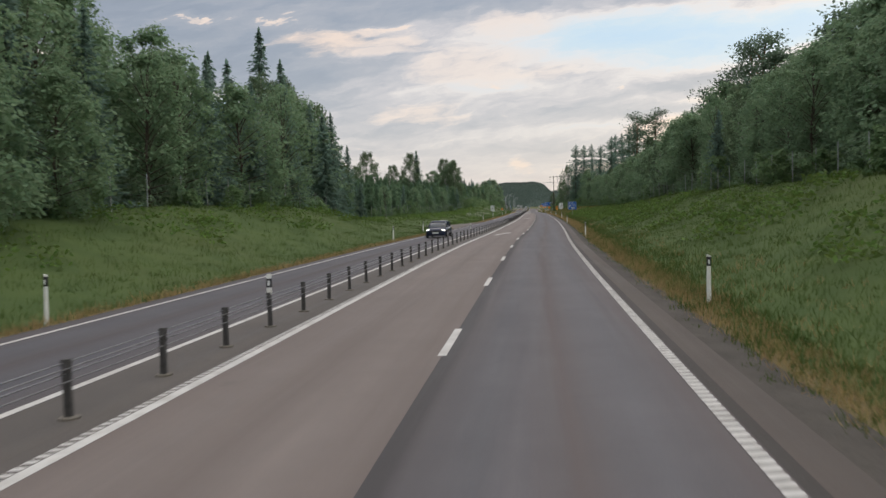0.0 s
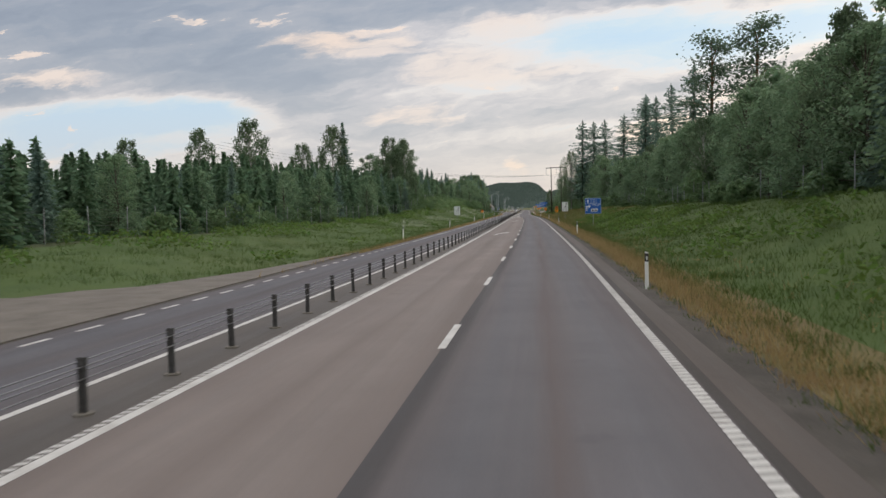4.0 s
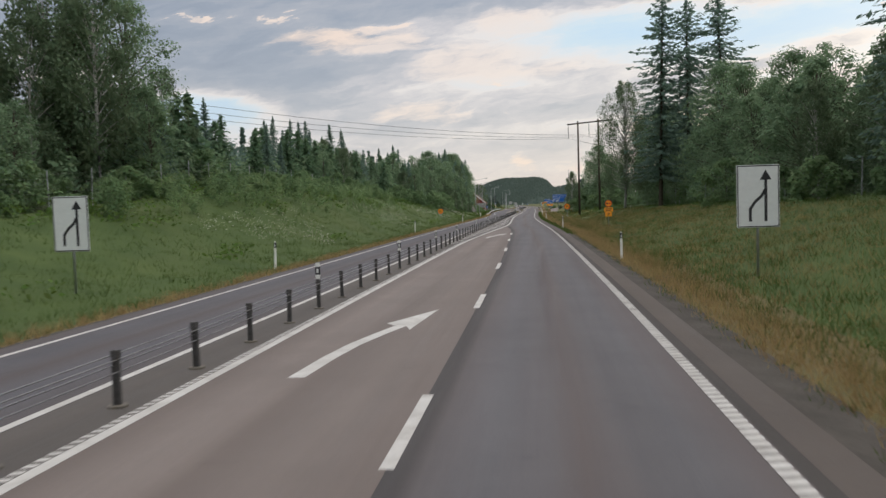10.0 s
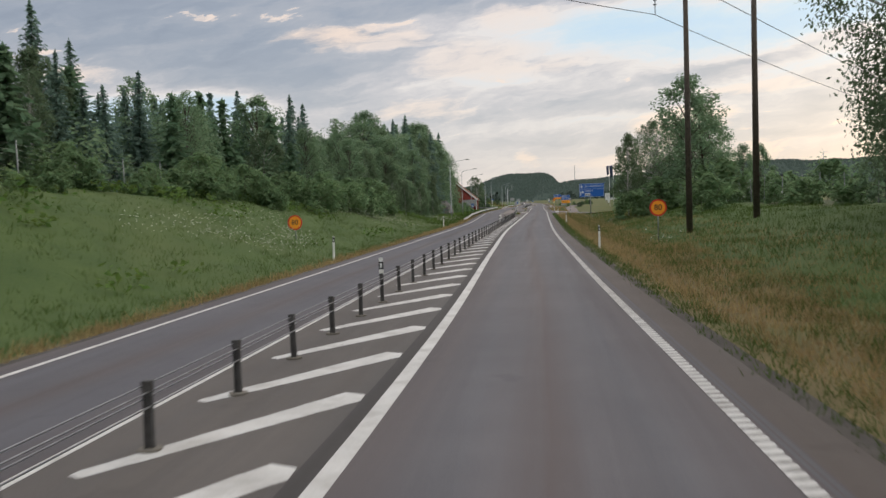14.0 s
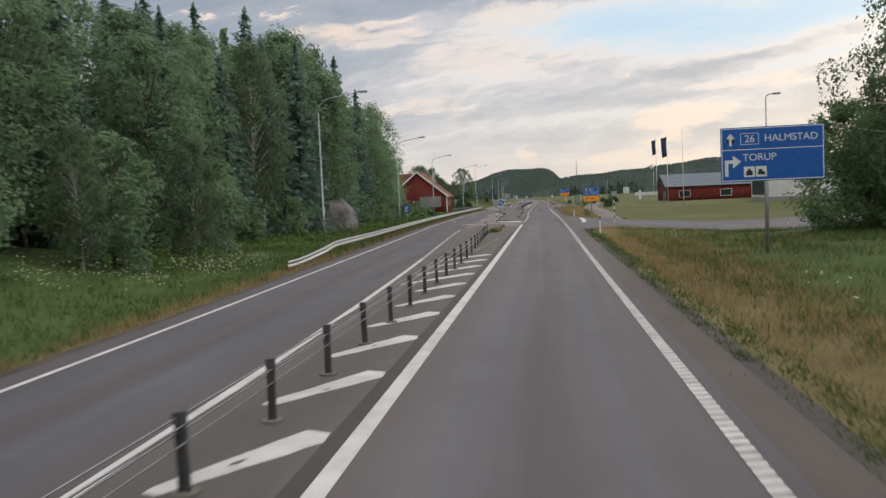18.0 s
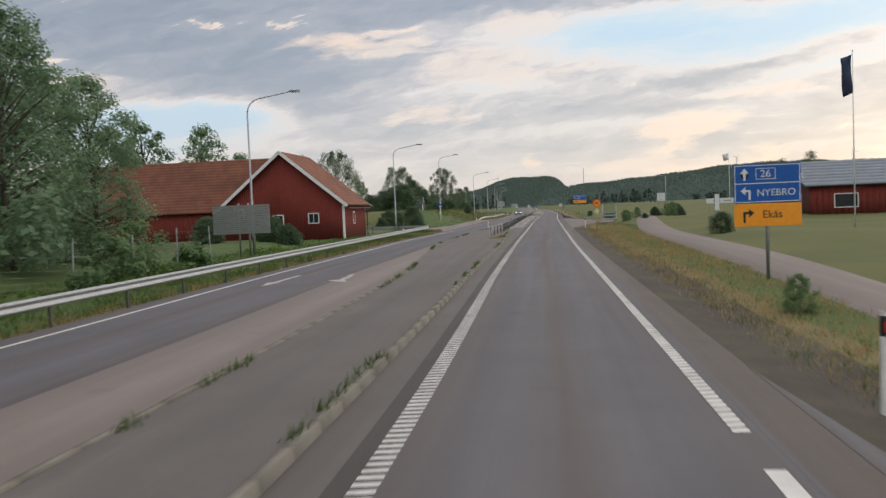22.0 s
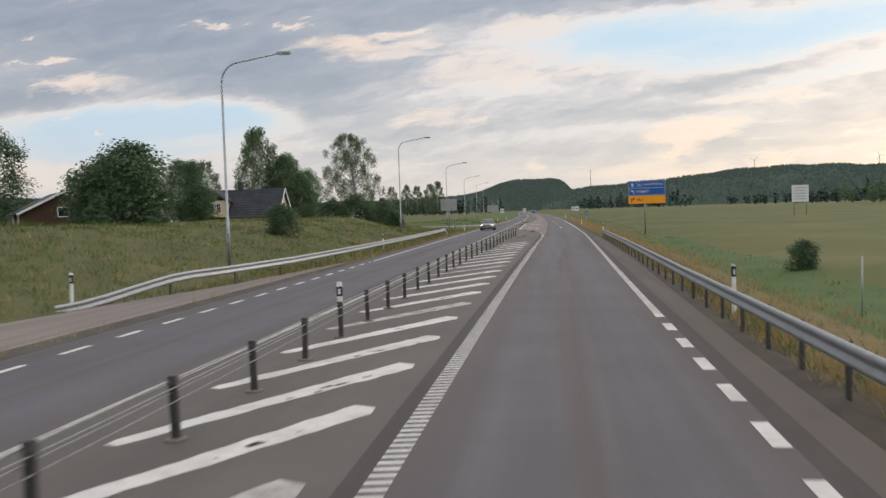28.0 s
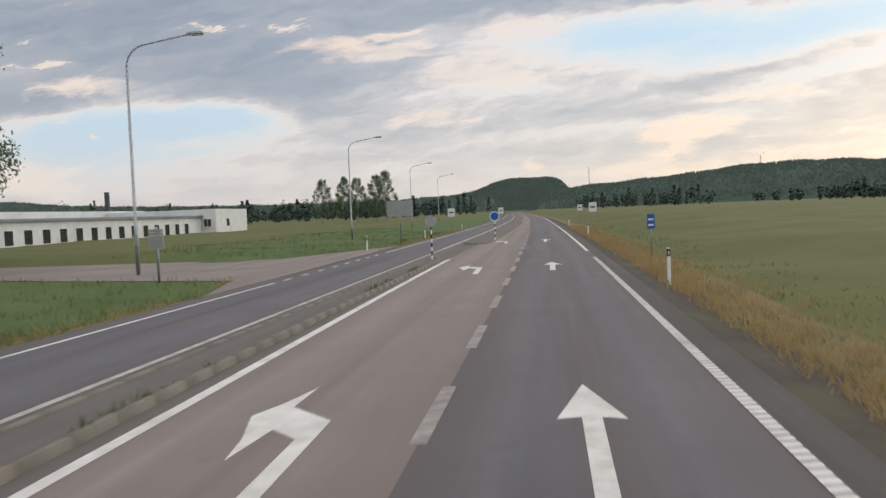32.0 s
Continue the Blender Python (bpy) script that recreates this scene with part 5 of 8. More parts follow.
a = sign_base("direction_sign", "blue direction sign to Torup on one grey post", 8.9, 192.5, 0)
gz = float(ground_z(8.9, 192.5))
posts(a, (0.0,), gz - 0.2, 3.3, 0.05)
panel(a, "sign_plate", -0.98, 1.54, 0.98, 3.45, M_BLUE)
ring_border(a, -0.95, 1.57, 0.95, 3.42, M_SIGNW, 0.025)
panel(a, "divider", -0.93, 2.77, 0.93, 2.80, M_SIGNW, -0.035, 0.001, 0.004)
arrow_up(a, -0.62, 3.1, 0.42, M_SIGNW)
word(a, "26", 0.05, 3.1, 0.34, M_SIGNW)
ring_border(a, -0.28, 2.9, 0.38, 3.3, M_SIGNW, 0.02)
arrow_turn(a, -0.55, 2.3, 0.75, M_SIGNW)
word(a, "TORUP", 0.32, 2.55, 0.30, M_SIGNW)
pictos(a, -0.25, 1.78, 0.38)

a = sign_base("direction_sign", "large blue direction sign to Halmstad and Torup", 7.65, 441, 0)
posts(a, (-0.2,), -0.4, 4.5, 0.07)
panel(a, "sign_plate", -1.8, 2.72, 1.8, 4.68, M_BLUE)
ring_border(a, -1.77, 2.75, 1.77, 4.65, M_SIGNW, 0.03)
panel(a, "divider", -1.75, 3.86, 1.75, 3.89, M_SIGNW, -0.035, 0.001, 0.004)
arrow_up(a, -1.45, 4.25, 0.45, M_SIGNW)
word(a, "26", -0.78, 4.25, 0.36, M_SIGNW)
ring_border(a, -1.1, 4.05, -0.46, 4.46, M_SIGNW, 0.02)
word(a, "HALMSTAD", 0.65, 4.25, 0.36, M_SIGNW)
arrow_turn(a, -1.4, 3.3, 0.75, M_SIGNW)
word(a, "TORUP", -0.45, 3.58, 0.36, M_SIGNW)
pictos(a, -1.0, 2.88, 0.38)

a = sign_base("direction_sign", "blue and orange direction sign to Nyebro on one post", 6.6, 529.5, 0)
posts(a, (0.0,), -0.4, 3.4, 0.06)
panel(a, "sign_plate", -1.07, 2.29, 1.07, 3.58, M_BLUE)
panel(a, "orange_plate", -1.07, 1.52, 1.07, 2.27, M_ORANGE, label="orange diversion plate")
ring_border(a, -1.04, 2.32, 1.04, 3.55, M_SIGNW, 0.025)
panel(a, "divider", -1.02, 2.93, 1.02, 2.96, M_SIGNW, -0.035, 0.001, 0.004)
arrow_up(a, -0.72, 3.25, 0.40, M_SIGNW)
word(a, "26", -0.05, 3.25, 0.34, M_SIGNW)
ring_border(a, -0.36, 3.07, 0.27, 3.44, M_SIGNW, 0.02)
arrow_turn(a, -0.68, 2.62, 0.42, M_SIGNW, False)
word(a, "NYEBRO", 0.28, 2.62, 0.32, M_SIGNW)
arrow_turn(a, -0.62, 1.88, 0.46, M_BLACK)
word(a, "Ekås", 0.15, 1.9, 0.36, M_BLACK)

a = sign_base("direction_sign", "large blue and orange direction sign by the field", 8.5, 727, 0)
posts(a, (-0.2,), -0.4, 4.8, 0.07)
panel(a, "sign_plate", -1.8, 3.6, 1.8, 5.05, M_BLUE)
panel(a, "orange_plate", -1.8, 2.78, 1.8, 3.58, M_ORANGE, label="orange diversion plate")
ring_border(a, -1.77, 3.63, 1.77, 5.02, M_SIGNW, 0.025)
panel(a, "divider", -1.75, 4.32, 1.75, 4.35, M_SIGNW, -0.035, 0.001, 0.004)
arrow_up(a, -1.4, 4.68, 0.42, M_SIGNW)
word(a, "26", -0.75, 4.68, 0.35, M_SIGNW)
ring_border(a, -1.07, 4.48, -0.43, 4.88, M_SIGNW, 0.02)
word(a, "HALMSTAD", 0.65, 4.68, 0.36, M_SIGNW)
arrow_turn(a, -1.4, 3.98, 0.42, M_SIGNW, False)
word(a, "NYEBRO", -0.4, 3.98, 0.34, M_SIGNW)
arrow_turn(a, -1.35, 3.18, 0.48, M_BLACK)
word(a, "Ekås", -0.65, 3.2, 0.34, M_BLACK)

for x, y, w, z0, z1 in ((8.41, 257.5, 0.64, 1.52, 3.46), (-13.5, 256.3, 0.62, 1.38, 3.19)):
    a = sign_base("merge_sign", "white lane merge sign with black arrows", x, y, 0, group="lane merge signs")
    posts(a, (0.0,), float(ground_z(x, y)) - 0.2, z1 - 0.1, 0.04)
    panel(a, "sign_plate", -w, z0, w, z1, M_SIGNW)
    ring_border(a, -w + 0.02, z0 + 0.02, w - 0.02, z1 - 0.02, M_BLACK, 0.03)
    h = z1 - z0
    shape(a, "arrow_shaft", [(0.18, z0 + 0.1 * h), (0.27, z0 + 0.1 * h), (0.27, z0 + 0.78 * h), (0.18, z0 + 0.78 * h)], M_BLACK)
    shape(a, "arrow_head", [(0.05, z0 + 0.76 * h), (0.40, z0 + 0.76 * h), (0.225, z0 + 0.92 * h)], M_BLACK)
    shape(a, "merging_lane", stroke([(-0.24, z0 + 0.1 * h), (-0.24, z0 + 0.3 * h), (-0.08, z0 + 0.42 * h), (0.1, z0 + 0.5 * h), (0.2, z0 + 0.6 * h)], 0.09), M_BLACK)


def round_sign(parent, x, z, r, rim, face, name="sign_disc"):
    bm = bmesh.new()
    disc(bm, r, 0.02, 36, Matrix.Translation((x, -0.02, z)) @ Matrix.Rotation(math.pi / 2, 4, "X"))
    part(name, bm_mesh(name, bm, rim), parent)
    bm = bmesh.new()
    disc(bm, r * 0.82, 0.006, 36, Matrix.Translation((x, -0.033, z)) @ Matrix.Rotation(math.pi / 2, 4, "X"))
    part("sign_face", bm_mesh("sign_face", bm, face), parent)


a = sign_base("roadwork_sign", "stacked orange roadwork signs on a post", 8.58, 311, 0)
posts(a, (0.0,), float(ground_z(8.58, 311)) - 0.2, 2.5, 0.03)
round_sign(a, 0, 2.27, 0.33, M_RED, M_ORANGE)
panel(a, "pictogram", -0.2, 2.2, -0.03, 2.34, M_BLACK, -0.039, 0.001, 0.004)
panel(a, "pictogram", 0.03, 2.2, 0.2, 2.34, M_RED, -0.039, 0.001, 0.004)
panel(a, "text_plate", -0.42, 1.46, 0.42, 1.88, M_ORANGE)
panel(a, "text_bar", -0.3, 1.7, 0.3, 1.78, M_BLACK, -0.035, 0.001, 0.004)
panel(a, "text_bar", -0.3, 1.55, 0.22, 1.62, M_BLACK, -0.035, 0.001, 0.004)
panel(a, "distance_plate", -0.31, 1.0, 0.31, 1.44, M_ORANGE)
arrow_turn(a, 0, 1.22, 0.3, M_BLACK)

for x, y, z, r, lab, dia in ((6.78, 368.2, 1.83, 0.48, "orange 80 speed limit sign with a red rim", 0), (-14.87, 369.4, 1.67, 0.46, "orange 80 speed limit sign on the grass bank", 0), (4.6, 588, 2.52, 0.43, "orange 80 speed limit sign above a yellow diamond", 1)):
    a = sign_base("speed_sign", lab, x, y, 0, group="speed limit signs")
    posts(a, (0.0,), float(ground_z(x, y)) - 0.2, z + r * 0.8, 0.035)
    round_sign(a, 0, z, r, M_RED, M_ORANGE)
    word(a, "80", 0, z, r * 0.95, M_BLACK, -0.040)
    if dia:
        for s, m, d, nm in ((0.27, M_SIGNW, -0.03, "diamond_rim"), (0.21, M_YELLOW, -0.034, "diamond_face")):
            shape(a, nm, [(0, 1.66 - s), (s, 1.66), (0, 1.66 + s), (-s, 1.66)], m, d)


def banded_post(parent, x, h):
    n = 8
    for k in range(n):
        bm = bmesh.new()
        tube(bm, [(x, 0.05, h * k / n), (x, 0.05, h * (k + 1) / n)], 0.04, 10)
        part("black_band" if k % 2 else "white_band", bm_mesh("band", bm, M_BLACK if k % 2 else M_WHITE), parent)


a = sign_base("traffic_arrow_sign", "round blue arrow sign on a black-and-white banded post", -5.18, 501.5, 0.1)
banded_post(a, 0, 1.75)
round_sign(a, 0, 1.9, 0.41, M_SIGNW, M_BLUE)
shape(a, "arrow_shaft", stroke([(-0.16, 2.06), (0.08, 1.82)], 0.1), M_SIGNW, -0.040)
shape(a, "arrow_head", [(0.2, 1.7), (0.17, 1.92), (-0.02, 1.73)], M_SIGNW, -0.040)
a = sign_base("sign_back", "grey back of a round sign on a banded post", -4.8, 484.0, 0.1)
banded_post(a, 0, 1.75)
round_sign(a, 0, 1.95, 0.31, M_ALU, M_ALU)
a = sign_base("traffic_arrow_sign", "small round blue sign on a distant island", -4.6, 812, 0.1)
banded_post(a, 0, 1.75)
round_sign(a, 0, 1.95, 0.41, M_SIGNW, M_BLUE)
a = sign_base("sign_back", "grey back of a sign on a banded island post", -6.2, 786.5, 0.1)
banded_post(a, 0, 1.75)
round_sign(a, 0, 2.0, 0.3, M_ALU, M_ALU)
a = sign_base("banded_pole", "black and white banded pole at the minor road", 6.2, 488.4, -0.2, "pole")
banded_post(a, 0, 2.4)
shape(a, "triangle_back", [(-0.32, 2.9), (0.32, 2.9), (0, 2.35)], M_ALU, 0.0)
a = sign_base("info_sign", "small blue information sign behind the guardrail", -14.1, 490, 0)
posts(a, (0,), -0.3, 2.3, 0.03)
panel(a, "sign_plate", -0.28, 1.5, 0.28, 2.3, M_BLUE)
for k in range(3):
    panel(a, "text_bar", -0.2, 1.62 + 0.2 * k, 0.2, 1.7 + 0.2 * k, M_SIGNW, -0.035, 0.001, 0.004)


def slatted_back(x, y, w, z0, z1, label, rz=0, gx=None):
    a = sign_base("sign_back", label, x, y, 0, rz=rz)
    posts(a, (-w * 0.1, w * 0.25) if w > 1.5 else (0,), float(ground_z(x, y)) - 0.2, z1 + 0.1, 0.06)
    n = max(6, int((z1 - z0) / 0.14))
    for k in range(n):
        u0, u1 = z0 + (z1 - z0) * k / n, z0 + (z1 - z0) * (k + 0.9) / n
        panel(a, "back_slat", -w, u0, w, u1, M_ALU, -0.05, 0.006, 0.05)


slatted_back(-20.1, 551, 1.9, 1.5, 3.35, "grey slatted back of a large road sign by the barn")
slatted_back(-14.9, 754, 1.12, 2.75, 4.35, "grey slatted back of a tall road sign")
slatted_back(-13.3, 816, 1.2, 2.35, 3.75, "grey slatted back of a distant road sign")
slatted_back(-16.85, 778, 0.33, 1.45, 2.3, "grey back of a small roadside sign")
a = sign_base("notice_board", "large white notice board in the field", 37, 774.4, float(ground_z(37, 774.4)))
posts(a, (-0.9, 0.9), -0.3, 4.3, 0.06)
panel(a, "sign_plate", -1.25, 1.9, 1.25, 4.5, M_SIGNW)
for k in range(5):
    panel(a, "text_bar", -0.9, 2.3 + 0.42 * k, 0.9 - 0.2 * (k % 2), 2.44 + 0.42 * k, M_ALU, -0.035, 0.001, 0.004)
a = sign_base("bus_stop_sign", "small blue sign beside the shoulder", 5.3, 790, 0)
posts(a, (0,), -0.3, 2.0, 0.03)
panel(a, "sign_plate", -0.2, 1.2, 0.2, 1.98, M_BLUE)
for k in range(2):
    panel(a, "text_bar", -0.14, 1.35 + 0.3 * k, 0.14, 1.45 + 0.3 * k, M_SIGNW, -0.035, 0.001, 0.004)
a = sign_base("bus_stop_sign", "blue bus stop sign on a white pole beside the grass", -18.7, 637.4, float(ground_z(-18.7, 637.4)))
posts(a, (0,), -0.3, 3.0, 0.035, M_WHITE)
panel(a, "sign_plate", -0.28, 2.3, 0.28, 2.95, M_BLUE)
panel(a, "symbol_plate", -0.2, 2.38, 0.2, 2.62, M_SIGNW, -0.035, 0.001, 0.004)
panel(a, "timetable", -0.16, 1.2, 0.16, 1.65, M_SIGNW)
a = thing("yard_lamp", "short pole lamp with a flat box head beside the path", "lamp post", (16.2, 619, float(ground_z(16.2, 619))), 8)
bm = bmesh.new()
tube(bm, [(0, 0, -0.3), (0, 0, 6.0)], [0.06, 0.045], 10)
part("pole", bm_mesh("pole", bm, M_STEEL, True), a)
bm = bmesh.new()
box(bm, -0.75, -0.16, 5.9, 0.1, 0.16, 6.08, 0.03)
head = part("lamp_head", bm_mesh("lamp_head", bm, M_POST), a)
bm = bmesh.new()
box(bm, -0.68, -0.12, 5.87, -0.15, 0.12, 5.898, 0.006)
part("lens", bm_mesh("lens", bm, M_SIGNW), head)
for x, y in ((5.5, 850), (6.0, 905), (-14, 860), (-9.5, 905)):
    a = sign_base("merge_sign", "distant white roadside sign on a post", x, y, 0, group="distant signs")
    posts(a, (0,), -0.4, 3.0, 0.035)
    panel(a, "sign_plate", -0.5, 1.9, 0.5, 3.1, M_SIGNW)
    panel(a, "text_bar", -0.3, 2.4, 0.3, 2.6, M_BLACK, -0.035, 0.001, 0.004)

# ---- power line, crossing the road at an angle ----
pyl = thing("power_pylon", "dark wooden H-frame pylon with hanging insulators", "pylon", (9.0, 371, 0), -38)
for x in (0.0, 4.1):
    bm = bmesh.new()
    gzz = float(ground_z(9.0 + 0.79 * x, 371 - 0.62 * x))
    tube(bm, [(x, 0, gzz - 0.5), (x, 0, 16.3)], [0.19, 0.13], 12)
    part("pole", bm_mesh("pole", bm, M_POLE, True), pyl)
bm = bmesh.new()
box(bm, -2.2, -0.1, 15.8, 6.7, 0.1, 16.02, 0.02)
part("crossarm", bm_mesh("crossarm", bm, M_POLE), pyl)
ARM = (-2.0, 2.25, 6.5)
for x in ARM:
    bm = bmesh.new()
    for k in range(6):
        disc(bm, 0.11, 0.05, 10, Matrix.Translation((x, 0, 15.5 - 0.28 * k)))
    tube(bm, [(x, 0, 15.8), (x, 0, 13.5)], 0.03, 6)
    part("insulator", bm_mesh("insulator", bm, M_BLACK), pyl)
for k, u0 in enumerate(ARM):
    x, yw, zw = 9.0 + u0 * 0.788, 371 - u0 * 0.616, 13.5
    w = thing("power_line", "thin dark overhead conductor sagging across the road", "power line", (x, yw, zw), group="overhead conductors")
    for reach, top, sag in ((-130, 19.0, 6.5), (150, 13.0, 7.0)):
        bm = bmesh.new()
        pts = [(0.62 * reach * u, 0.78 * reach * u, (top - zw) * u - 4 * sag * 0.5 * u * (1 - u)) for u in np.linspace(0, 1, 24)]
        tube(bm, pts, 0.022, 5, False)
        part("wire", bm_mesh("wire", bm, M_BLACK), w)


# ---- wildlife fences ----
def fence(f, y0, y1, label, step=4.5):
    e = thing("wildlife_fence", label, "fence", (float(f(y0)), y0, 0))
    x0 = float(f(y0))
    bm = bmesh.new()
    tube(bm, [(0, 0, -0.4), (0, 0, 2.2)], 0.035, 7)
    pm = bm_mesh("fence_post", bm, M_STEEL)
    pts = []
    for y in np.arange(y0, y1, step):
        x = float(f(y)) + 0.15 * math.sin(y)
        z = float(ground_z(x, y))
        o = part("fence_post", pm, e, loc=(x - x0, y - y0, z))
        o.rotation_euler = (0.03 * math.sin(y * 3), 0.03 * math.cos(y * 5), 0)
        pts.append((x - x0, y - y0, z))
    for k in range(9):
        bm = bmesh.new()
        h = 0.12 + 1.85 * (k / 8) ** 1.2
        tube(bm, [(a, b, c + h) for a, b, c in pts], 0.0022, 3, False)
        part("fence_wire", bm_mesh("fence_wire", bm, M_STEEL), e)


XFL = line((-20, -25.5), (60, -25), (95, -24), (120, -27), (200, -26), (270, -24.5), (330, -25), (430, -21), (445, -19.5), (570, -19.5))
XFR = line((-20, 17.5), (100, 18), (200, 19), (300, 19), (360, 20), (440, 19))
fence(XFL, -15, 96, "wire wildlife fence on grey metal posts before the wood")
fence(XFL, 128, 420, "wire wildlife fence on grey posts along the young spruces")
fence(XFL, 455, 548, "wire fence on posts at the edge of the wood")
fence(XFR, -15, 440, "wire wildlife fence on posts along the wooded bank")


# ---- buildings ----
M_RED_WOOD = material("falu_red_boards", (0.155, 0.027, 0.020), (0.24, 0.050, 0.036), 6.0, 0.9, 0, 0.3, 5)
M_TILE = material("clay_roof_tiles", (0.165, 0.064, 0.041), (0.28, 0.120, 0.078), 0.9, 0.85, 0, 0.5, 14, stain=(0.14, 0.07, 0.05), stain_scale=0.3)
M_ROOFGREY = material("grey_roof_sheet", (0.13, 0.15, 0.18), (0.20, 0.225, 0.255), 0.8, 0.5, 0.2, 0.1, 8)
M_WHITEWALL = material("white_wall", (0.62, 0.61, 0.58), (0.76, 0.75, 0.72), 0.8, 0.85, 0, 0.1, 12, stain=(0.5, 0.48, 0.44), stain_scale=0.25)
M_CREAM = material("cream_boards", (0.55, 0.42, 0.26), (0.66, 0.52, 0.34), 2.0, 0.85, 0, 0.1, 6)
M_DARKROOF = material("dark_roof_tiles", (0.03, 0.034, 0.04), (0.065, 0.07, 0.08), 0.9, 0.7, 0, 0.4, 14)
M_TRIM = material("white_trim_paint", (0.66, 0.66, 0.64), (0.78, 0.78, 0.76), 4.0, 0.6, 0, 0.02, 6)
M_PANE = material("dark_window_glass", (0.015, 0.018, 0.02), (0.04, 0.045, 0.05), 3.0, 0.08, 0, 0, 4, spec=0.6)
M_FOUND = material("foundation_stone", (0.18, 0.17, 0.16), (0.34, 0.33, 0.31), 2.0, 0.9, 0, 0.3, 8)


def wall_boards(e, p0, p1, z0, z1, mat, top=None, board=0.22):
    """A boarded wall from p0 to p1; top(u) gives its height; each board a part up to 60."""
    a, b = Vector((*p0, 0)), Vector((*p1, 0))
    L = (b - a).length
    d = (b - a) / L
    n = Vector((d.y, -d.x, 0))
    cnt = max(1, min(60, int(L / board)))
    for k in range(cnt):
        u0, u1 = L * k / cnt + 0.006, L * (k + 1) / cnt - 0.006
        t0 = top(u0 / L) if top else z1
        t1 = top(u1 / L) if top else z1
        off = n * (0.02 + 0.012 * (k % 2))
        q = [a + d * u0, a + d * u1]
        v = [q[0] - n * 0.12 + Vector((0, 0, z0)), q[1] - n * 0.12 + Vector((0, 0, z0)), q[1] + off + Vector((0, 0, z0)), q[0] + off + Vector((0, 0, z0)),
             q[0] - n * 0.12 + Vector((0, 0, t0)), q[1] - n * 0.12 + Vector((0, 0, t1)), q[1] + off + Vector((0, 0, t1)), q[0] + off + Vector((0, 0, t0))]
        part("board", mesh_np("board", [tuple(c) for c in v], [[3, 2, 1, 0], [4, 5, 6, 7], [0, 1, 5, 4], [1, 2, 6, 5], [2, 3, 7, 6], [3, 0, 4, 7]], mat), e)


def roof_plane(e, a, b, c, d, mat, rows=0, name="roof", t=0.12):
    """A roof slope: a-b at the eave, d-c at the ridge; courses raised as ribs when rows > 0."""
    a, b, c, d = (Vector(p) for p in (a, b, c, d))
    n = (b - a).cross(d - a).normalized()
    if n.z < 0:
        n = -n
    v = [a, b, c, d] + [p - n * t for p in (a, b, c, d)]
    r = part(name, mesh_np(name, [tuple(p) for p in v], [[0, 1, 2, 3], [7, 6, 5, 4], [0, 4, 5, 1], [1, 5, 6, 2], [2, 6, 7, 3], [3, 7, 4, 0]], mat), e)
    for k in range(rows):
        u0, u1 = k / rows, (k + 1) / rows
        p, q = a.lerp(d, u0), b.lerp(c, u0)
        p2, q2 = a.lerp(d, u1), b.lerp(c, u1)
        vv = [p + n * 0.03, q + n * 0.03, q2 + n * 0.012, p2 + n * 0.012, p + n * 0.004, q + n * 0.004]
        part("tile_course", mesh_np("tile_course", [tuple(s) for s in vv], [[0, 1, 2, 3], [4, 5, 1, 0]], mat), r)
    return r


def window(e, p, d, w, h, frame_mat, cross=True):
    """A window centred at p on a wall whose direction is d (unit, in plan)."""
    p, d = Vector(p), Vector((*d, 0)).normalized()
    n = Vector((d.y, -d.x, 0))
    m = Matrix((tuple(d) + (p.x,), tuple(-n) + (p.y,), (0, 0, 1, p.z), (0, 0, 0, 1)))
    bm = bmesh.new()
    f = 0.09
    for x0, z0, x1, z1 in ((-w / 2, -h / 2, -w / 2 + f, h / 2), (w / 2 - f, -h / 2, w / 2, h / 2), (-w / 2 + f, h / 2 - f, w / 2 - f, h / 2), (-w / 2 + f, -h / 2, w / 2 - f, -h / 2 + f)):
        box(bm, x0, -0.09, z0, x1, 0.0, z1)
    win = part("window", bm_mesh("window", bm, frame_mat), e)
    win.matrix_basis = m
    bm = bmesh.new()
    box(bm, -w / 2 + f, -0.045, -h / 2 + f, w / 2 - f, -0.03, h / 2 - f)
    part("pane", bm_mesh("pane", bm, M_PANE), win)
    if cross:
        bm = bmesh.new()
        box(bm, -0.02, -0.075, -h / 2 + f, 0.02, -0.05, h / 2 - f)
        part("glazing_bar", bm_mesh("glazing_bar", bm, frame_mat), win)
    return win


def bar(e, name, p, q, w, h, mat):
    p, q = Vector(p), Vector(q)
    d = (q - p)
    bm = bmesh.new()
    box(bm, -w / 2, -h / 2, 0, w / 2, h / 2, d.length)
    ob = part(name, bm_mesh(name, bm, mat), e)
    ob.matrix_basis = Matrix.Translation(p) @ d.to_track_quat("Z", "Y").to_matrix().to_4x4()
    return ob


# red barn: a gabled end wing and a long wing behind it
barn = thing("red_barn", "red boarded barn with clay tile roof and white trim", "barn", (0, 0, 0))
bx0, bx1, by0, by1 = -32.9, -20.4, 578.2, 587.5
rx, rz_, ez = -26.5, 8.8, 3.5
gable = lambda u: ez - 0.1 + (rz_ - ez) * (1 - abs(u - 0.5) * 2) - 0.05
wall_boards(barn, (bx0, by0), (bx1, by0), 0.05, 0, M_RED_WOOD, gable)
wall_boards(barn, (bx1, by0), (bx1, by1), 0.05, ez, M_RED_WOOD)
wall_boards(barn, (bx1, by1), (bx0, by1), 0.05, 0, M_RED_WOOD, gable)
wall_boards(barn, (bx0, by1), (bx0, by0 + 0.1), 0.05, ez, M_RED_WOOD, board=0.8)
bm = bmesh.new()
box(bm, bx0 - 0.05, by0 - 0.06, -0.5, bx1 + 0.06, by1, 0.06)
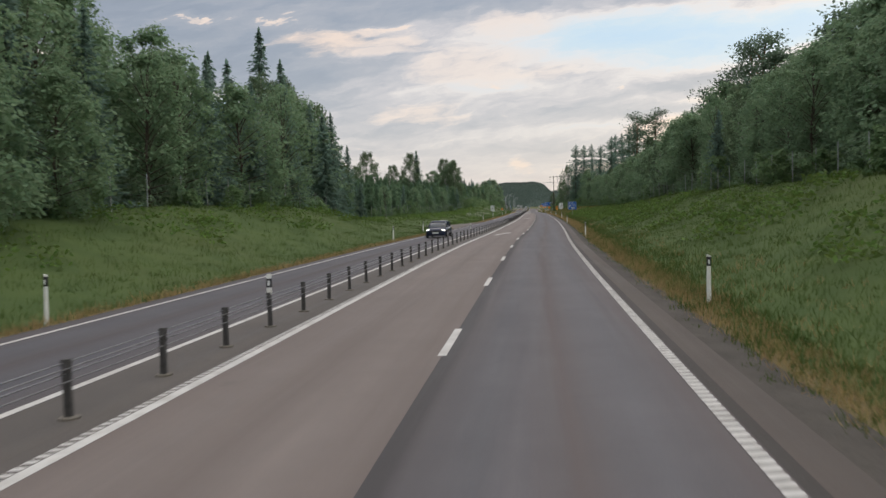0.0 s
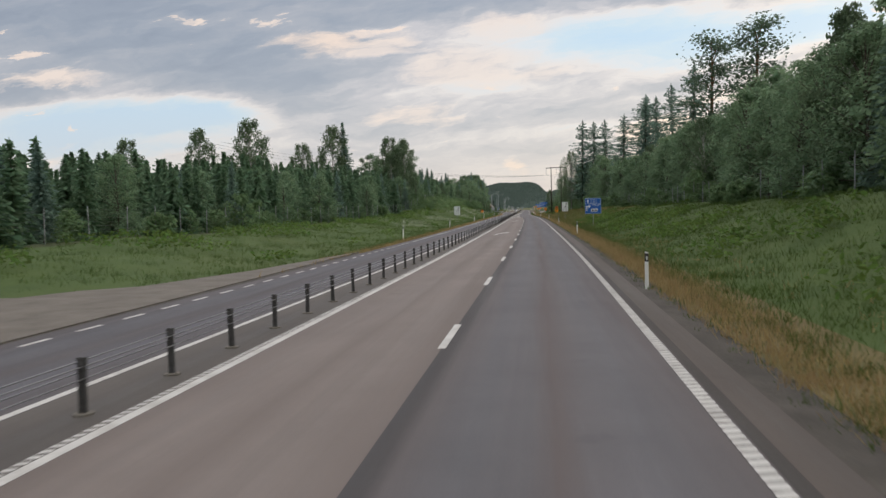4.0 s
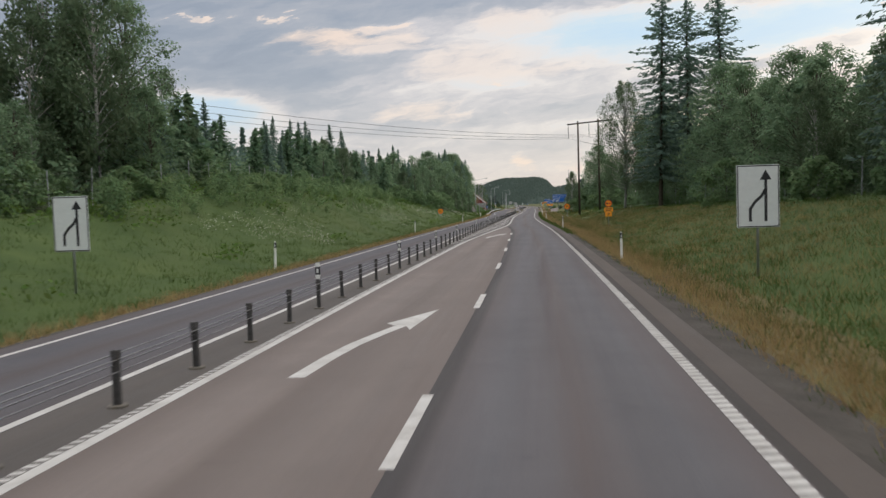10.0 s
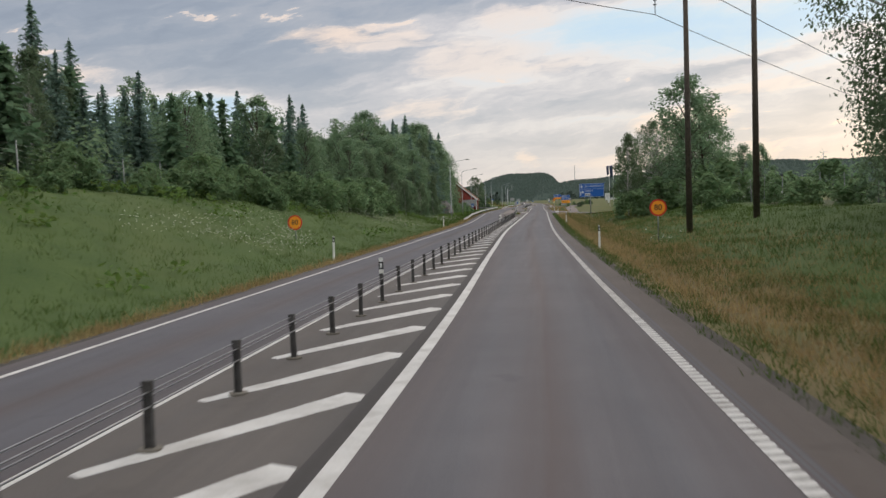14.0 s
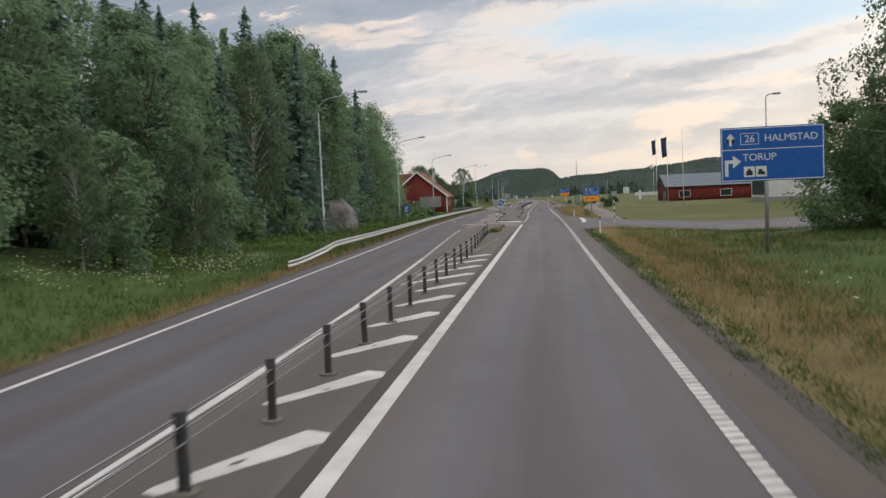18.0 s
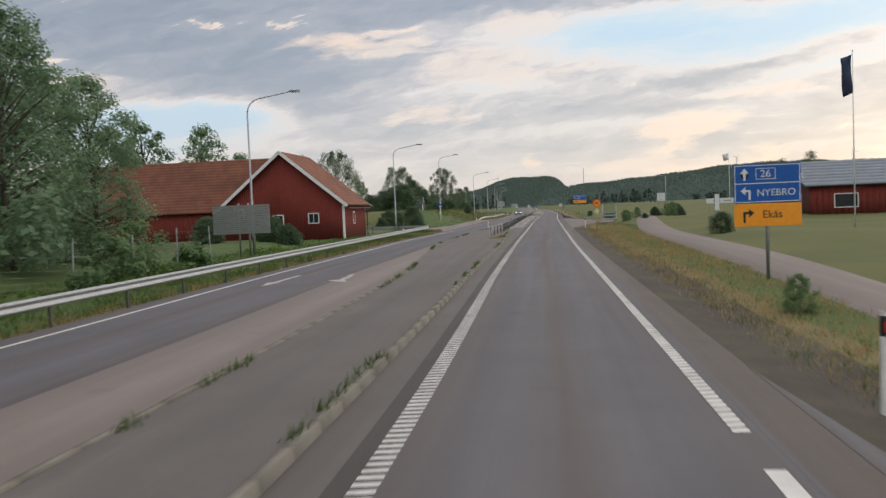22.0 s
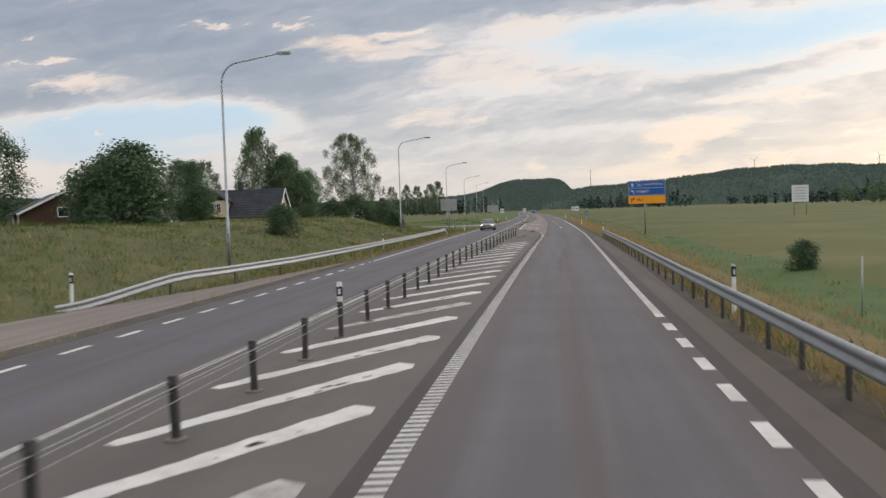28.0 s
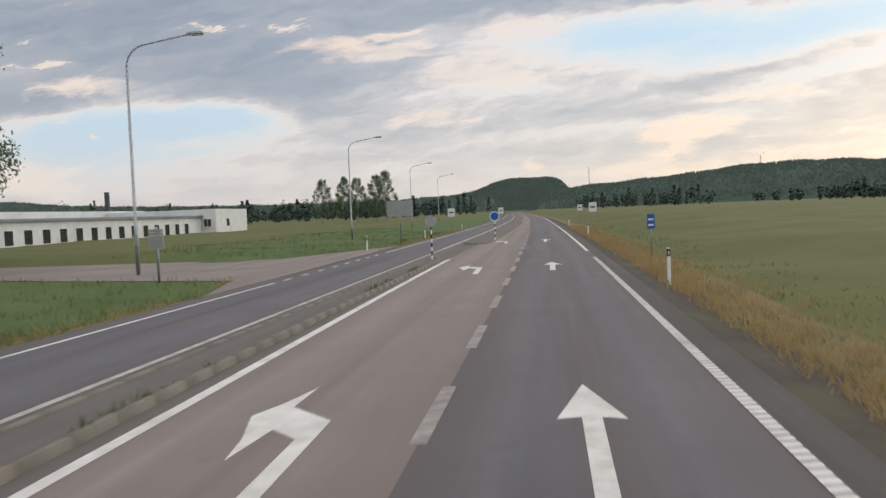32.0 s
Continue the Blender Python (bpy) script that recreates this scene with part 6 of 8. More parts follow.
part("foundation", bm_mesh("foundation", bm, M_FOUND), barn)
eo = 0.55
sl = (rz_ - ez) / (rx - bx0)
for sx, xe in ((1, bx1 + eo), (-1, bx0 - eo)):
    zE = rz_ - abs(xe - rx) * sl
    roof_plane(barn, (xe, by0 - 0.5, zE + 0.1), (xe, by1 + 0.4, zE + 0.1), (rx, by1 + 0.4, rz_ + 0.1), (rx, by0 - 0.5, rz_ + 0.1), M_TILE, 18)
    bar(barn, "bargeboard", (xe, by0 - 0.53, zE - 0.02), (rx, by0 - 0.53, rz_ - 0.02), 0.06, 0.3, M_TRIM)
bar(barn, "corner_trim", (bx1 + 0.02, by0 - 0.05, 0.05), (bx1 + 0.02, by0 - 0.05, ez - 0.1), 0.2, 0.16, M_TRIM)
bar(barn, "downpipe", (bx1 + 0.3, by1 - 0.2, 0.2), (bx1 + 0.3, by1 - 0.2, ez - 0.1), 0.09, 0.09, M_BLACK)
bar(barn, "gutter", (bx1 + eo + 0.06, by0 - 0.4, ez - 0.42), (bx1 + eo + 0.06, by1 + 0.3, ez - 0.42), 0.12, 0.1, M_BLACK)
for x, z, w in ((-31.0, 2.9, 0.95), (-27.0, 2.15, 1.1), (-23.4, 2.2, 1.1)):
    window(barn, (x, by0 - 0.03, z), (1, 0), w, 1.05, M_TRIM)
window(barn, (bx1 + 0.04, 582.4, 2.1), (0, 1), 0.9, 1.25, M_TRIM)
wing_y0, wing_y1, wing_x0 = 579.8, 587.3, -54.0
wall_boards(barn, (wing_x0, wing_y0), (bx0, wing_y0), 0.0, 3.3, M_RED_WOOD)
wall_boards(barn, (wing_x0, wing_y1), (wing_x0, wing_y0), 0.2, 0, M_RED_WOOD, lambda u: 3.3 + 5.4 * (1 - abs(u - 0.5) * 2))
roof_plane(barn, (wing_x0, wing_y0 - 0.5, 3.2), (rx - 1, wing_y0 - 0.5, 3.2), (rx - 1, 583.6, 8.7), (wing_x0, 583.6, 8.7), M_TILE, 18)
roof_plane(barn, (wing_x0, wing_y1 + 0.5, 3.2), (bx0, wing_y1 + 0.5, 3.2), (bx0, 583.6, 8.7), (wing_x0, 583.6, 8.7), M_TILE)

# long red workshop with a grey sheet roof
shop = thing("red_workshop", "long red boarded workshop with a grey sheet roof", "workshop", (0, 0, 0))
sx0, sx1, sy0, sy1, sz = 26.7, 64.0, 590.0, 604.6, 3.55
bm = bmesh.new()
box(bm, sx0, sy0, -0.9, sx1, sy1, 0.1)
part("foundation", bm_mesh("foundation", bm, M_FOUND), shop)
wall_boards(shop, (sx0, sy0), (sx1, sy0), 0.1, sz, M_RED_WOOD)
M_DKRED = material("dark_red_boards", (0.09, 0.03, 0.025), (0.16, 0.055, 0.045), 6.0, 0.9, 0, 0.3, 5)
wall_boards(shop, (sx0, sy1), (sx0, sy0), 0.1, 0, M_DKRED, lambda u: sz + 2.5 * (1 - abs(u - 0.5) * 2))
roof_plane(shop, (sx0 - 0.6, sy0 - 0.6, sz - 0.15), (sx1, sy0 - 0.6, sz - 0.15), (sx1, 597.3, 6.2), (sx0 - 0.6, 597.3, 6.2), M_ROOFGREY, 8)
roof_plane(shop, (sx0 - 0.6, sy1 + 0.6, sz - 0.15), (sx1, sy1 + 0.6, sz - 0.15), (sx1, 597.3, 6.2), (sx0 - 0.6, 597.3, 6.2), M_ROOFGREY)
bar(shop, "bargeboard", (sx0 - 0.65, sy0 - 0.6, sz - 0.25), (sx0 - 0.65, 597.3, 6.1), 0.05, 0.25, M_DARKROOF)
for x in (30.3, 39.0, 48.5, 57.5):
    window(shop, (x, sy0 - 0.04, 1.75), (1, 0), 2.4, 1.5, M_TRIM, False)
window(shop, (sx0 - 0.04, 593.0, 1.4), (0, -1), 0.9, 2.3, M_TRIM)
window(shop, (sx0 - 0.04, 595.3, 1.4), (0, -1), 1.1, 2.3, M_TRIM)
bm = bmesh.new()
box(bm, sx0 - 0.12, 591.8, 3.6, sx0 - 0.05, 594.4, 4.9, 0.02)
plate = part("name_plate", bm_mesh("name_plate", bm, M_SIGNW), shop)
bm = bmesh.new()
box(bm, sx0 - 0.14, 592.2, 4.1, sx0 - 0.125, 594.0, 4.4)
part("text_bar", bm_mesh("text_bar", bm, M_ALU), plate)

# white hall
hall = thing("white_hall", "white flat-roofed hall with a dark roof edge", "industrial hall", (0, 0, 0))
bm = bmesh.new()
box(bm, 35, 543, -0.9, 64.3, 553, 0.9)
part("plinth", bm_mesh("plinth", bm, M_FOUND), hall)
for k in range(12):
    for q, (u0, u1) in enumerate(((0.9, 6.4),)):
        bm = bmesh.new()
        box(bm, 35 + 2.44 * k + 0.01, 543, u0, 35 + 2.44 * (k + 1) - 0.01, 543.2, u1)
        part("wall_panel", bm_mesh("wall_panel", bm, M_WHITEWALL), hall)
        if k > 3:
            continue
        bm = bmesh.new()
        box(bm, 35, 543.21 + 2.44 * k, u0, 35.2, 543.21 + 2.44 * (k + 1) - 0.02, u1)
        part("wall_panel", bm_mesh("wall_panel", bm, M_WHITEWALL), hall)
bm = bmesh.new()
box(bm, 34.85, 542.85, 6.4, 64.4, 553.1, 6.95, 0.03)
part("roof_edge", bm_mesh("roof_edge", bm, M_DARKROOF), hall)
bm = bmesh.new()
box(bm, 36.4, 542.9, 3.9, 40.6, 542.985, 5.1, 0.02)
plate = part("name_plate", bm_mesh("name_plate", bm, M_BLUE), hall)
for x0, x1 in ((37.6, 38.6), (38.8, 39.4), (39.6, 40.2)):
    bm = bmesh.new()
    box(bm, x0, 542.86, 4.3, x1, 542.89, 4.6)
    part("text_bar", bm_mesh("text_bar", bm, M_SIGNW), plate)
bm = bmesh.new()
box(bm, 34.9, 544.2, 1.3, 34.98, 552.2, 3.6)
part("large_window", bm_mesh("large_window", bm, M_PANE), hall)

# yellow house on the mound
house = thing("yellow_house", "cream wooden house with a dark tiled roof and dormer", "house", (-47.6, 762, 0.9))
house.scale = (0.8, 0.8, 1.03)
wall_boards(house, (-9.5, -3.6), (8.0, -3.6), 0, 2.2, M_CREAM, board=0.4)
wall_boards(house, (8.0, -3.6), (8.0, 3.6), 0, 0, M_CREAM, lambda u: 2.0 + 3.5 * (1 - abs(u - 0.5) * 2), board=0.4)
wall_boards(house, (-9.5, 3.6), (-9.5, -3.6), 0, 0, M_CREAM, lambda u: 2.0 + 3.5 * (1 - abs(u - 0.5) * 2), board=0.4)
roof_plane(house, (-10, -4.2, 1.7), (8.5, -4.2, 1.7), (8.5, 0, 5.9), (-10, 0, 5.9), M_DARKROOF, 12)
roof_plane(house, (-10, 4.2, 1.7), (8.5, 4.2, 1.7), (8.5, 0, 5.9), (-10, 0, 5.9), M_DARKROOF)
bar(house, "bargeboard", (8.55, -4.2, 1.65), (8.55, 0, 5.85), 0.06, 0.25, M_TRIM)
bar(house, "bargeboard", (8.55, 4.2, 1.65), (8.55, 0, 5.85), 0.06, 0.25, M_TRIM)
bm = bmesh.new()
box(bm, -5.3, -4.6, 1.9, -1.6, -1.5, 4.3)
part("dormer", bm_mesh("dormer", bm, M_CREAM), house)
roof_plane(house, (-5.9, -5.0, 4.1), (-5.9, -0.5, 4.1), (-3.45, -0.5, 5.7), (-3.45, -5.0, 5.7), M_DARKROOF)
roof_plane(house, (-1.0, -5.0, 4.1), (-1.0, -0.5, 4.1), (-3.45, -0.5, 5.7), (-3.45, -5.0, 5.7), M_DARKROOF)
for x in (-4.1, -2.8):
    window(house, (x, -4.62, 3.2), (1, 0), 0.9, 1.5, M_TRIM)
window(house, (8.06, 0, 2.6), (0, 1), 1.2, 1.2, M_TRIM)
bm = bmesh.new()
box(bm, -0.6, -0.4, 5.2, 0.3, 0.4, 7.0, 0.03)
part("chimney", bm_mesh("chimney", bm, M_DARKROOF), house)

# white factory along the works road
works = thing("white_factory", "long low white factory with a row of windows", "factory", (0, 0, 0))
bm = bmesh.new()
box(bm, -84, 812, -1.6, -65.0, 889, 3.5)
part("wall", bm_mesh("wall", bm, M_WHITEWALL), works)
bm = bmesh.new()
box(bm, -84.4, 811.6, 3.5, -64.6, 889.2, 3.85)
part("roof", bm_mesh("roof", bm, M_ROOFGREY), works)
bm = bmesh.new()
box(bm, -84, 889.3, -1.6, -62.2, 905, 5.0)
part("end_block", bm_mesh("end_block", bm, M_WHITEWALL), works)
bm = bmesh.new()
box(bm, -104, 830, -1, -84.6, 905, 5.4)
part("rear_hall", bm_mesh("rear_hall", bm, M_WHITEWALL), works)
for k in range(19):
    window(works, (-64.95, 816.2 + 3.7 * k, 1.5), (0, 1), 1.8, 2.0, M_TRIM)
window(works, (-63.8, 889.25, 2.4), (1, 0), 1.6, 1.6, M_TRIM)
window(works, (-62.15, 895, 2.4), (0, 1), 1.6, 1.6, M_TRIM)
bm = bmesh.new()
tube(bm, [(-90, 900, 3), (-90, 900, 9.5)], 0.5, 10)
part("flue", bm_mesh("flue", bm, M_DARKROOF), works)
M_BROWNWOOD = material("dark_brown_boards", (0.05, 0.028, 0.02), (0.09, 0.052, 0.038), 6.0, 0.9, 0, 0.3, 5)
for x, y, w, d, h, mat, lab in ((-97, 756, 18, 8, 2.4, M_WHITEWALL, "long white house behind the hedge"), (-55.5, 727.5, 9, 8, 1.9, M_BROWNWOOD, "low brown house with a grey roof behind the mound")):
    c = thing("small_house", lab, "house", (x, y, float(ground_z(x, y)) - 0.3), -48 if w < 10 else -12)
    bm = bmesh.new()
    box(bm, -w / 2, -d / 2, 0, w / 2, d / 2, h)
    part("wall", bm_mesh("wall", bm, mat), c)
    for s in (-1, 1):
        roof_plane(c, (-w / 2 - 0.4, s * (d / 2 + 0.5), h - 0.3), (w / 2 + 0.4, s * (d / 2 + 0.5), h - 0.3), (w / 2 + 0.4, 0, h + 2.0), (-w / 2 - 0.4, 0, h + 2.0), M_DARKROOF)
    bm = bmesh.new()
    g = [bm.verts.new(p) for p in ((w / 2, -d / 2, h), (w / 2, d / 2, h), (w / 2, 0, h + 1.9))]
    bm.faces.new(g)
    g = [bm.verts.new(p) for p in ((-w / 2, -d / 2, h), (-w / 2, 0, h + 1.9), (-w / 2, d / 2, h))]
    bm.faces.new(g)
    part("gable", bm_mesh("gable", bm, mat), c)
    for s in (-1, 1):
        bar(c, "bargeboard", (w / 2 + 0.42, s * (d / 2 + 0.5), h - 0.36), (w / 2 + 0.42, 0, h + 1.94), 0.06, 0.24, M_TRIM)
    window(c, (w / 2 + 0.03, 0, h * 0.9), (0, 1), 1.2, 1.1, M_TRIM)
    if w > 10:
        bm = bmesh.new()
        box(bm, -w * 0.32, -d / 2 - 2.2, 0, -w * 0.08, -d / 2 - 0.05, h)
        part("porch_wall", bm_mesh("porch_wall", bm, mat), c)
        for s in (-1, 1):
            roof_plane(c, (-w * 0.2 + s * w * 0.15, -d / 2 - 2.5, h - 0.1), (-w * 0.2 + s * w * 0.15, -1.0, h - 0.1), (-w * 0.2, -1.0, h + 1.7), (-w * 0.2, -d / 2 - 2.5, h + 1.7), M_DARKROOF, name="porch_roof")
            bar(c, "bargeboard", (-w * 0.2 + s * w * 0.15, -d / 2 - 2.53, h - 0.2), (-w * 0.2, -d / 2 - 2.53, h + 1.6), 0.06, 0.26, M_TRIM)
        bm = bmesh.new()
        bm.faces.new([bm.verts.new(p) for p in ((-w * 0.33, -d / 2 - 2.2, h), (-w * 0.07, -d / 2 - 2.2, h), (-w * 0.2, -d / 2 - 2.2, h + 1.5))])
        part("porch_gable", bm_mesh("porch_gable", bm, mat), c)
    for k in (-1, 1):
        window(c, (k * w / 4, -d / 2 - 0.03, h * 0.55), (1, 0), 1.1, 1.2, M_TRIM)


slab("pavement", [(5.55, 605), (6.6, 612), (7.0, 620), (6.7, 630), (8.3, 628.6), (9.9, 628.9), (9.9, 627.1), (9.2, 622), (8.6, 615), (7.9, 609.5), (7.2, 606)], M_BAY, "light asphalt waiting area behind the bus bay kerb", 0.045, "pavement")
# ---- flags, bus shelter, banner ----
def flagpole(x, y, h, label, flag=None):
    e = thing("flagpole", label, "flagpole", (x, y, float(ground_z(x, y)) - 0.1), group="flagpoles")
    bm = bmesh.new()
    tube(bm, [(0, 0, 0), (0, 0, h)], [0.06, 0.03], 10)
    bmesh.ops.create_uvsphere(bm, u_segments=8, v_segments=6, radius=0.07, matrix=Matrix.Translation((0, 0, h)))
    part("pole", bm_mesh("pole", bm, M_TRIM, True), e)
    if flag:
        w, hh, mat = flag
        n = 10
        v, f = [], []
        for i in range(n + 1):
            for j in (0, 1, 2, 3):
                s = j / 3
                v.append((-0.06 - w * s * (1 - 0.25 * i / n), 0.14 * math.sin(s * 4 + i * 0.5), h - 0.25 - hh * i / n - 0.25 * s))
        for i in range(n):
            for j in range(3):
                f.append([4 * i + j, 4 * i + j + 1, 4 * i + j + 5, 4 * i + j + 4])
        fl = part("flag", mesh_np("flag", v, f, mat, smooth=True), e, "hanging cloth flag")
        sol = fl.modifiers.new("thick", "SOLIDIFY")
        sol.thickness = 0.01


M_NAVY = material("navy_cloth", (0.02, 0.03, 0.06), (0.05, 0.065, 0.11), 2.0, 0.9, 0, 0.1, 5)
M_CLOTH = material("white_cloth", (0.5, 0.5, 0.5), (0.7, 0.7, 0.7), 2.0, 0.9, 0, 0.1, 5)
flagpole(20.2, 559.6, 12.0, "white flagpole with a hanging navy flag", (0.75, 2.6, M_NAVY))
flagpole(20.2, 547, 11.5, "tall white flagpole with a navy flag", (0.95, 3.2, M_NAVY))
flagpole(20.65, 535, 11.8, "bare white flagpole on the lawn")
flagpole(32.4, 653, 10.8, "white flagpole with a small pale flag", (1.1, 1.2, M_CLOTH))
ban = thing("banner_board", "long white banner board beside the yard", "banner", (31, 636, float(ground_z(31, 636))))
posts(ban, (-5.5, 0, 5.5), -0.3, 2.3, 0.05)
panel(ban, "banner_plate", -6, 1.5, 6, 2.3, M_SIGNW)
for k in range(6):
    panel(ban, "text_bar", -5 + 1.7 * k, 1.75, -5 + 1.7 * k + 1.2, 2.0, M_ALU, -0.035, 0.001, 0.004)
for x, y, mat, lab in ((25.5, 632, M_SIGNW, "white feather banner beside the yard"), (30.5, 624, M_RED, "red feather banner beside the yard")):
    fb = thing("feather_banner", lab, "banner", (x, y, float(ground_z(x, y))))
    bm = bmesh.new()
    tube(bm, [(0, 0, 0), (0, 0, 2.6), (0.15, 0, 3.1)], 0.02, 6)
    part("rod", bm_mesh("rod", bm, M_BLACK), fb)
    bm = bmesh.new()
    box(bm, 0.03, -0.01, 0.4, 0.7, 0.01, 2.9, 0.004)
    part("cloth", bm_mesh("cloth", bm, mat), fb)

shel = thing("bus_shelter", "small glass bus shelter with white frame and coloured panels", "bus shelter", (8.9, 628, 0.05))
for x in (-1.0, 1.0):
    for y in (-0.7, 0.7):
        bar(shel, "frame_post", (x, y, -0.1), (x, y, 2.42), 0.05, 0.05, M_WHITE)
for z in (0.08, 0.86, 2.36):
    bar(shel, "frame_rail", (-0.97, 0.7, z), (0.97, 0.7, z), 0.04, 0.04, M_WHITE)
    for x in (-1.0, 1.0):
        bar(shel, "frame_rail", (x, -0.67, z), (x, 0.67, z), 0.04, 0.04, M_WHITE)
bm = bmesh.new()
box(bm, -1.45, -0.95, 2.43, 1.2, 0.85, 2.49, 0.02)
part("roof", bm_mesh("roof", bm, M_ALU), shel)
M_CLEAR = bpy.data.materials.new("clear_glass")
M_CLEAR.use_nodes = True
pb = M_CLEAR.node_tree.nodes["Principled BSDF"]
pb.inputs["Transmission Weight"].default_value = 1.0
pb.inputs["Roughness"].default_value = 0.02
pb.inputs["Base Color"].default_value = (0.85, 0.92, 0.9, 1)
for a0 in ((-0.96, 0.69, 0.9, 0.96, 0.71, 2.33), (-1.01, -0.65, 0.12, -0.99, 0.65, 2.33), (0.99, -0.65, 0.12, 1.01, 0.65, 2.33)):
    bm = bmesh.new()
    box(bm, *a0)
    part("glass_pane", bm_mesh("glass_pane", bm, M_CLEAR), shel)
M_PANELG = material("green_panel", (0.06, 0.22, 0.09), (0.11, 0.32, 0.14), 6.0, 0.5, 0, 0, 5)
for z0, z1, mat, lab in ((0.62, 0.83, M_BLUE, "blue panel strip"), (0.36, 0.615, M_WHITE, "white panel strip"), (0.11, 0.355, M_PANELG, "green panel strip")):
    bm = bmesh.new()
    box(bm, -0.96, 0.68, z0, 0.96, 0.72, z1, 0.004)
    part("lower_panel", bm_mesh("lower_panel", bm, mat), shel, lab)
bm = bmesh.new()
box(bm, -0.85, 0.3, 0.42, 0.85, 0.62, 0.47, 0.01)
bench = part("bench", bm_mesh("bench", bm, M_WOODG), shel)
for x in (-0.7, 0.7):
    bar(bench, "bench_leg", (x, 0.46, -0.05), (x, 0.46, 0.42), 0.05, 0.05, M_WHITE)

# big boulder by the guardrail
bm = bmesh.new()
bmesh.ops.create_icosphere(bm, subdivisions=5, radius=1.0)
facets = [(Vector(d).normalized(), r) for d, r in (((0.2, -1, 0.15), 0.72), ((0.9, -0.5, 0.25), 0.78), ((-0.7, -0.6, 0.5), 0.76), ((0.1, -0.3, 1), 0.80), ((0.8, 0.1, 0.7), 0.80), ((-0.5, 0.2, 1), 0.84), ((1, 0.5, 0), 0.82), ((0.45, -0.8, 0.75), 0.79))]
for v in bm.verts:
    p = v.co.copy()
    for d, r in facets:
        over = p.dot(d) - r
        if over > 0:
            p -= d * over
    q = noise.noise(p * 1.4 + Vector((3, 1, 7))) * 0.10 + noise.noise(p * 4.0) * 0.05 + noise.noise(p * 11.0) * 0.022
    v.co = p * (1.12 + q)
    v.co.x *= 1.8
    v.co.y *= 2.0
    v.co.z *= 1.85
M_ROCK = material("granite", (0.040, 0.040, 0.034), (0.30, 0.275, 0.255), 1.3, 0.9, 0, 1.0, 9, stain=(0.05, 0.052, 0.036), stain_scale=1.1)
rock = part("boulder", bm_mesh("boulder", bm, M_ROCK, True), loc=(-19.3, 482.5, 1.15))
tagged(rock, "large grey lichen-spotted boulder under the trees", "boulder")


# ---- cars ----
def loft(name, stations, mat, parent):
    """A smooth shell through closed rings of equal length."""
    bm = bmesh.new()
    rings = [[bm.verts.new(p) for p in ring] for ring in stations]
    n = len(rings[0])
    for a, b in zip(rings, rings[1:]):
        for k in range(n):
            bm.faces.new((a[k], a[(k + 1) % n], b[(k + 1) % n], b[k]))
    bm.faces.new(rings[0][::-1])
    bm.faces.new(rings[-1])
    bmesh.ops.recalc_face_normals(bm, faces=bm.faces[:])
    me = bm_mesh(name, bm, mat, True)
    return part(name, me, parent)


def ring(y, w, z0, z1, tuck=0.9, shoulder=0.8):
    """Cross-section of a car: half width w, sill z0, top z1, sides that turn in at the sill and round off at the top."""
    h = z1 - z0
    half = [(0.0, z1), (w * 0.5, z1 - 0.01 * h), (w * shoulder, z1 - 0.05 * h), (w * 0.94, z1 - 0.18 * h), (w, z1 - 0.42 * h), (w * 0.985, z1 - 0.72 * h), (w * tuck, z0)]
    return [(a, y, b) for a, b in half] + [(-a, y, b) for a, b in half[:0:-1]]


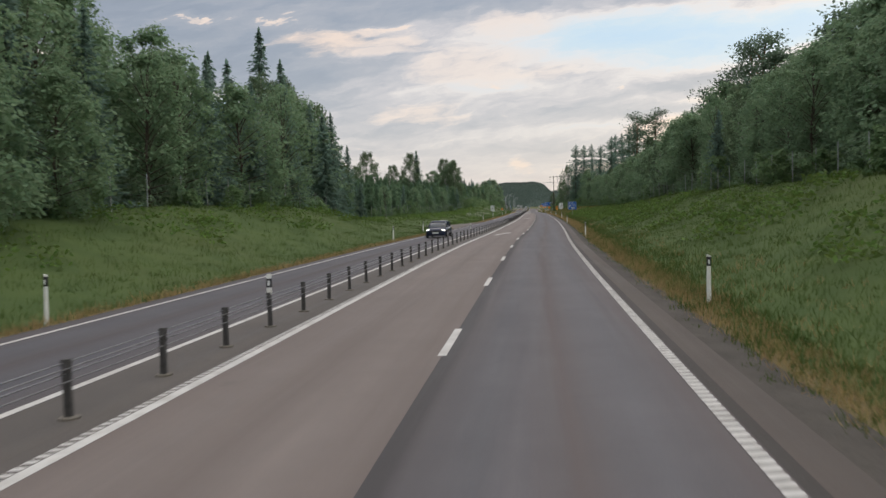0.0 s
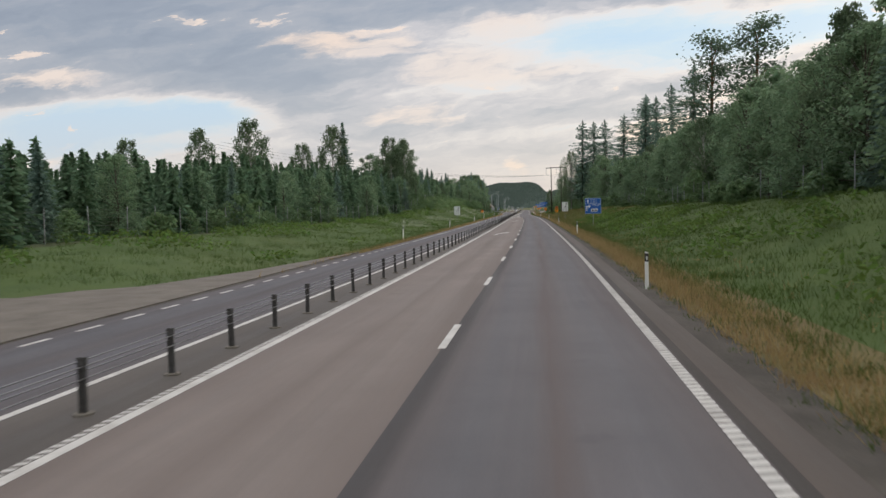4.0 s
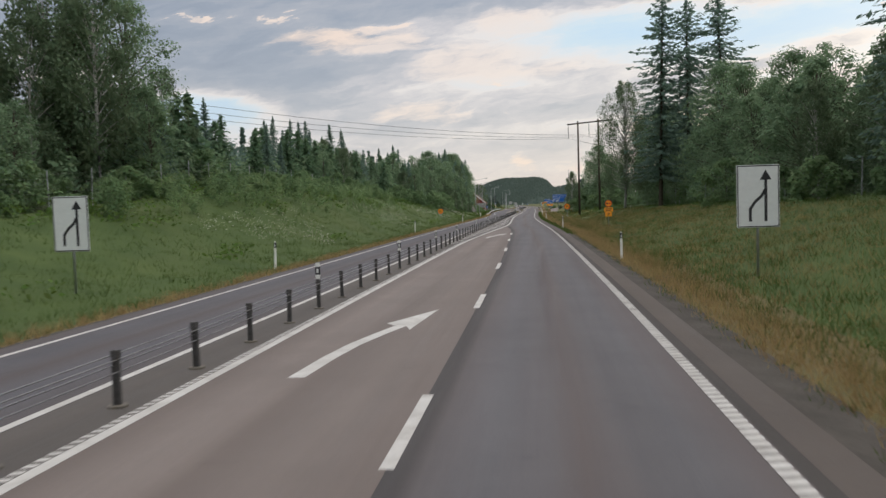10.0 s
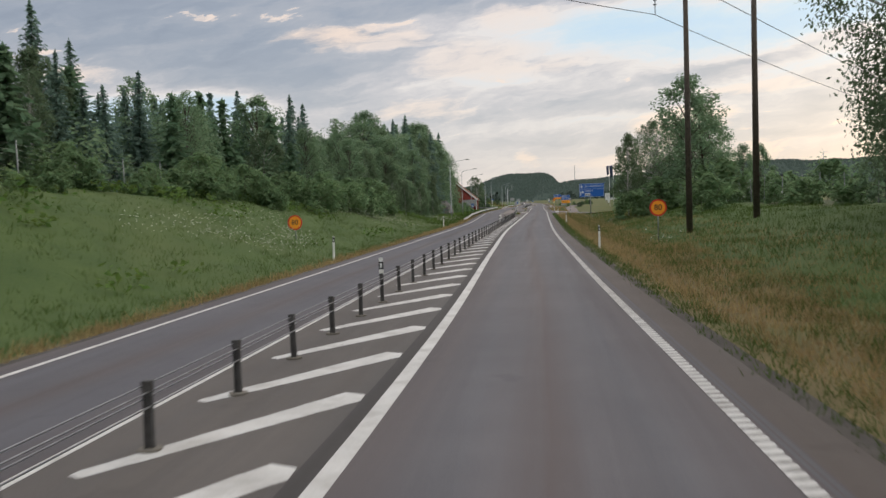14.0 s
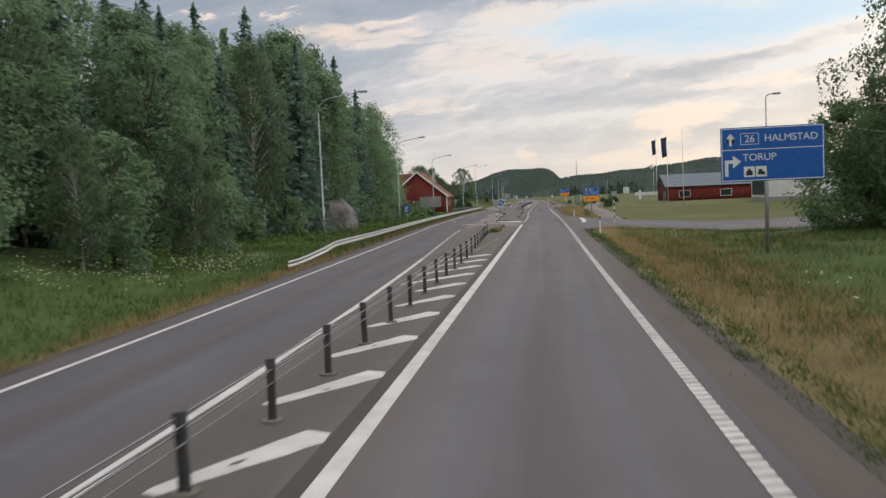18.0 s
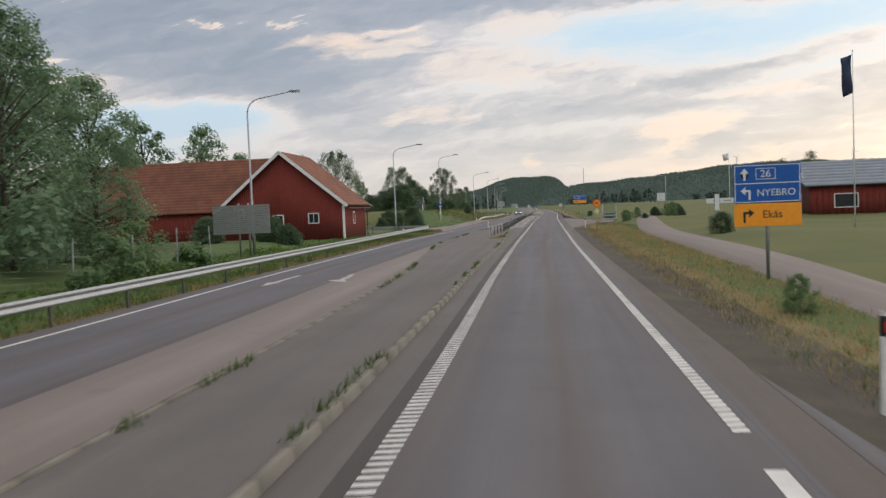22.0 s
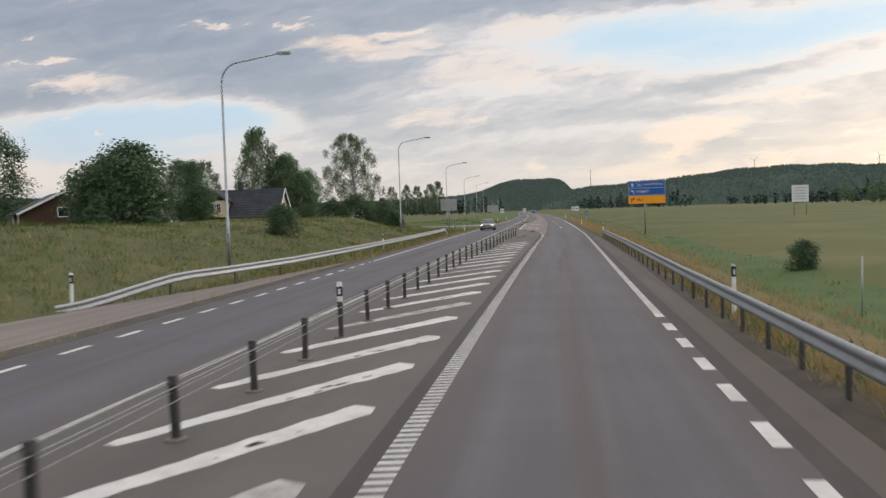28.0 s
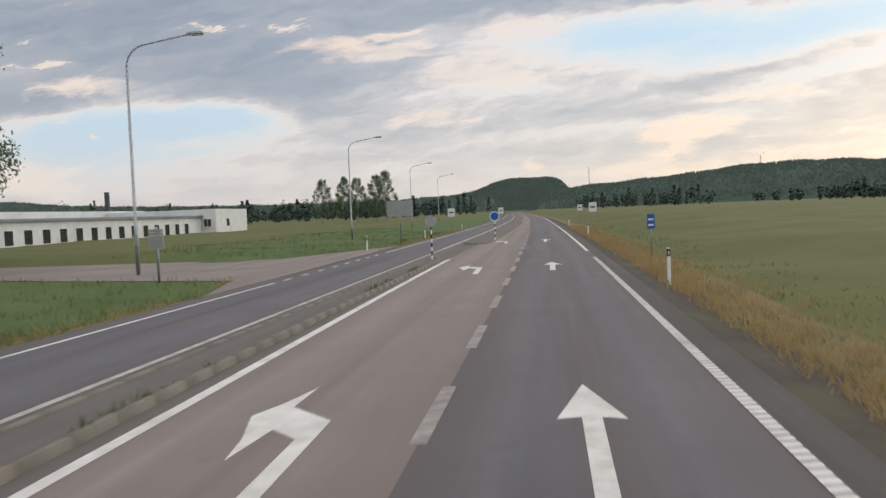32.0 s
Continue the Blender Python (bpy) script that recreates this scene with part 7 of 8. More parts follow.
def car(x, y, body_mat, label, rz, saloon=False):
    e = thing("car", label, "car", (x, y, 0), rz)
    tail = 2.28 if saloon else 2.12
    body = [(-2.14, 0.62, 0.34, 0.60), (-2.10, 0.74, 0.24, 0.70), (-1.98, 0.83, 0.20, 0.78), (-1.70, 0.88, 0.19, 0.86), (-1.10, 0.90, 0.19, 0.95), (-0.6, 0.905, 0.19, 0.98), (0.6, 0.905, 0.19, 1.0), (1.5, 0.90, 0.19, 1.02), (tail - 0.25, 0.87, 0.2, 1.0 if not saloon else 0.99), (tail - 0.06, 0.80, 0.25, 0.92), (tail, 0.66, 0.36, 0.80)]
    loft("body", [ring(*r) for r in body], body_mat, e)
    back = 1.62 if saloon else 1.98
    # glasshouse: windscreen, side glass and rear glass in one band, then the roof
    cabin = [(-1.12, 0.74, 0.90, 0.96), (-0.80, 0.75, 0.90, 1.16), (-0.40, 0.73, 0.90, 1.37), (-0.05, 0.70, 0.90, 1.435), (0.6, 0.70, 0.90, 1.45), (1.1, 0.69, 0.90, 1.41), (back - 0.3, 0.69, 0.90, 1.28), (back, 0.70, 0.90, 0.98)]
    loft("cabin_glass", [ring(r[0], r[1], r[2], r[3], 1.06, 0.86) for r in cabin], M_CARGLASS, e)
    roof = [(-0.46, 0.56, 1.33, 1.375), (-0.2, 0.62, 1.37, 1.437), (0.2, 0.63, 1.39, 1.462), (0.7, 0.63, 1.39, 1.466), (1.05, 0.62, 1.36, 1.435), (back - 0.42, 0.58, 1.26, 1.318)]
    loft("roof", [ring(*r) for r in roof], body_mat, e)
    for s in (-1, 1):
        for pts, r in (([(s * 0.80, -1.10, 0.95), (s * 0.745, -0.78, 1.14), (s * 0.64, -0.40, 1.36)], 0.035), ([(s * 0.765, 0.42, 0.98), (s * 0.68, 0.40, 1.41)], 0.04), ([(s * 0.76, back - 0.02, 1.0), (s * 0.70, back - 0.3, 1.26), (s * 0.63, back - 0.5, 1.33)], 0.05)):
            bm = bmesh.new()
            tube(bm, pts, r, 7)
            part("pillar", bm_mesh("pillar", bm, body_mat, True), e)
        bm = bmesh.new()
        box(bm, s * 0.62 - 0.19, -2.10, 0.62, s * 0.62 + 0.19, -1.94, 0.73, 0.04)
        part("headlight", bm_mesh("headlight", bm, M_HEAD), e)
        bm = bmesh.new()
        box(bm, s * 0.60 - 0.13, -2.13, 0.33, s * 0.60 + 0.13, -2.0, 0.42, 0.03)
        part("fog_lamp_recess", bm_mesh("fog_lamp_recess", bm, M_BLACK), e)
        bm = bmesh.new()
        box(bm, s * 0.97 - 0.09, -0.88, 0.96, s * 0.97 + 0.09, -0.74, 1.08, 0.045)
        part("mirror", bm_mesh("mirror", bm, body_mat, True), e)
        bm = bmesh.new()
        tube(bm, [(s * 0.80, -1.0, 0.985), (s * 0.80, 0.4, 1.0), (s * 0.79, back - 0.1, 1.005)], 0.012, 5)
        part("window_trim", bm_mesh("window_trim", bm, M_ALU, True), e)
        for yw in (-1.35, 1.3):
            bm = bmesh.new()
            disc(bm, 0.36, 0.05, 28, Matrix.Translation((s * 0.885, yw, 0.34)) @ Matrix.Rotation(math.pi / 2, 4, "Y"))
            part("wheel_arch", bm_mesh("wheel_arch", bm, M_BLACK), e)
            bm = bmesh.new()
            disc(bm, 0.315, 0.20, 28, Matrix.Translation((s * 0.825, yw, 0.315)) @ Matrix.Rotation(math.pi / 2, 4, "Y"))
            bmesh.ops.bevel(bm, geom=bm.edges[:], offset=0.02, segments=2, affect="EDGES")
            tyre = part("wheel", bm_mesh("wheel", bm, M_BLACK), e)
            for k in range(5):
                bm = bmesh.new()
                a = 2 * math.pi * k / 5 + 0.3
                tube(bm, [(s * 0.93, yw, 0.315), (s * 0.925, yw + 0.2 * math.sin(a), 0.315 + 0.2 * math.cos(a))], [0.05, 0.035], 5)
                part("rim_spoke", bm_mesh("rim_spoke", bm, M_ALU), tyre)
    panel(e, "grille", -0.40, 0.50, 0.40, 0.66, M_BLACK, -2.165, 0.01, 0.06)
    panel(e, "number_plate", -0.26, 0.40, 0.26, 0.50, M_SIGNW, -2.175, 0.005, 0.03)
    panel(e, "lower_intake", -0.42, 0.27, 0.42, 0.36, M_BLACK, -2.13, 0.01, 0.06)


M_CARGLASS = material("tinted_car_glass", (0.035, 0.042, 0.048), (0.055, 0.064, 0.07), 3.0, 0.06, 0, 0, 4, spec=0.9)
M_HEAD = bpy.data.materials.new("lit_headlight")
M_HEAD.use_nodes = True
hb = M_HEAD.node_tree.nodes["Principled BSDF"]
hb.inputs["Emission Color"].default_value = (1, 0.95, 0.85, 1)
hb.inputs["Emission Strength"].default_value = 3.0
M_CARBLUE = material("dark_blue_car_paint", (0.010, 0.016, 0.038), (0.016, 0.025, 0.054), 1.5, 0.18, 0.0, 0, 5, spec=0.5)
M_CARSILVER = material("silver_car_paint", (0.20, 0.19, 0.18), (0.27, 0.26, 0.25), 1.5, 0.28, 0.7, 0, 5, spec=0.6)
car(-8.55, 68.0, M_CARBLUE, "dark blue estate car with lit headlights", -2)
car(-9.35, 751.5, M_CARSILVER, "silver saloon car with lit headlights", 0, True)


# ---- trees ----
rng = np.random.default_rng(7)


def cards(centers, size, aspect=1.0, dirs=None, nrm=None):
    """Small leaf sprays: one bent quad at each centre."""
    n = len(centers)
    if dirs is None:
        u = rng.normal(size=(n, 3))
    else:
        u = dirs + 0.25 * rng.normal(size=(n, 3))
    u /= np.linalg.norm(u, axis=1, keepdims=True)
    w = rng.normal(size=(n, 3)) * (1.0 if nrm is None else 0.36)
    if nrm is not None:
        w = w + nrm
        if dirs is None:
            u = np.cross(w, u)
            u /= np.linalg.norm(u, axis=1, keepdims=True) + 1e-9
    v = np.cross(u, w)
    v /= np.linalg.norm(v, axis=1, keepdims=True) + 1e-9
    s = size * rng.uniform(0.6, 1.35, (n, 1))
    a, b = u * s * aspect * 0.5, v * s * 0.5
    V = np.stack([centers - a, centers + b * 0.8, centers + a, centers - b * 0.8], 1).reshape(-1, 3)
    return V, np.arange(4 * n).reshape(n, 4)


def join(parts_):
    V, F, o = [], [], 0
    for v, f in parts_:
        V.append(v)
        F.append(f + o)
        o += len(v)
    return np.concatenate(V), np.concatenate(F)


def limb_mesh(name, limbs, mat, seg=7):
    bm = bmesh.new()
    for k, (pts, rad) in enumerate(limbs):
        tube(bm, pts, rad, seg if k == 0 else 4, False)
    return bm_mesh(name, bm, mat, True)


def broadleaf(H, R, base, blobs, leaf, n, hang=0.0, thin=1.0, lean=0.2, tight=1.0):
    """Limbs and leaf centres of a leafy tree: clumps of several sizes spread through a lopsided egg."""
    top = Vector((lean * rng.normal(), lean * rng.normal(), H * 0.9))
    limbs = [([(0, 0, -0.3), (0.01 * H * rng.normal(), 0.01 * H * rng.normal(), H * 0.35), (top.x * 0.6, top.y * 0.6, H * 0.68), tuple(top)], [0.013 * H * thin, 0.01 * H * thin, 0.005 * H * thin, 0.012])]
    C, N = [], []
    squash = rng.uniform(0.8, 1.2)
    for k in range(blobs):
        u = ((k + rng.uniform(0.1, 0.9)) / blobs)
        z = H * (base + (0.97 - base) * u)
        prof = max(0.12, 1 - abs((u - 0.40) / 0.62) ** 2.2) ** 0.6
        a = 2.4 * k + rng.uniform(-0.6, 0.6)
        br = R * rng.uniform(0.22, 0.40) * (0.5 + 0.5 * prof) * tight
        r = max(0.0, R * prof - br * 0.7) * rng.uniform(0.45, 1.08)
        c = np.array([r * math.cos(a) * squash + top.x * u, r * math.sin(a) / squash + top.y * u, z])
        limbs.append(([(top.x * u * 0.6, top.y * u * 0.6, z * 0.74), tuple(c * [0.55, 0.55, 0.9]), tuple(c)], [0.004 * H * thin, 0.0025 * H * thin, 0.01]))
        m = int(n / blobs * rng.uniform(0.6, 1.4))
        d = rng.normal(size=(m, 3))
        d /= np.linalg.norm(d, axis=1, keepdims=True)
        rad = br * rng.uniform(0.25, 1.15, (m, 1)) ** 0.7
        p = c + d * rad * [1, 1, 0.75]
        p[:, 2] -= hang * rng.random(m) ** 2 * br * 2.2
        C.append(p)
        N.append(d * 0.7 + [0, 0, 0.75])
    C = np.concatenate(C)
    dirs = None
    if hang:
        dirs = np.tile([0.0, 0.0, -1.0], (len(C), 1)) + 0.6 * rng.normal(size=(len(C), 3))
    return limbs, cards(C, leaf, 1.3 if not hang else 1.6, dirs, np.concatenate(N))


def spruce(H, R, branches, leaf, bare=0.05, sparse=0.0, broad=False):
    """A conifer: single branches at scattered heights, each a drooping row of needle sprays that turn up at the tip."""
    limbs = [([(0, 0, -0.3), (0.02, 0.01, H * 0.5), (0, 0, H)], [0.011 * H, 0.007 * H, 0.01])]
    C, D, N = [], [], []
    a = 0.0
    for k in range(branches):
        u = ((k + rng.uniform(0, 1)) / branches) ** 1.12
        z0 = H * (bare + (0.985 - bare) * u)
        a += 2.4 + rng.uniform(-0.5, 0.5)
        l = (R * min(1.0, ((1 - u) / 0.3) ** 0.8) if broad else R * (1 - u) ** 0.8 + 0.10) * rng.uniform(0.5, 1.15)
        if rng.random() < sparse:
            l *= 0.4
        m = max(2, int(l / (leaf * 0.42)))
        for q in range(m):
            s = (q + 0.7) / m
            droop = l * (-0.42 * s + 0.26 * s * s) if u < 0.75 else l * 0.25 * s
            C.append((l * s * math.cos(a), l * s * math.sin(a), z0 + droop + rng.uniform(-0.12, 0.12)))
            b = a + rng.uniform(-0.9, 0.9)
            D.append((math.cos(b), math.sin(b), rng.uniform(-0.7, 0.05)))
            N.append((0.6 * math.cos(a), 0.6 * math.sin(a), 0.8))
    for q in range(6):
        C.append((0, 0, H * (1 - 0.012 * q) - 0.05))
        D.append((0.1, 0, 1))
        N.append((0.3, 0.3, 0.2))
    return limbs, cards(np.array(C), leaf, 1.7, np.array(D), np.array(N))


def pine(H, R, leaf, n):
    limbs = [([(0, 0, -0.3), (0.15, 0.1, H * 0.45), (0.0, 0.2, H * 0.8), (0.1, 0.1, H * 0.96)], [0.014 * H, 0.011 * H, 0.006 * H, 0.03])]
    C = []
    for k in range(13):
        u = k / 12
        z = H * (0.48 + 0.5 * u)
        a = 2.1 * k + rng.uniform(-0.4, 0.4)
        r = R * rng.uniform(0.45, 1.0) * (1 - 0.65 * u * u)
        c = np.array([r * math.cos(a), r * math.sin(a), z])
        limbs.append(([(0.05, 0.1, z - 0.08 * H), tuple(c * [0.5, 0.5, 1] - [0, 0, 0.3]), tuple(c)], [0.004 * H, 0.003 * H, 0.015]))
        m = n // 13
        d = rng.normal(size=(m, 3)) * [0.42, 0.42, 0.2] * R * rng.uniform(0.5, 0.8)
        C.append(c + d)
    C = np.concatenate(C)
    return limbs, cards(C, leaf, 1.2, None, np.tile([0.0, 0.0, 0.8], (len(C), 1)))


def make_tree(name, label, category, build, bark, leaves, group):
    limbs, (V, F) = build
    e = thing(name, label, category, (0, 0, -50), group=group)
    part("trunk", limb_mesh("trunk", limbs, bark), e)
    part("crown", mesh_np("crown", V, F, leaves), e)
    return e


PROTO = {
    "spruce": [make_tree("spruce_tree", "tall dark green spruce at the wood's edge", "spruce", spruce(H, R, w, 0.36), M_BARK, M_SPRUCE, "roadside spruces") for H, R, w in ((17, 3.4, 360), (20, 3.8, 410), (14, 3.1, 320))],
    "thin": [make_tree("spruce_tree", "tall sparse spruce with drooping branches", "spruce", spruce(26, R, 330, 0.36, 0.14, 0.3, True), M_BARK, M_SPRUCE, "tall spruces") for R in (4.3, 4.8)],
    "young": [make_tree("young_spruce", "young light green spruce in a plantation", "spruce", spruce(H, R, 190, 0.3, 0.02), M_BARK, M_YOUNG, "young spruces") for H, R in ((6.5, 1.8), (8.0, 2.1), (5.2, 1.6))],
    "broad": [make_tree("broadleaf_tree", "dense green broadleaf tree in the wood", "tree", broadleaf(H, R, 0.04, b, 0.25, 6400), M_BARK, M_LEAF, "roadside broadleaf trees") for H, R, b in ((13, 4.4, 46), (16, 5.0, 52), (10, 4.0, 40), (13, 3.8, 44))],
    "fine": [make_tree("broadleaf_tree", "dense dark green broadleaf tree behind the guardrail", "tree", broadleaf(H, R, 0.03, b, 0.18, 14000), M_BARK, M_LEAF, "roadside broadleaf trees") for H, R, b in ((13, 4.2, 60), (15, 4.6, 70))],
    "birch": [make_tree("birch_tree", "birch with a pale trunk and airy crown", "birch", broadleaf(H, R, 0.2, b, 0.2, 6400, 0.7, 0.8, 0.6, 0.88), M_BIRCH, M_BIRCHLEAF, "roadside birches") for H, R, b in ((15, 3.4, 40), (18, 4.0, 46), (12, 3.0, 34))],
    "wide": [make_tree("birch_tree", "wide old birch with a pale forked trunk", "birch", broadleaf(H, R, 0.2, b, 0.13, 20000, 0.7, 1.0, 0.8, 0.50), M_BIRCH, M_BIRCHLEAF, "old birches") for H, R, b in ((15, 5.2, 105), (14, 6.0, 115))],
    # Round broad tree whose darkened leaf colour stands in for backlight.
    "maple": [make_tree("round_broad_tree", "round-crowned broad tree, leaf colour darkened for backlight", "tree", broadleaf(13, 5.2, 0.08, 60, 0.23, 15000, 0, 1.0, 0.2, 1.15), M_BARK, M_LEAF_SHADED, "village maples")],
    "shrub": [make_tree("shrub", "dark green rounded garden shrub", "shrub", broadleaf(H, R, 0.04, b + 14, 0.15, 7600, 0, 0.6, 0.1, 1.35), M_BARK, M_LEAF_SHADED, "garden shrubs") for H, R, b in ((2.6, 2.0, 18), (3.6, 2.4, 22))],
    "weeping": [make_tree("birch_tree", "tall weeping birch with hanging twigs", "birch", broadleaf(19, 4.3, 0.2, 95, 0.105, 30000, 1.5, 0.9, 0.5, 0.62), M_BIRCH, M_BIRCHLEAF, "roadside birches")],
    "pine": [make_tree("pine_tree", "pine with a bare reddish trunk and layered crown", "pine", pine(H, R, 0.34, 3600), M_PINEBARK, M_PINE, "roadside pines") for H, R in ((20, 3.6), (17, 3.2))],
    "hazel": [make_tree("bush", "tall airy green bush beside the road sign", "bush", broadleaf(6.4, 3.1, 0.02, 46, 0.15, 11000, 0, 0.6, 0.3, 0.9), M_BARK, M_BUSH, "bushes by the junction")],
    "bush": [make_tree("bush", "leafy green bush on the bank", "bush", broadleaf(H, R, 0.02, b, 0.24, 1600, 0, 0.6), M_BARK, M_BUSH, "roadside bushes") for H, R, b in ((2.6, 2.0, 18), (3.6, 2.4, 22), (1.8, 1.8, 14))],
}
TALL = {"spruce": (17, 20, 14), "thin": (26, 26), "young": (6.5, 8.0, 5.2), "broad": (13, 16, 10, 13), "fine": (13, 15), "birch": (15, 18, 12), "wide": (15, 14), "maple": (13,), "shrub": (2.6, 3.6), "weeping": (19,), "pine": (20, 17), "hazel": (6.4,), "bush": (2.6, 3.6, 1.8)}
used = set()


def plant(kind, x, y, s=1.0, which=None, sz=None, label="", dz=0.0):
    p = PROTO[kind]
    k = which
    if k is None:
        k = {"broad": 3 * int(rng.integers(2)), "birch": 0}.get(kind, int(rng.integers(len(p))))
    z = float(ground_z(x, y)) - 0.05 + dz
    m = pose(x, y, z, rng.uniform(-2, 2), rng.uniform(-2, 2), rng.uniform(0, 360))
    ob = p[k]
    if id(ob) in used:
        ob = copy_thing(ob, m)
    else:
        used.add(id(ob))
        ob.matrix_basis = m
    ob.scale = (s, s, sz or s)
    if label:
        ob["label"] = label
    return ob


def stand(x0f, depth, y0, y1, step, mix, k, rows, low=0.84, high=1.06):
    """A wooded edge: rows of mixed trees behind the line x0f, whose tops rise by k per metre away from the road."""
    names, weights = zip(*mix)
    w = np.array(weights, float) / sum(weights)
    for r in range(rows):
        y = y0 + rng.uniform(0, step)
        while y < y1:
            x = float(x0f(y)) + depth * (r + rng.uniform(-0.3, 0.45))
            kind = str(rng.choice(names, p=w))
            which = int(rng.integers(len(TALL[kind])))
            top = 2.5 + (k(y) if callable(k) else k) * abs(x) * rng.uniform(low, high) - float(ground_z(x, y))
            plant(kind, x, y, float(np.clip(top / TALL[kind][which], 0.35, 1.7)), which)
            y += step * rng.uniform(0.7, 1.35)


shift = lambda f, d: (lambda y: f(y) + d)
# left of the road
stand(shift(XFL, -2.5), -5.0, -8, 104, 4.6, (("broad", 4), ("spruce", 4), ("birch", 2)), 0.5, 2)
K_YOUNG = line((120, 0.165), (185, 0.165), (212, 0.215), (250, 0.25), (290, 0.27))
stand(shift(XFL, -2.2), -3.6, 122, 276, 2.7, (("young", 9), ("broad", 1), ("spruce", 2)), K_YOUNG, 2, 0.82, 1.12)
for x, y, k, s in ((-41.6, 265, "birch", 1.3), (-28.5, 284.5, "birch", 1.1), (-36, 276, "broad", 1.0), (-33, 289, "birch", 0.9), (-46, 258, "birch", 1.05), (-51, 239, "birch", 1.3), (-63, 246, "birch", 1.25), (-60, 262, "birch", 1.05), (-32, 285, "birch", 1.15), (-39, 268, "spruce", 1.0), (-55, 200, "birch", 0.85)):
    plant(k, x, y, s)
stand(shift(XFL, -3.0), -4.6, 286, 342, 3.2, (("young", 5), ("spruce", 5), ("broad", 2)), 0.36, 2, 0.78, 1.06)
stand(shift(XFL, -3.0), -4.6, 342, 405, 3.4, (("young", 4), ("spruce", 4), ("birch", 1), ("broad", 2)), 0.35, 2, 0.75, 1.06)
for x, y, k, s in ((-36, 372.5, "spruce", 0.85), (-22, 486, "broad", 1.1), (-29, 402, "broad", 0.9)):
    plant(k, x, y, s)
stand(shift(XFL, -1.8), -4.4, 402, 432, 4.4, (("fine", 4), ("birch", 1), ("spruce", 5)), 0.385, 2, 0.8, 1.05)
stand(lambda y: XFL(y) - 1.8 - 2.4 * smooth01((y - 490) / 20), -4.4, 448, 527, 4.4, (("fine", 6), ("birch", 1), ("spruce", 5)), line((448, 0.57), (458, 0.54), (468, 0.62), (488, 0.72), (505, 0.6), (527, 0.55)), 2, 0.78, 1.05)
stand(shift(XFL, -1.8), -4.4, 434, 447, 4.4, (("fine", 4), ("spruce", 4)), 0.55, 2, 0.8, 1.05)
for x, y, s in ((-27, 546, 0.86), (-29.5, 540, 1.02), (-26, 537, 1.0), (-31, 548, 0.86), (-33, 543, 0.95)):
    plant("fine", x, y, s, 0)
for x, y, s in ((-23, 29, 0.85), (-26, 22, 0.8), (-24.5, 37, 0.78), (-27, 31, 0.85), (-25, 14, 0.8)):
    plant("broad", x, y, s, 2, label="rounded bright green leafy tree before the spruces")
# leafy saplings before the wood
for x, y, s, k in ((-17.8, 441, 0.55, "broad"), (-16.6, 446, 0.5, "birch"), (-18.5, 433, 0.5, "broad"), (-19, 424, 0.45, "birch"), (-18.2, 452, 0.5, "broad"), (-17.3, 438, 0.46, "birch"), (-18, 428.5, 0.4, "birch")):
    plant(k, x, y, s, 2)
# spires and tall crowns that stand over the wood: x, y, kind, height of the top
for x, y, k, top in ((-34, 52.4, "spruce", 19), (-35, 59.2, "spruce", 21), (-34, 94.7, "spruce", 25.2), (-33, 101, "spruce", 22.5), (-33, 103, "birch", 21), (-30.3, 107, "birch", 18), (-30.3, 128.1, "spruce", 13.3), (-34, 121, "broad", 13.6), (-35, 124.5, "spruce", 13.8), (-33, 126.6, "broad", 12.4), (-36, 129.5, "spruce", 12.4), (-39, 117, "broad", 14), (-38, 126, "birch", 13.5), (-34, 80, "spruce", 19.6),
                     (-33, 348.2, "spruce", 15.8), (-33, 351.5, "spruce", 16.3), (-34, 357, "spruce", 15.4), (-33, 367, "spruce", 17.3), (-33, 376, "spruce", 15.4), (-32, 370.5, "spruce", 16.6), (-33, 361, "birch", 14.5),
                     (-33, 343, "spruce", 15.5), (-34, 338, "spruce", 15.5), (-33, 333, "spruce", 14.5), (-33, 385, "broad", 14), (-33, 392, "broad", 13.5), (-33, 408, "spruce", 16), (-32, 415.5, "spruce", 15.4), (-33, 428, "spruce", 18), (-33, 432, "spruce", 17.4),
                     (-31, 285, "broad", 18.2), (-30.5, 291.5, "fine", 20.0), (-31, 281, "birch", 16.4), (-30, 298, "birch", 15.5), (-34, 280, "birch", 15.5), (-27, 452, "spruce", 17), (-26, 456, "spruce", 16.5), (-29, 448, "spruce", 17.5), (-30, 444, "broad", 16.5), (-25.5, 460, "spruce", 16)):
    which = {"spruce": 1, "broad": 1, "birch": 0, "fine": 1}[k]
    plant(k, x, y, (top - float(ground_z(x, y))) / TALL[k][which], which)
# right of the road
stand(shift(XFR, 2.6), 4.8, -8, 205, 4.6, (("broad", 6), ("birch", 2), ("spruce", 2)), line((-8, 0.58), (140, 0.57), (165, 0.5), (205, 0.48)), 2)
for x, y, k, s in ((27.8, 228.5, "thin", 0.88), (30.7, 132, "pine", 1.15), (25.8, 204, "pine", 1.12), (28.5, 194, "pine", 1.1), (23.6, 252.2, "thin", 0.83), (31, 112, "pine", 1.08), (33, 95, "pine", 1.05), (30, 80, "pine", 1.0), (29, 62, "pine", 1.0), (30.5, 104, "pine", 1.05), (31.5, 120, "pine", 1.1), (30, 141, "pine", 1.1)):
    plant(k, x, y, s)
stand(shift(XFR, 2.3), 4.6, 208, 350, 4.2, (("broad", 8), ("birch", 2)), 0.49, 2, 0.76, 0.98)
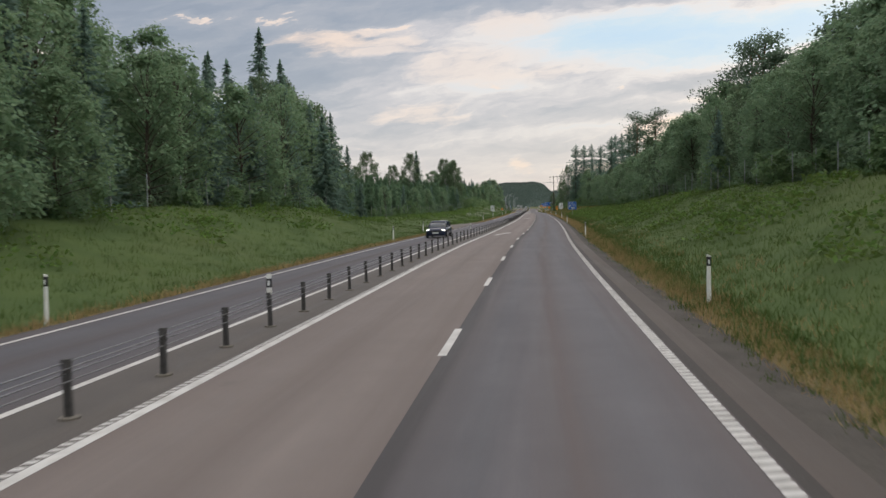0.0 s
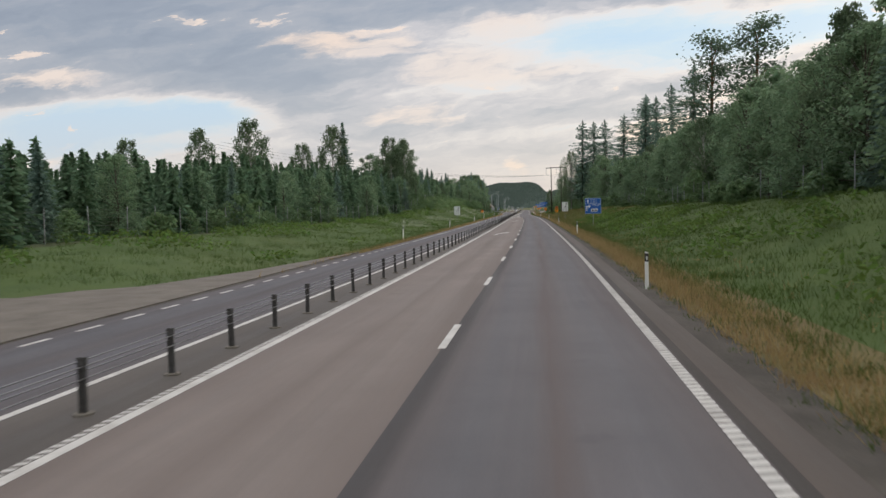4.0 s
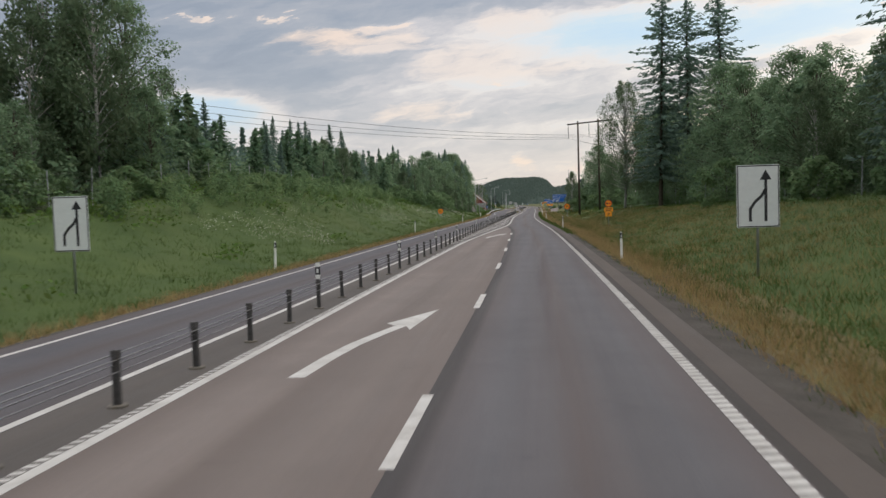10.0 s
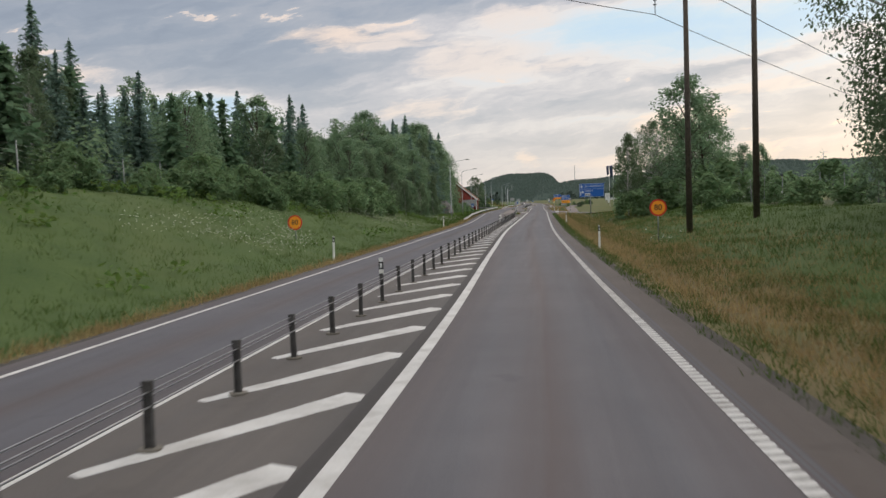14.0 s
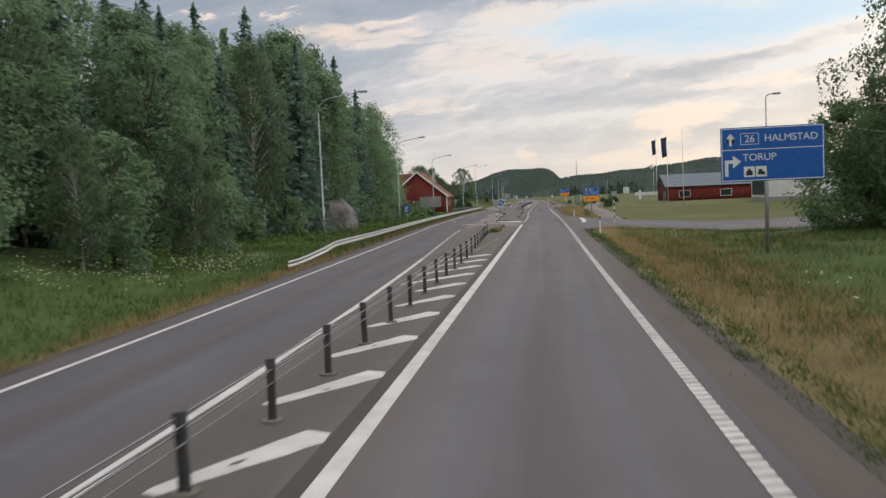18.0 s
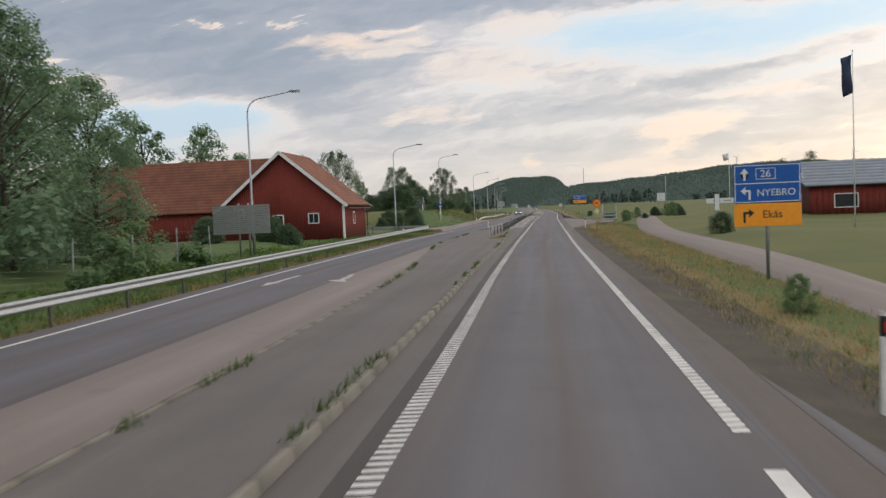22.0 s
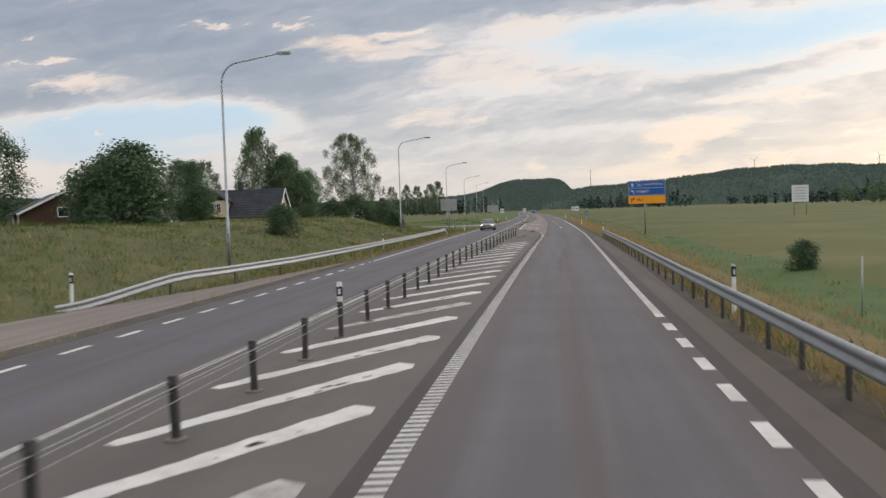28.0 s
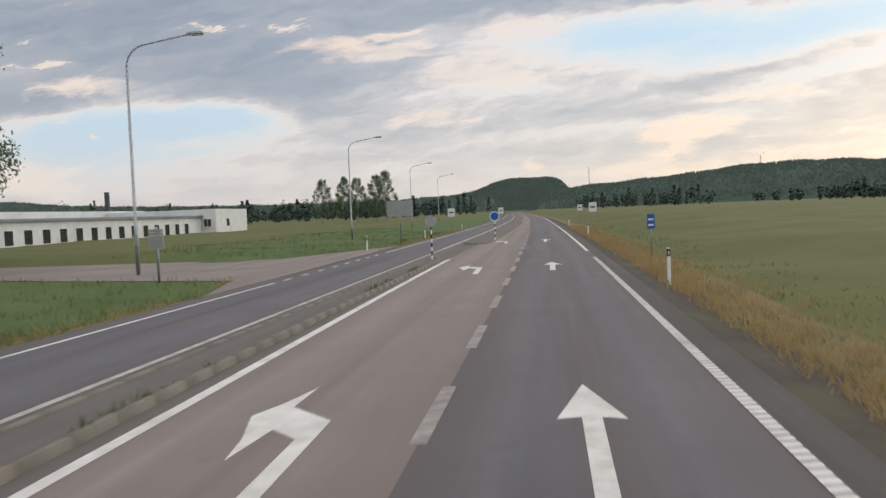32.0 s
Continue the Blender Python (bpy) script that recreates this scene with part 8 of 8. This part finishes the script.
for x, y, s in ((22.3, 276.7, 0.80), (16.9, 333.3, 1.0), (24.3, 331, 1.0), (20.8, 335.5, 1.0), (27.5, 281, 0.95), (30.5, 279, 0.95), (31, 262, 0.95)):
    plant("thin", x, y, s)
for x, y, k, s in ((14.6, 352, "weeping", 1.02), (22, 312, "fine", 1.06), (24.5, 306, "fine", 1.05), (21.5, 319, "fine", 1.0), (20.0, 356, "wide", 1.0), (19.5, 350, "broad", 1.15), (18.5, 357, "birch", 0.95), (22, 353, "broad", 1.2), (15.2, 404, "broad", 1.02), (16.6, 407, "broad", 0.9), (9.4, 408, "birch", 0.6), (23.5, 404, "bush", 1.6), (24, 364, "birch", 0.7), (26, 380, "broad", 0.5), (22, 412, "broad", 0.5), (26, 420, "broad", 0.55), (21, 428, "broad", 0.5), (25, 438, "broad", 0.6), (17.8, 447.5, "wide", 0.98), (13.8, 451, "hazel", 0.95), (17, 455, "hazel", 0.9), (21, 457, "hazel", 0.85), (15.5, 452, "birch", 0.5), (20, 450, "hazel", 1.25), (18.0, 453, "hazel", 1.15), (22.5, 446.5, "fine", 0.9), (25, 444, "fine", 0.9), (20.5, 372, "broad", 0.5), (17, 400, "bush", 1.6), (12.0, 402, "bush", 1.3), (9.0, 404, "bush", 1.0), (13.0, 388, "bush", 1.2), (24, 392, "bush", 1.3)):
    plant(k, x, y, s)
# behind the barn
for x, y, s in ((-50, 612, 1.25), (-56, 608, 1.3), (-63, 612, 1.3), (-46, 618, 0.95)):
    plant("broad", x, y, s)
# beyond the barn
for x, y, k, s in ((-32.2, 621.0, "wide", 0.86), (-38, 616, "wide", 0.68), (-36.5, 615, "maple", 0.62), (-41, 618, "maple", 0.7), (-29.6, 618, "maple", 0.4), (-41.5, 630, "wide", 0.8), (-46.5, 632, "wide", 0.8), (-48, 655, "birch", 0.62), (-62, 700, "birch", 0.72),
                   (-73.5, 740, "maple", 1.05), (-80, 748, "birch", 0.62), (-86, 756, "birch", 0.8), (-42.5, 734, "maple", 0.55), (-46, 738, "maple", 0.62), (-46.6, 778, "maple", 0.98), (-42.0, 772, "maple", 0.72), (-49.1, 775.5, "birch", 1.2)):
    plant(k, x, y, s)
for x, y, k, s in ((-36.6, 789, "wide", 1.2), (-49.7, 792, "broad", 1.15), (-46, 790, "broad", 0.9), (-53, 786, "shrub", 1.6), (-46, 785, "shrub", 1.6), (-40, 784, "shrub", 1.4), (-35, 782, "shrub", 1.5), (-49, 801, "broad", 0.85), (-56, 800, "broad", 0.9), (-29, 777, "shrub", 1.1), (-26, 771, "shrub", 1.0), (-31, 781, "shrub", 1.2), (-78, 790, "broad", 1.0), (-70, 800, "birch", 1.0),
                   (-48.6, 982, "birch", 1.05), (-53, 990, "birch", 1.0), (-58, 985, "birch", 0.95), (-64, 992, "birch", 1.0), (-70, 988, "birch", 0.95), (-20, 700, "shrub", 0.6), (-45, 640, "birch", 0.5), (-62, 640, "broad", 0.75), (-70, 650, "birch", 0.8)):
    plant(k, x, y, s)
for x, y, s in ((-23.3, 570, 0.65), (-25.6, 571.5, 0.85), (-29, 566, 0.8), (8.6, 677.5, 0.32), (11.5, 560, 0.4), (15.6, 626, 0.5), (18.0, 621, 0.66), (12.4, 612, 0.3)):
    plant("shrub", x, y, s)
for x, y, s, sz, which in ((-23.6, 611.6, 0.50, 0.56, 0), (-21.2, 611.9, 0.60, 0.86, 0), (-19.0, 614.2, 0.70, 0.74, 0), (-21.1, 623.0, 0.80, 0.86, 1), (-27.4, 612.2, 0.60, 0.68, 0), (-31.0, 612.8, 0.78, 0.85, 0), (-29.4, 615.5, 0.75, 0.7, 1), (-24.6, 622.0, 0.6, 0.62, 1)):
    plant("shrub", x, y, s, which, sz, "dark green clipped round garden bush")
for x, y, s in ((-38.6, 713, 2.0), (-42.3, 716.5, 1.75), (-45.5, 720, 1.6), (-52, 733, 1.4), (-40.5, 731, 1.1)):
    plant("shrub", x, y, s, 1)
for x, y, s in ((9.9, 611.5, 0.26), (10.4, 615, 0.22), (12.2, 620.5, 0.26), (16.6, 617, 0.33), (17.5, 628, 0.3)):
    plant("hazel", x, y, s, 0, label="low green scrub beside the cycle path")
for x, y, top in ((131.3, 926.9, 24.0), (113.6, 907.5, 20.0), (122, 915, 18.0), (140, 930, 19.0)):
    plant("pine", x, y, (top - float(ground_z(x, y))) / 20, 0)
plant("birch", -56.2, 790, 1.05, 1)
plant("hazel", 5.5, 522.5, 0.16, 0, label="small bright green sapling in the verge")
# bushes along the banks
for y in np.arange(-5, 430, 7.0):
    if 98 < y < 128:
        continue
    plant("bush", float(XFL(y)) + rng.uniform(-2.2, 0.8), y + rng.uniform(-3, 3), rng.uniform(0.5, 1.0))
    if 366 < y < 425:
        for k in range(4):
            plant("bush", float(XFL(y)) + rng.uniform(0.2, 4.5), y + rng.uniform(-3.5, 3.5), rng.uniform(0.6, 1.1))
    if 255 < y < 372:
        for k in range(5 if y > 285 else 2):
            plant("bush", float(XFL(y)) + rng.uniform(0.0, 4.0), y + rng.uniform(-3.5, 3.5), rng.uniform(0.3, 0.55))
    plant("bush", float(XFR(y)) + rng.uniform(-1.5, 2.2), y + rng.uniform(-3, 3), rng.uniform(0.5, 1.05))
for y in np.arange(450, 545, 4.0):
    if 468 < y < 492:
        continue
    plant("bush", float(XFL(y)) + rng.uniform(-1.2, 0.6), y + rng.uniform(-2, 2), rng.uniform(0.5, 0.9))
for kind in PROTO:
    for ob in PROTO[kind]:
        if id(ob) not in used:
            plant(kind, -60 - 3 * rng.random(), 330 + 20 * rng.random(), 0.9)


# ---- woods behind, as one mass each ----
def wood_mass(name, label, places, leaves, tall, leaf=0.9, n=150, conifer=0.5, k=0.0, cap=33):
    out = []
    for x, y in places:
        z = float(ground_z(x, min(max(y, -60), 1700)))
        h = tall * rng.uniform(0.75, 1.2) if not k else (2.5 + (k(y) if callable(k) else k) * min(abs(x), cap) - z) * rng.uniform(0.72, 1.0)
        if rng.random() < conifer:
            u = rng.random(n) ** 0.8
            r = 0.19 * h * (1 - u) * rng.uniform(0.5, 1.05, n)
            a = rng.uniform(0, 6.28, n)
            c = np.stack([x + r * np.cos(a), y + r * np.sin(a), z + h * (0.05 + 0.95 * u)], -1)
            d = np.stack([np.cos(a), np.sin(a), 0 * a], -1)
        else:
            d = rng.normal(size=(n, 3))
            d /= np.linalg.norm(d, axis=1, keepdims=True)
            c = np.array([x, y, z + h * 0.52]) + d * np.array([0.26 * h, 0.26 * h, 0.46 * h]) * rng.uniform(0.5, 1.05, (n, 1))
        out.append(cards(c, leaf * (h / 15) ** 0.5, 1.2, None, 0.7 * d + [0, 0, 0.7]))
    V, F = join(out)
    return tagged(part(name, mesh_np(name, V, F, leaves)), label, "woods", kind="stuff")


def scatter(fx, d0, d1, y0, y1, count):
    y = rng.uniform(y0, y1, count)
    return [(float(fx(a)) + rng.uniform(d0, d1), a) for a in y]


wood_mass("woods", "dense dark mixed wood behind the fence", scatter(XFL, -34, -10, -30, 118, 130), M_SPRUCE, 17, 0.8, 220, 0.5, 0.49)
wood_mass("woods", "young spruce plantation behind the fence", scatter(XFL, -40, -8, 120, 285, 420), M_YOUNG, 7, 0.85, 210, 0.8, K_YOUNG, 45)
wood_mass("woods", "mixed wood on the rise", scatter(XFL, -36, -9, 280, 405, 250), M_SPRUCE, 12.5, 0.8, 200, 0.8, 0.34)
wood_mass("woods", "dense leafy wood behind the guardrail", scatter(XFL, -30, -7, 434, 534, 135), M_LEAF, 15.5, 0.7, 200, 0.3, line((448, 0.5), (458, 0.46), (468, 0.58), (488, 0.7), (505, 0.6), (527, 0.55)), 24)
wood_mass("woods", "mixed wood where the rise ends", scatter(XFL, -32, -8, 398, 436, 55), M_SPRUCE, 12, 0.65, 200, 0.6, 0.42, 30)
wood_mass("woods", "dense mixed wood on the bank", scatter(XFR, 9, 30, -30, 205, 190), M_LEAF, 15, 0.6, 300, 0.4, line((-30, 0.55), (140, 0.54), (165, 0.47), (205, 0.46)))
wood_mass("woods", "dense mixed wood beyond the fence", scatter(XFR, 8, 30, 205, 352, 150), M_LEAF, 12, 0.65, 240, 0.3, 0.46)
wood_mass("undergrowth", "low leafy undergrowth inside the wood", scatter(XFL, -9, -3, -20, 112, 70) + scatter(XFL, -8, -2, 280, 405, 90) + scatter(XFL, -7, -1, 402, 536, 110) + scatter(XFR, 3, 10, -20, 205, 130) + scatter(XFR, 3, 9, 205, 350, 100), M_LEAF, 4.2, 0.62, 170, 0.0)
M_SCRUB = leaf_mat("scrub_leaves", (0.144, 0.220, 0.098), (0.246, 0.340, 0.158), 0.08)
wood_mass("thicket", "pale green thicket of saplings on the bank", scatter(XFL, -1.5, 5.5, 276, 352, 230), M_SCRUB, 1.5, 0.42, 110, 0.0)
wood_mass("thicket", "low pale green thicket below the wood", scatter(XFL, 3.0, 8.0, 284, 345, 120), M_SCRUB, 1.0, 0.4, 90, 0.0)
wood_mass("woods", "thin wood behind the birches", scatter(XFR, 14, 30, 385, 440, 22), M_LEAF, 6.5, 0.6, 180, 0.1)
wood_mass("woods", "dark wood along the far fields", [(rng.uniform(-420, -45), 1120 + rng.uniform(0, 240)) for _ in range(260)] + [(rng.uniform(25, 110), 1250 + rng.uniform(0, 300)) for _ in range(70)], M_FAR, 11, 2.0, 60, 0.4)
wood_mass("woods", "dark wood at the edge of the wide field", [(rng.uniform(150, 900), 1000 + rng.uniform(0, 400)) for _ in range(620)], M_FAR, 9, 2.3, 60, 0.1)
wood_mass("woods", "trees behind the houses", [(rng.uniform(-260, -90), rng.uniform(600, 760)) for _ in range(110)] + [(rng.uniform(-300, -130), rng.uniform(900, 1100)) for _ in range(90)], M_LEAF_SHADED, 9, 0.9, 130, 0.1)
wood_mass("woods", "dark wood under the pines beyond the field", [(rng.uniform(95, 175), rng.uniform(903, 945)) for _ in range(60)], M_LEAF_SHADED, 8, 1.0, 110, 0.2)


# ---- far hills ----
def hill(name, label, crest, x0, x1, cy, depth, seed, trees):
    """A wooded ridge whose crest height follows the plan line crest(x)."""
    n, m = 160, 24
    X, U = np.meshgrid(np.linspace(x0, x1, n), np.linspace(-1, 1, m))

    def height(x, u):
        ends = smooth01((x - x0) / 60) * smooth01((x1 - x) / 60)
        return crest(x) * np.clip(1 - np.abs(u) ** 2.4, 0, 1) * ends + 1.5 * np.sin(0.05 * x + seed) * (1 - np.abs(u))

    V = np.stack([X, cy + depth * U, height(X, U) - 4], -1).reshape(-1, 3)
    i = np.arange(n * m).reshape(m, n)
    q = np.stack([i[:-1, :-1], i[:-1, 1:], i[1:, 1:], i[1:, :-1]], -1).reshape(-1, 4)
    tagged(part(name, mesh_np(name, V, q, M_FAR, smooth=True)), label, "hill", kind="structure")
    x, u = rng.uniform(x0, x1, trees), rng.uniform(-0.95, 0.3, trees)
    z = height(x, u) - 6
    hh = rng.uniform(6, 11, trees)
    w = hh * rng.uniform(0.3, 0.55, trees)
    base = np.stack([x, cy + depth * u, z], -1)
    ang = rng.uniform(0, 6.28, trees)
    vs = [base + np.stack([w * np.cos(ang + j * 2.094), w * np.sin(ang + j * 2.094), 0 * w], -1) for j in range(3)]
    vs.append(base + np.stack([0 * w, 0 * w, hh], -1))
    Vt = np.stack(vs, 1).reshape(-1, 3)
    o = 4 * np.arange(trees)[:, None]
    Ft = np.concatenate([o + np.array([[0, 1, 3]]), o + np.array([[1, 2, 3]]), o + np.array([[2, 0, 3]])])
    tagged(part("hill_trees", mesh_np("hill_trees", Vt, Ft, M_FAR)), "conifer tops over the distant hill", "woods", kind="stuff")


hill("backdrop_hill", "distant dark wooded hill at the road's end", line((-420, 30), (-330, 52), (-230, 66), (-170, 90), (-120, 99), (-60, 102), (20, 98), (45, 86), (70, 62), (130, 30)), -420, 130, 3300, 260, 1.0, 5000)
hill("backdrop_hill", "long low wooded ridge beyond the field", line((-60, 20), (0, 48), (60, 55), (200, 66), (350, 78), (530, 96), (700, 99), (850, 93), (1100, 98), (1500, 110), (2200, 90)), -60, 2200, 2900, 300, 2.2, 14000)
hill("backdrop_hill", "low wooded rise beyond the fields", line((-3000, 90), (-1900, 95), (-1620, 86), (-1460, 70), (-960, 48), (-430, 43), (-250, 50), (-100, 40)), -3000, -100, 3000, 300, 0.3, 12000)
mast = thing("radio_mast", "thin radio mast on the far hill", "mast", (110, 2900, 54))
bm = bmesh.new()
tube(bm, [(0, 0, 0), (0, 0, 55)], [1.2, 0.6], 5)
part("mast_tube", bm_mesh("mast_tube", bm, M_STEEL), mast)
for x, y, z in ((545, 2900, 82), (862, 2900, 82), (1150, 2900, 92)):
    t = thing("wind_turbine", "distant white wind turbine on the ridge", "wind turbine", (x, y, z), group="wind turbines")
    bm = bmesh.new()
    tube(bm, [(0, 0, 0), (0, 0, 36)], [1.2, 0.7], 8)
    part("tower", bm_mesh("tower", bm, M_TRIM), t)
    for k in range(3):
        bm = bmesh.new()
        a = 0.4 + x + 2.094 * k
        tube(bm, [(0, -2, 36), (15 * math.sin(a), -2, 36 + 15 * math.cos(a))], [0.7, 0.2], 5)
        part("blade", bm_mesh("blade", bm, M_TRIM), t)


# ---- grass and herbs ----
def blocked(x, y):
    m = np.zeros(len(x), bool)
    for p in (MINOR, TRACK, APRON, FORK, BAY):
        m |= in_poly(x, y, p)
    m |= (np.abs(x - XPATH(np.clip(y, 499, 760))) < 1.35) & (y > 498) & (y < 760)
    m |= (x > -33.5) & (x < -20) & (y > 577) & (y < 602)
    return m


def blades(n_tufts, side, o0, o1, y0, y1, h0, h1, per, width, spread, power=1.0):
    y = rng.uniform(y0, y1, n_tufts)
    o = o0 + (o1 - o0) * rng.random(n_tufts) ** power
    x = SHR(y) + o if side > 0 else SHL(y) - o
    k = ~blocked(x, y)
    x, y = x[k], y[k]
    z = ground_z(x, y)
    n = len(x) * per
    c = np.repeat(np.stack([x, y, z], -1), per, 0)
    c[:, :2] += spread * rng.normal(size=(n, 2))
    h = np.repeat(rng.uniform(h0, h1, len(x)), per) * rng.uniform(0.6, 1.15, n)
    a = rng.uniform(0, 6.28, n)
    w = np.stack([np.cos(a), np.sin(a), 0 * a], -1) * width
    tip = np.stack([rng.normal(size=n) * 0.42 * h, rng.normal(size=n) * 0.42 * h, h], -1)
    V = np.stack([c - w, c + w, c + tip], 1).reshape(-1, 3)
    return V, np.arange(3 * n).reshape(n, 3)


def grass(name, label, mat, sets):
    V, F = join([blades(*s) for s in sets])
    return tagged(part(name, mesh_np(name, V, F, mat)), label, "grass", kind="stuff")


grass("dry_grass", "dry straw-coloured grass along the verges", M_STRAW, [
    (2400, 1, 0.7, 2.2, -6, 100, 0.14, 0.36, 7, 0.008, 0.14),
    (6300, 1, 0.7, 2.3, 96, 300, 0.16, 0.42, 7, 0.008, 0.16),
    (2200, 1, 1.2, 5.0, -6, 300, 0.14, 0.36, 6, 0.008, 0.16, 1.5),
    (9000, 1, 2.6, 12.0, 212, 345, 0.12, 0.34, 6, 0.008, 0.22),
    (1100, 1, 0.5, 1.5, 650, 718, 0.12, 0.34, 7, 0.008, 0.10),
    (10000, 1, 0.9, 4.8, 298, 474, 0.12, 0.34, 7, 0.008, 0.18, 1.15),
    (3600, 1, 3.0, 9.0, 300, 482, 0.14, 0.36, 6, 0.008, 0.2),
    (8500, 1, 0.9, 5.6, 505, 640, 0.06, 0.26, 6, 0.009, 0.22, 0.7),
    (4500, 1, 1.0, 3.6, 640, 860, 0.2, 0.45, 5, 0.010, 0.12, 1.6),
    (2000, 1, 0.8, 2.4, 716, 860, 0.2, 0.45, 6, 0.010, 0.14, 1.4),
    (6500, -1, 0.4, 1.7, -6, 450, 0.15, 0.4, 5, 0.012, 0.10),
    (3000, -1, 0.4, 2.0, 445, 860, 0.15, 0.4, 5, 0.012, 0.10),
    (2500, -1, 1.0, 15, 655, 765, 0.15, 0.4, 5, 0.014, 0.16, 1.2)])
grass("green_grass", "long green grass on the roadside banks", M_GREENBLADE, [
    (5000, 1, 0.6, 4.0, -6, 460, 0.10, 0.32, 6, 0.010, 0.16, 0.8),
    (3000, 1, 0.05, 1.1, 298, 470, 0.06, 0.2, 6, 0.010, 0.12),
    (900, 1, 0.6, 1.5, 650, 718, 0.10, 0.3, 7, 0.009, 0.10),
    (2600, 1, 0.8, 2.4, -6, 104, 0.10, 0.3, 6, 0.010, 0.14),
    (22000, 1, 1.8, 14, -6, 300, 0.12, 0.38, 7, 0.010, 0.20, 1.3),
    (1000, 1, 0.3, 0.9, -6, 462, 0.05, 0.16, 6, 0.010, 0.12),
    (14500, 1, 2.4, 14, 300, 484, 0.12, 0.38, 7, 0.010, 0.20, 1.2),
    (3600, 1, 1.0, 7, 505, 640, 0.06, 0.2, 6, 0.010, 0.25, 0.9),
    (2600, 1, 1.2, 6, 640, 860, 0.06, 0.2, 5, 0.011, 0.2, 2.0),
    (9000, -1, 1.0, 15, 655, 765, 0.12, 0.34, 5, 0.011, 0.18),
    (20000, -1, 1.0, 14, -6, 420, 0.12, 0.38, 7, 0.010, 0.20, 1.3),
    (12000, -1, 1.0, 8, 420, 620, 0.12, 0.4, 6, 0.011, 0.18, 1.2),
    (6000, -1, 1.0, 18, 620, 860, 0.15, 0.4, 5, 0.011, 0.18, 1.2)])


def herbs(name, label, mat, count, side, o0, o1, y0, y1, size, n, h, patch=0.0):
    y = rng.uniform(y0, y1, count)
    o = rng.uniform(o0, o1, count)
    x = SHR(y) + o if side > 0 else SHL(y) - o
    k = ~blocked(x, y)
    if patch:
        k &= np.sin(y * patch) + np.sin(x * patch * 1.7 + 1) > 0.3
    x, y = x[k], y[k]
    z = ground_z(x, y)
    c = np.repeat(np.stack([x, y, z], -1), n, 0)
    c += rng.normal(size=c.shape) * [0.35, 0.35, 0] + np.stack([0 * c[:, 0], 0 * c[:, 0], h * rng.uniform(0.25, 1.0, len(c))], -1)
    d = rng.normal(size=c.shape)
    d[:, 2] = np.abs(d[:, 2]) * 0.5
    V, F = cards(c, size, 1.7, dirs=d)
    return tagged(part(name, mesh_np(name, V, F, mat)), label, "herbs", kind="stuff")


herbs("ferns", "green ferns and tall herbs on the bank", M_FERN, 2300, 1, 4, 16, -6, 225, 0.17, 16, 0.55, 0.35)
herbs("ferns", "green ferns and tall herbs below the wood", M_FERN, 3000, -1, 4, 16, -6, 430, 0.17, 16, 0.6, 0.33)
herbs("ferns", "green undergrowth behind the guardrail", M_FERN, 500, -1, 4.5, 9, 425, 575, 0.15, 16, 0.5, 0.4)
herbs("meadow_flowers", "white flower heads among the grass", M_FLOWER, 1900, -1, 2.5, 9, 200, 455, 0.05, 9, 0.75, 0.16)
herbs("meadow_flowers", "white flower heads on the right-hand verge", M_FLOWER, 300, 1, 4, 12, 330, 470, 0.07, 6, 0.7, 0.21)
# tufts in the island joints
for nm, f, y0, y1, cnt in (("island_weeds", XK2L, 499, 595, 300), ("island_weeds", XK2R, 499, 595, 220), ("island_weeds", XK3R, 706, 786, 160)):
    y = rng.uniform(y0, y1, cnt)
    y = y[np.sin(y * 0.8) + np.sin(y * 0.31) > 0.2]
    c = np.repeat(np.stack([f(y) + (0.17 if f is XK2L else -0.17), y, 0 * y + 0.1], -1), 8, 0)
    c += rng.normal(size=c.shape) * [0.06, 0.12, 0.0]
    n = len(c)
    hgt = rng.uniform(0.05, 0.2, n)
    a = rng.uniform(0, 6.28, n)
    w = np.stack([np.cos(a), np.sin(a), 0 * a], -1) * 0.012
    V = np.stack([c - w, c + w, c + np.stack([rng.normal(size=n) * 0.05, rng.normal(size=n) * 0.05, hgt], -1)], 1).reshape(-1, 3)
    tagged(part(nm, mesh_np(nm, V, np.arange(3 * n).reshape(n, 3), M_GREENBLADE)), "weeds growing along the kerb joints", "weeds", kind="stuff")
for cx, cy, r, high, dry in ((-4.2, 468.4, 0.62, 0.40, False), (-4.0, 469.4, 0.6, 0.46, True), (-3.95, 470.3, 0.5, 0.40, False), (-4.3, 469.0, 0.7, 0.22, True), (-4.6, 565.0, 1.0, 0.16, True), (-4.35, 566.5, 0.6, 0.22, False), (-3.9, 477, 0.3, 0.2, False)):
    n = 3600
    d2 = rng.normal(size=(n, 2)) * 0.5
    c = np.stack([cx + r * 0.6 * d2[:, 0], cy + r * 1.3 * d2[:, 1], np.full(n, 0.1)], -1)
    high = high * np.exp(-0.9 * (d2 ** 2).sum(1)) * (0.65 + 0.5 * np.sin(9 * d2[:, 0] + 3) * np.sin(7 * d2[:, 1]))
    hgt = rng.uniform(0.2, 1.0, n) * high
    a = rng.uniform(0, 6.28, n)
    w = np.stack([np.cos(a), np.sin(a), 0 * a], -1) * 0.009
    V = np.stack([c - w, c + w, c + np.stack([0.25 * hgt * rng.normal(size=n), 0.25 * hgt * rng.normal(size=n), hgt], -1)], 1).reshape(-1, 3)
    tagged(part("island_tuft", mesh_np("island_tuft", V, np.arange(3 * n).reshape(n, 3), M_STRAW if dry else M_GREENBLADE)), "tuft of grass growing on the island", "grass", kind="stuff")
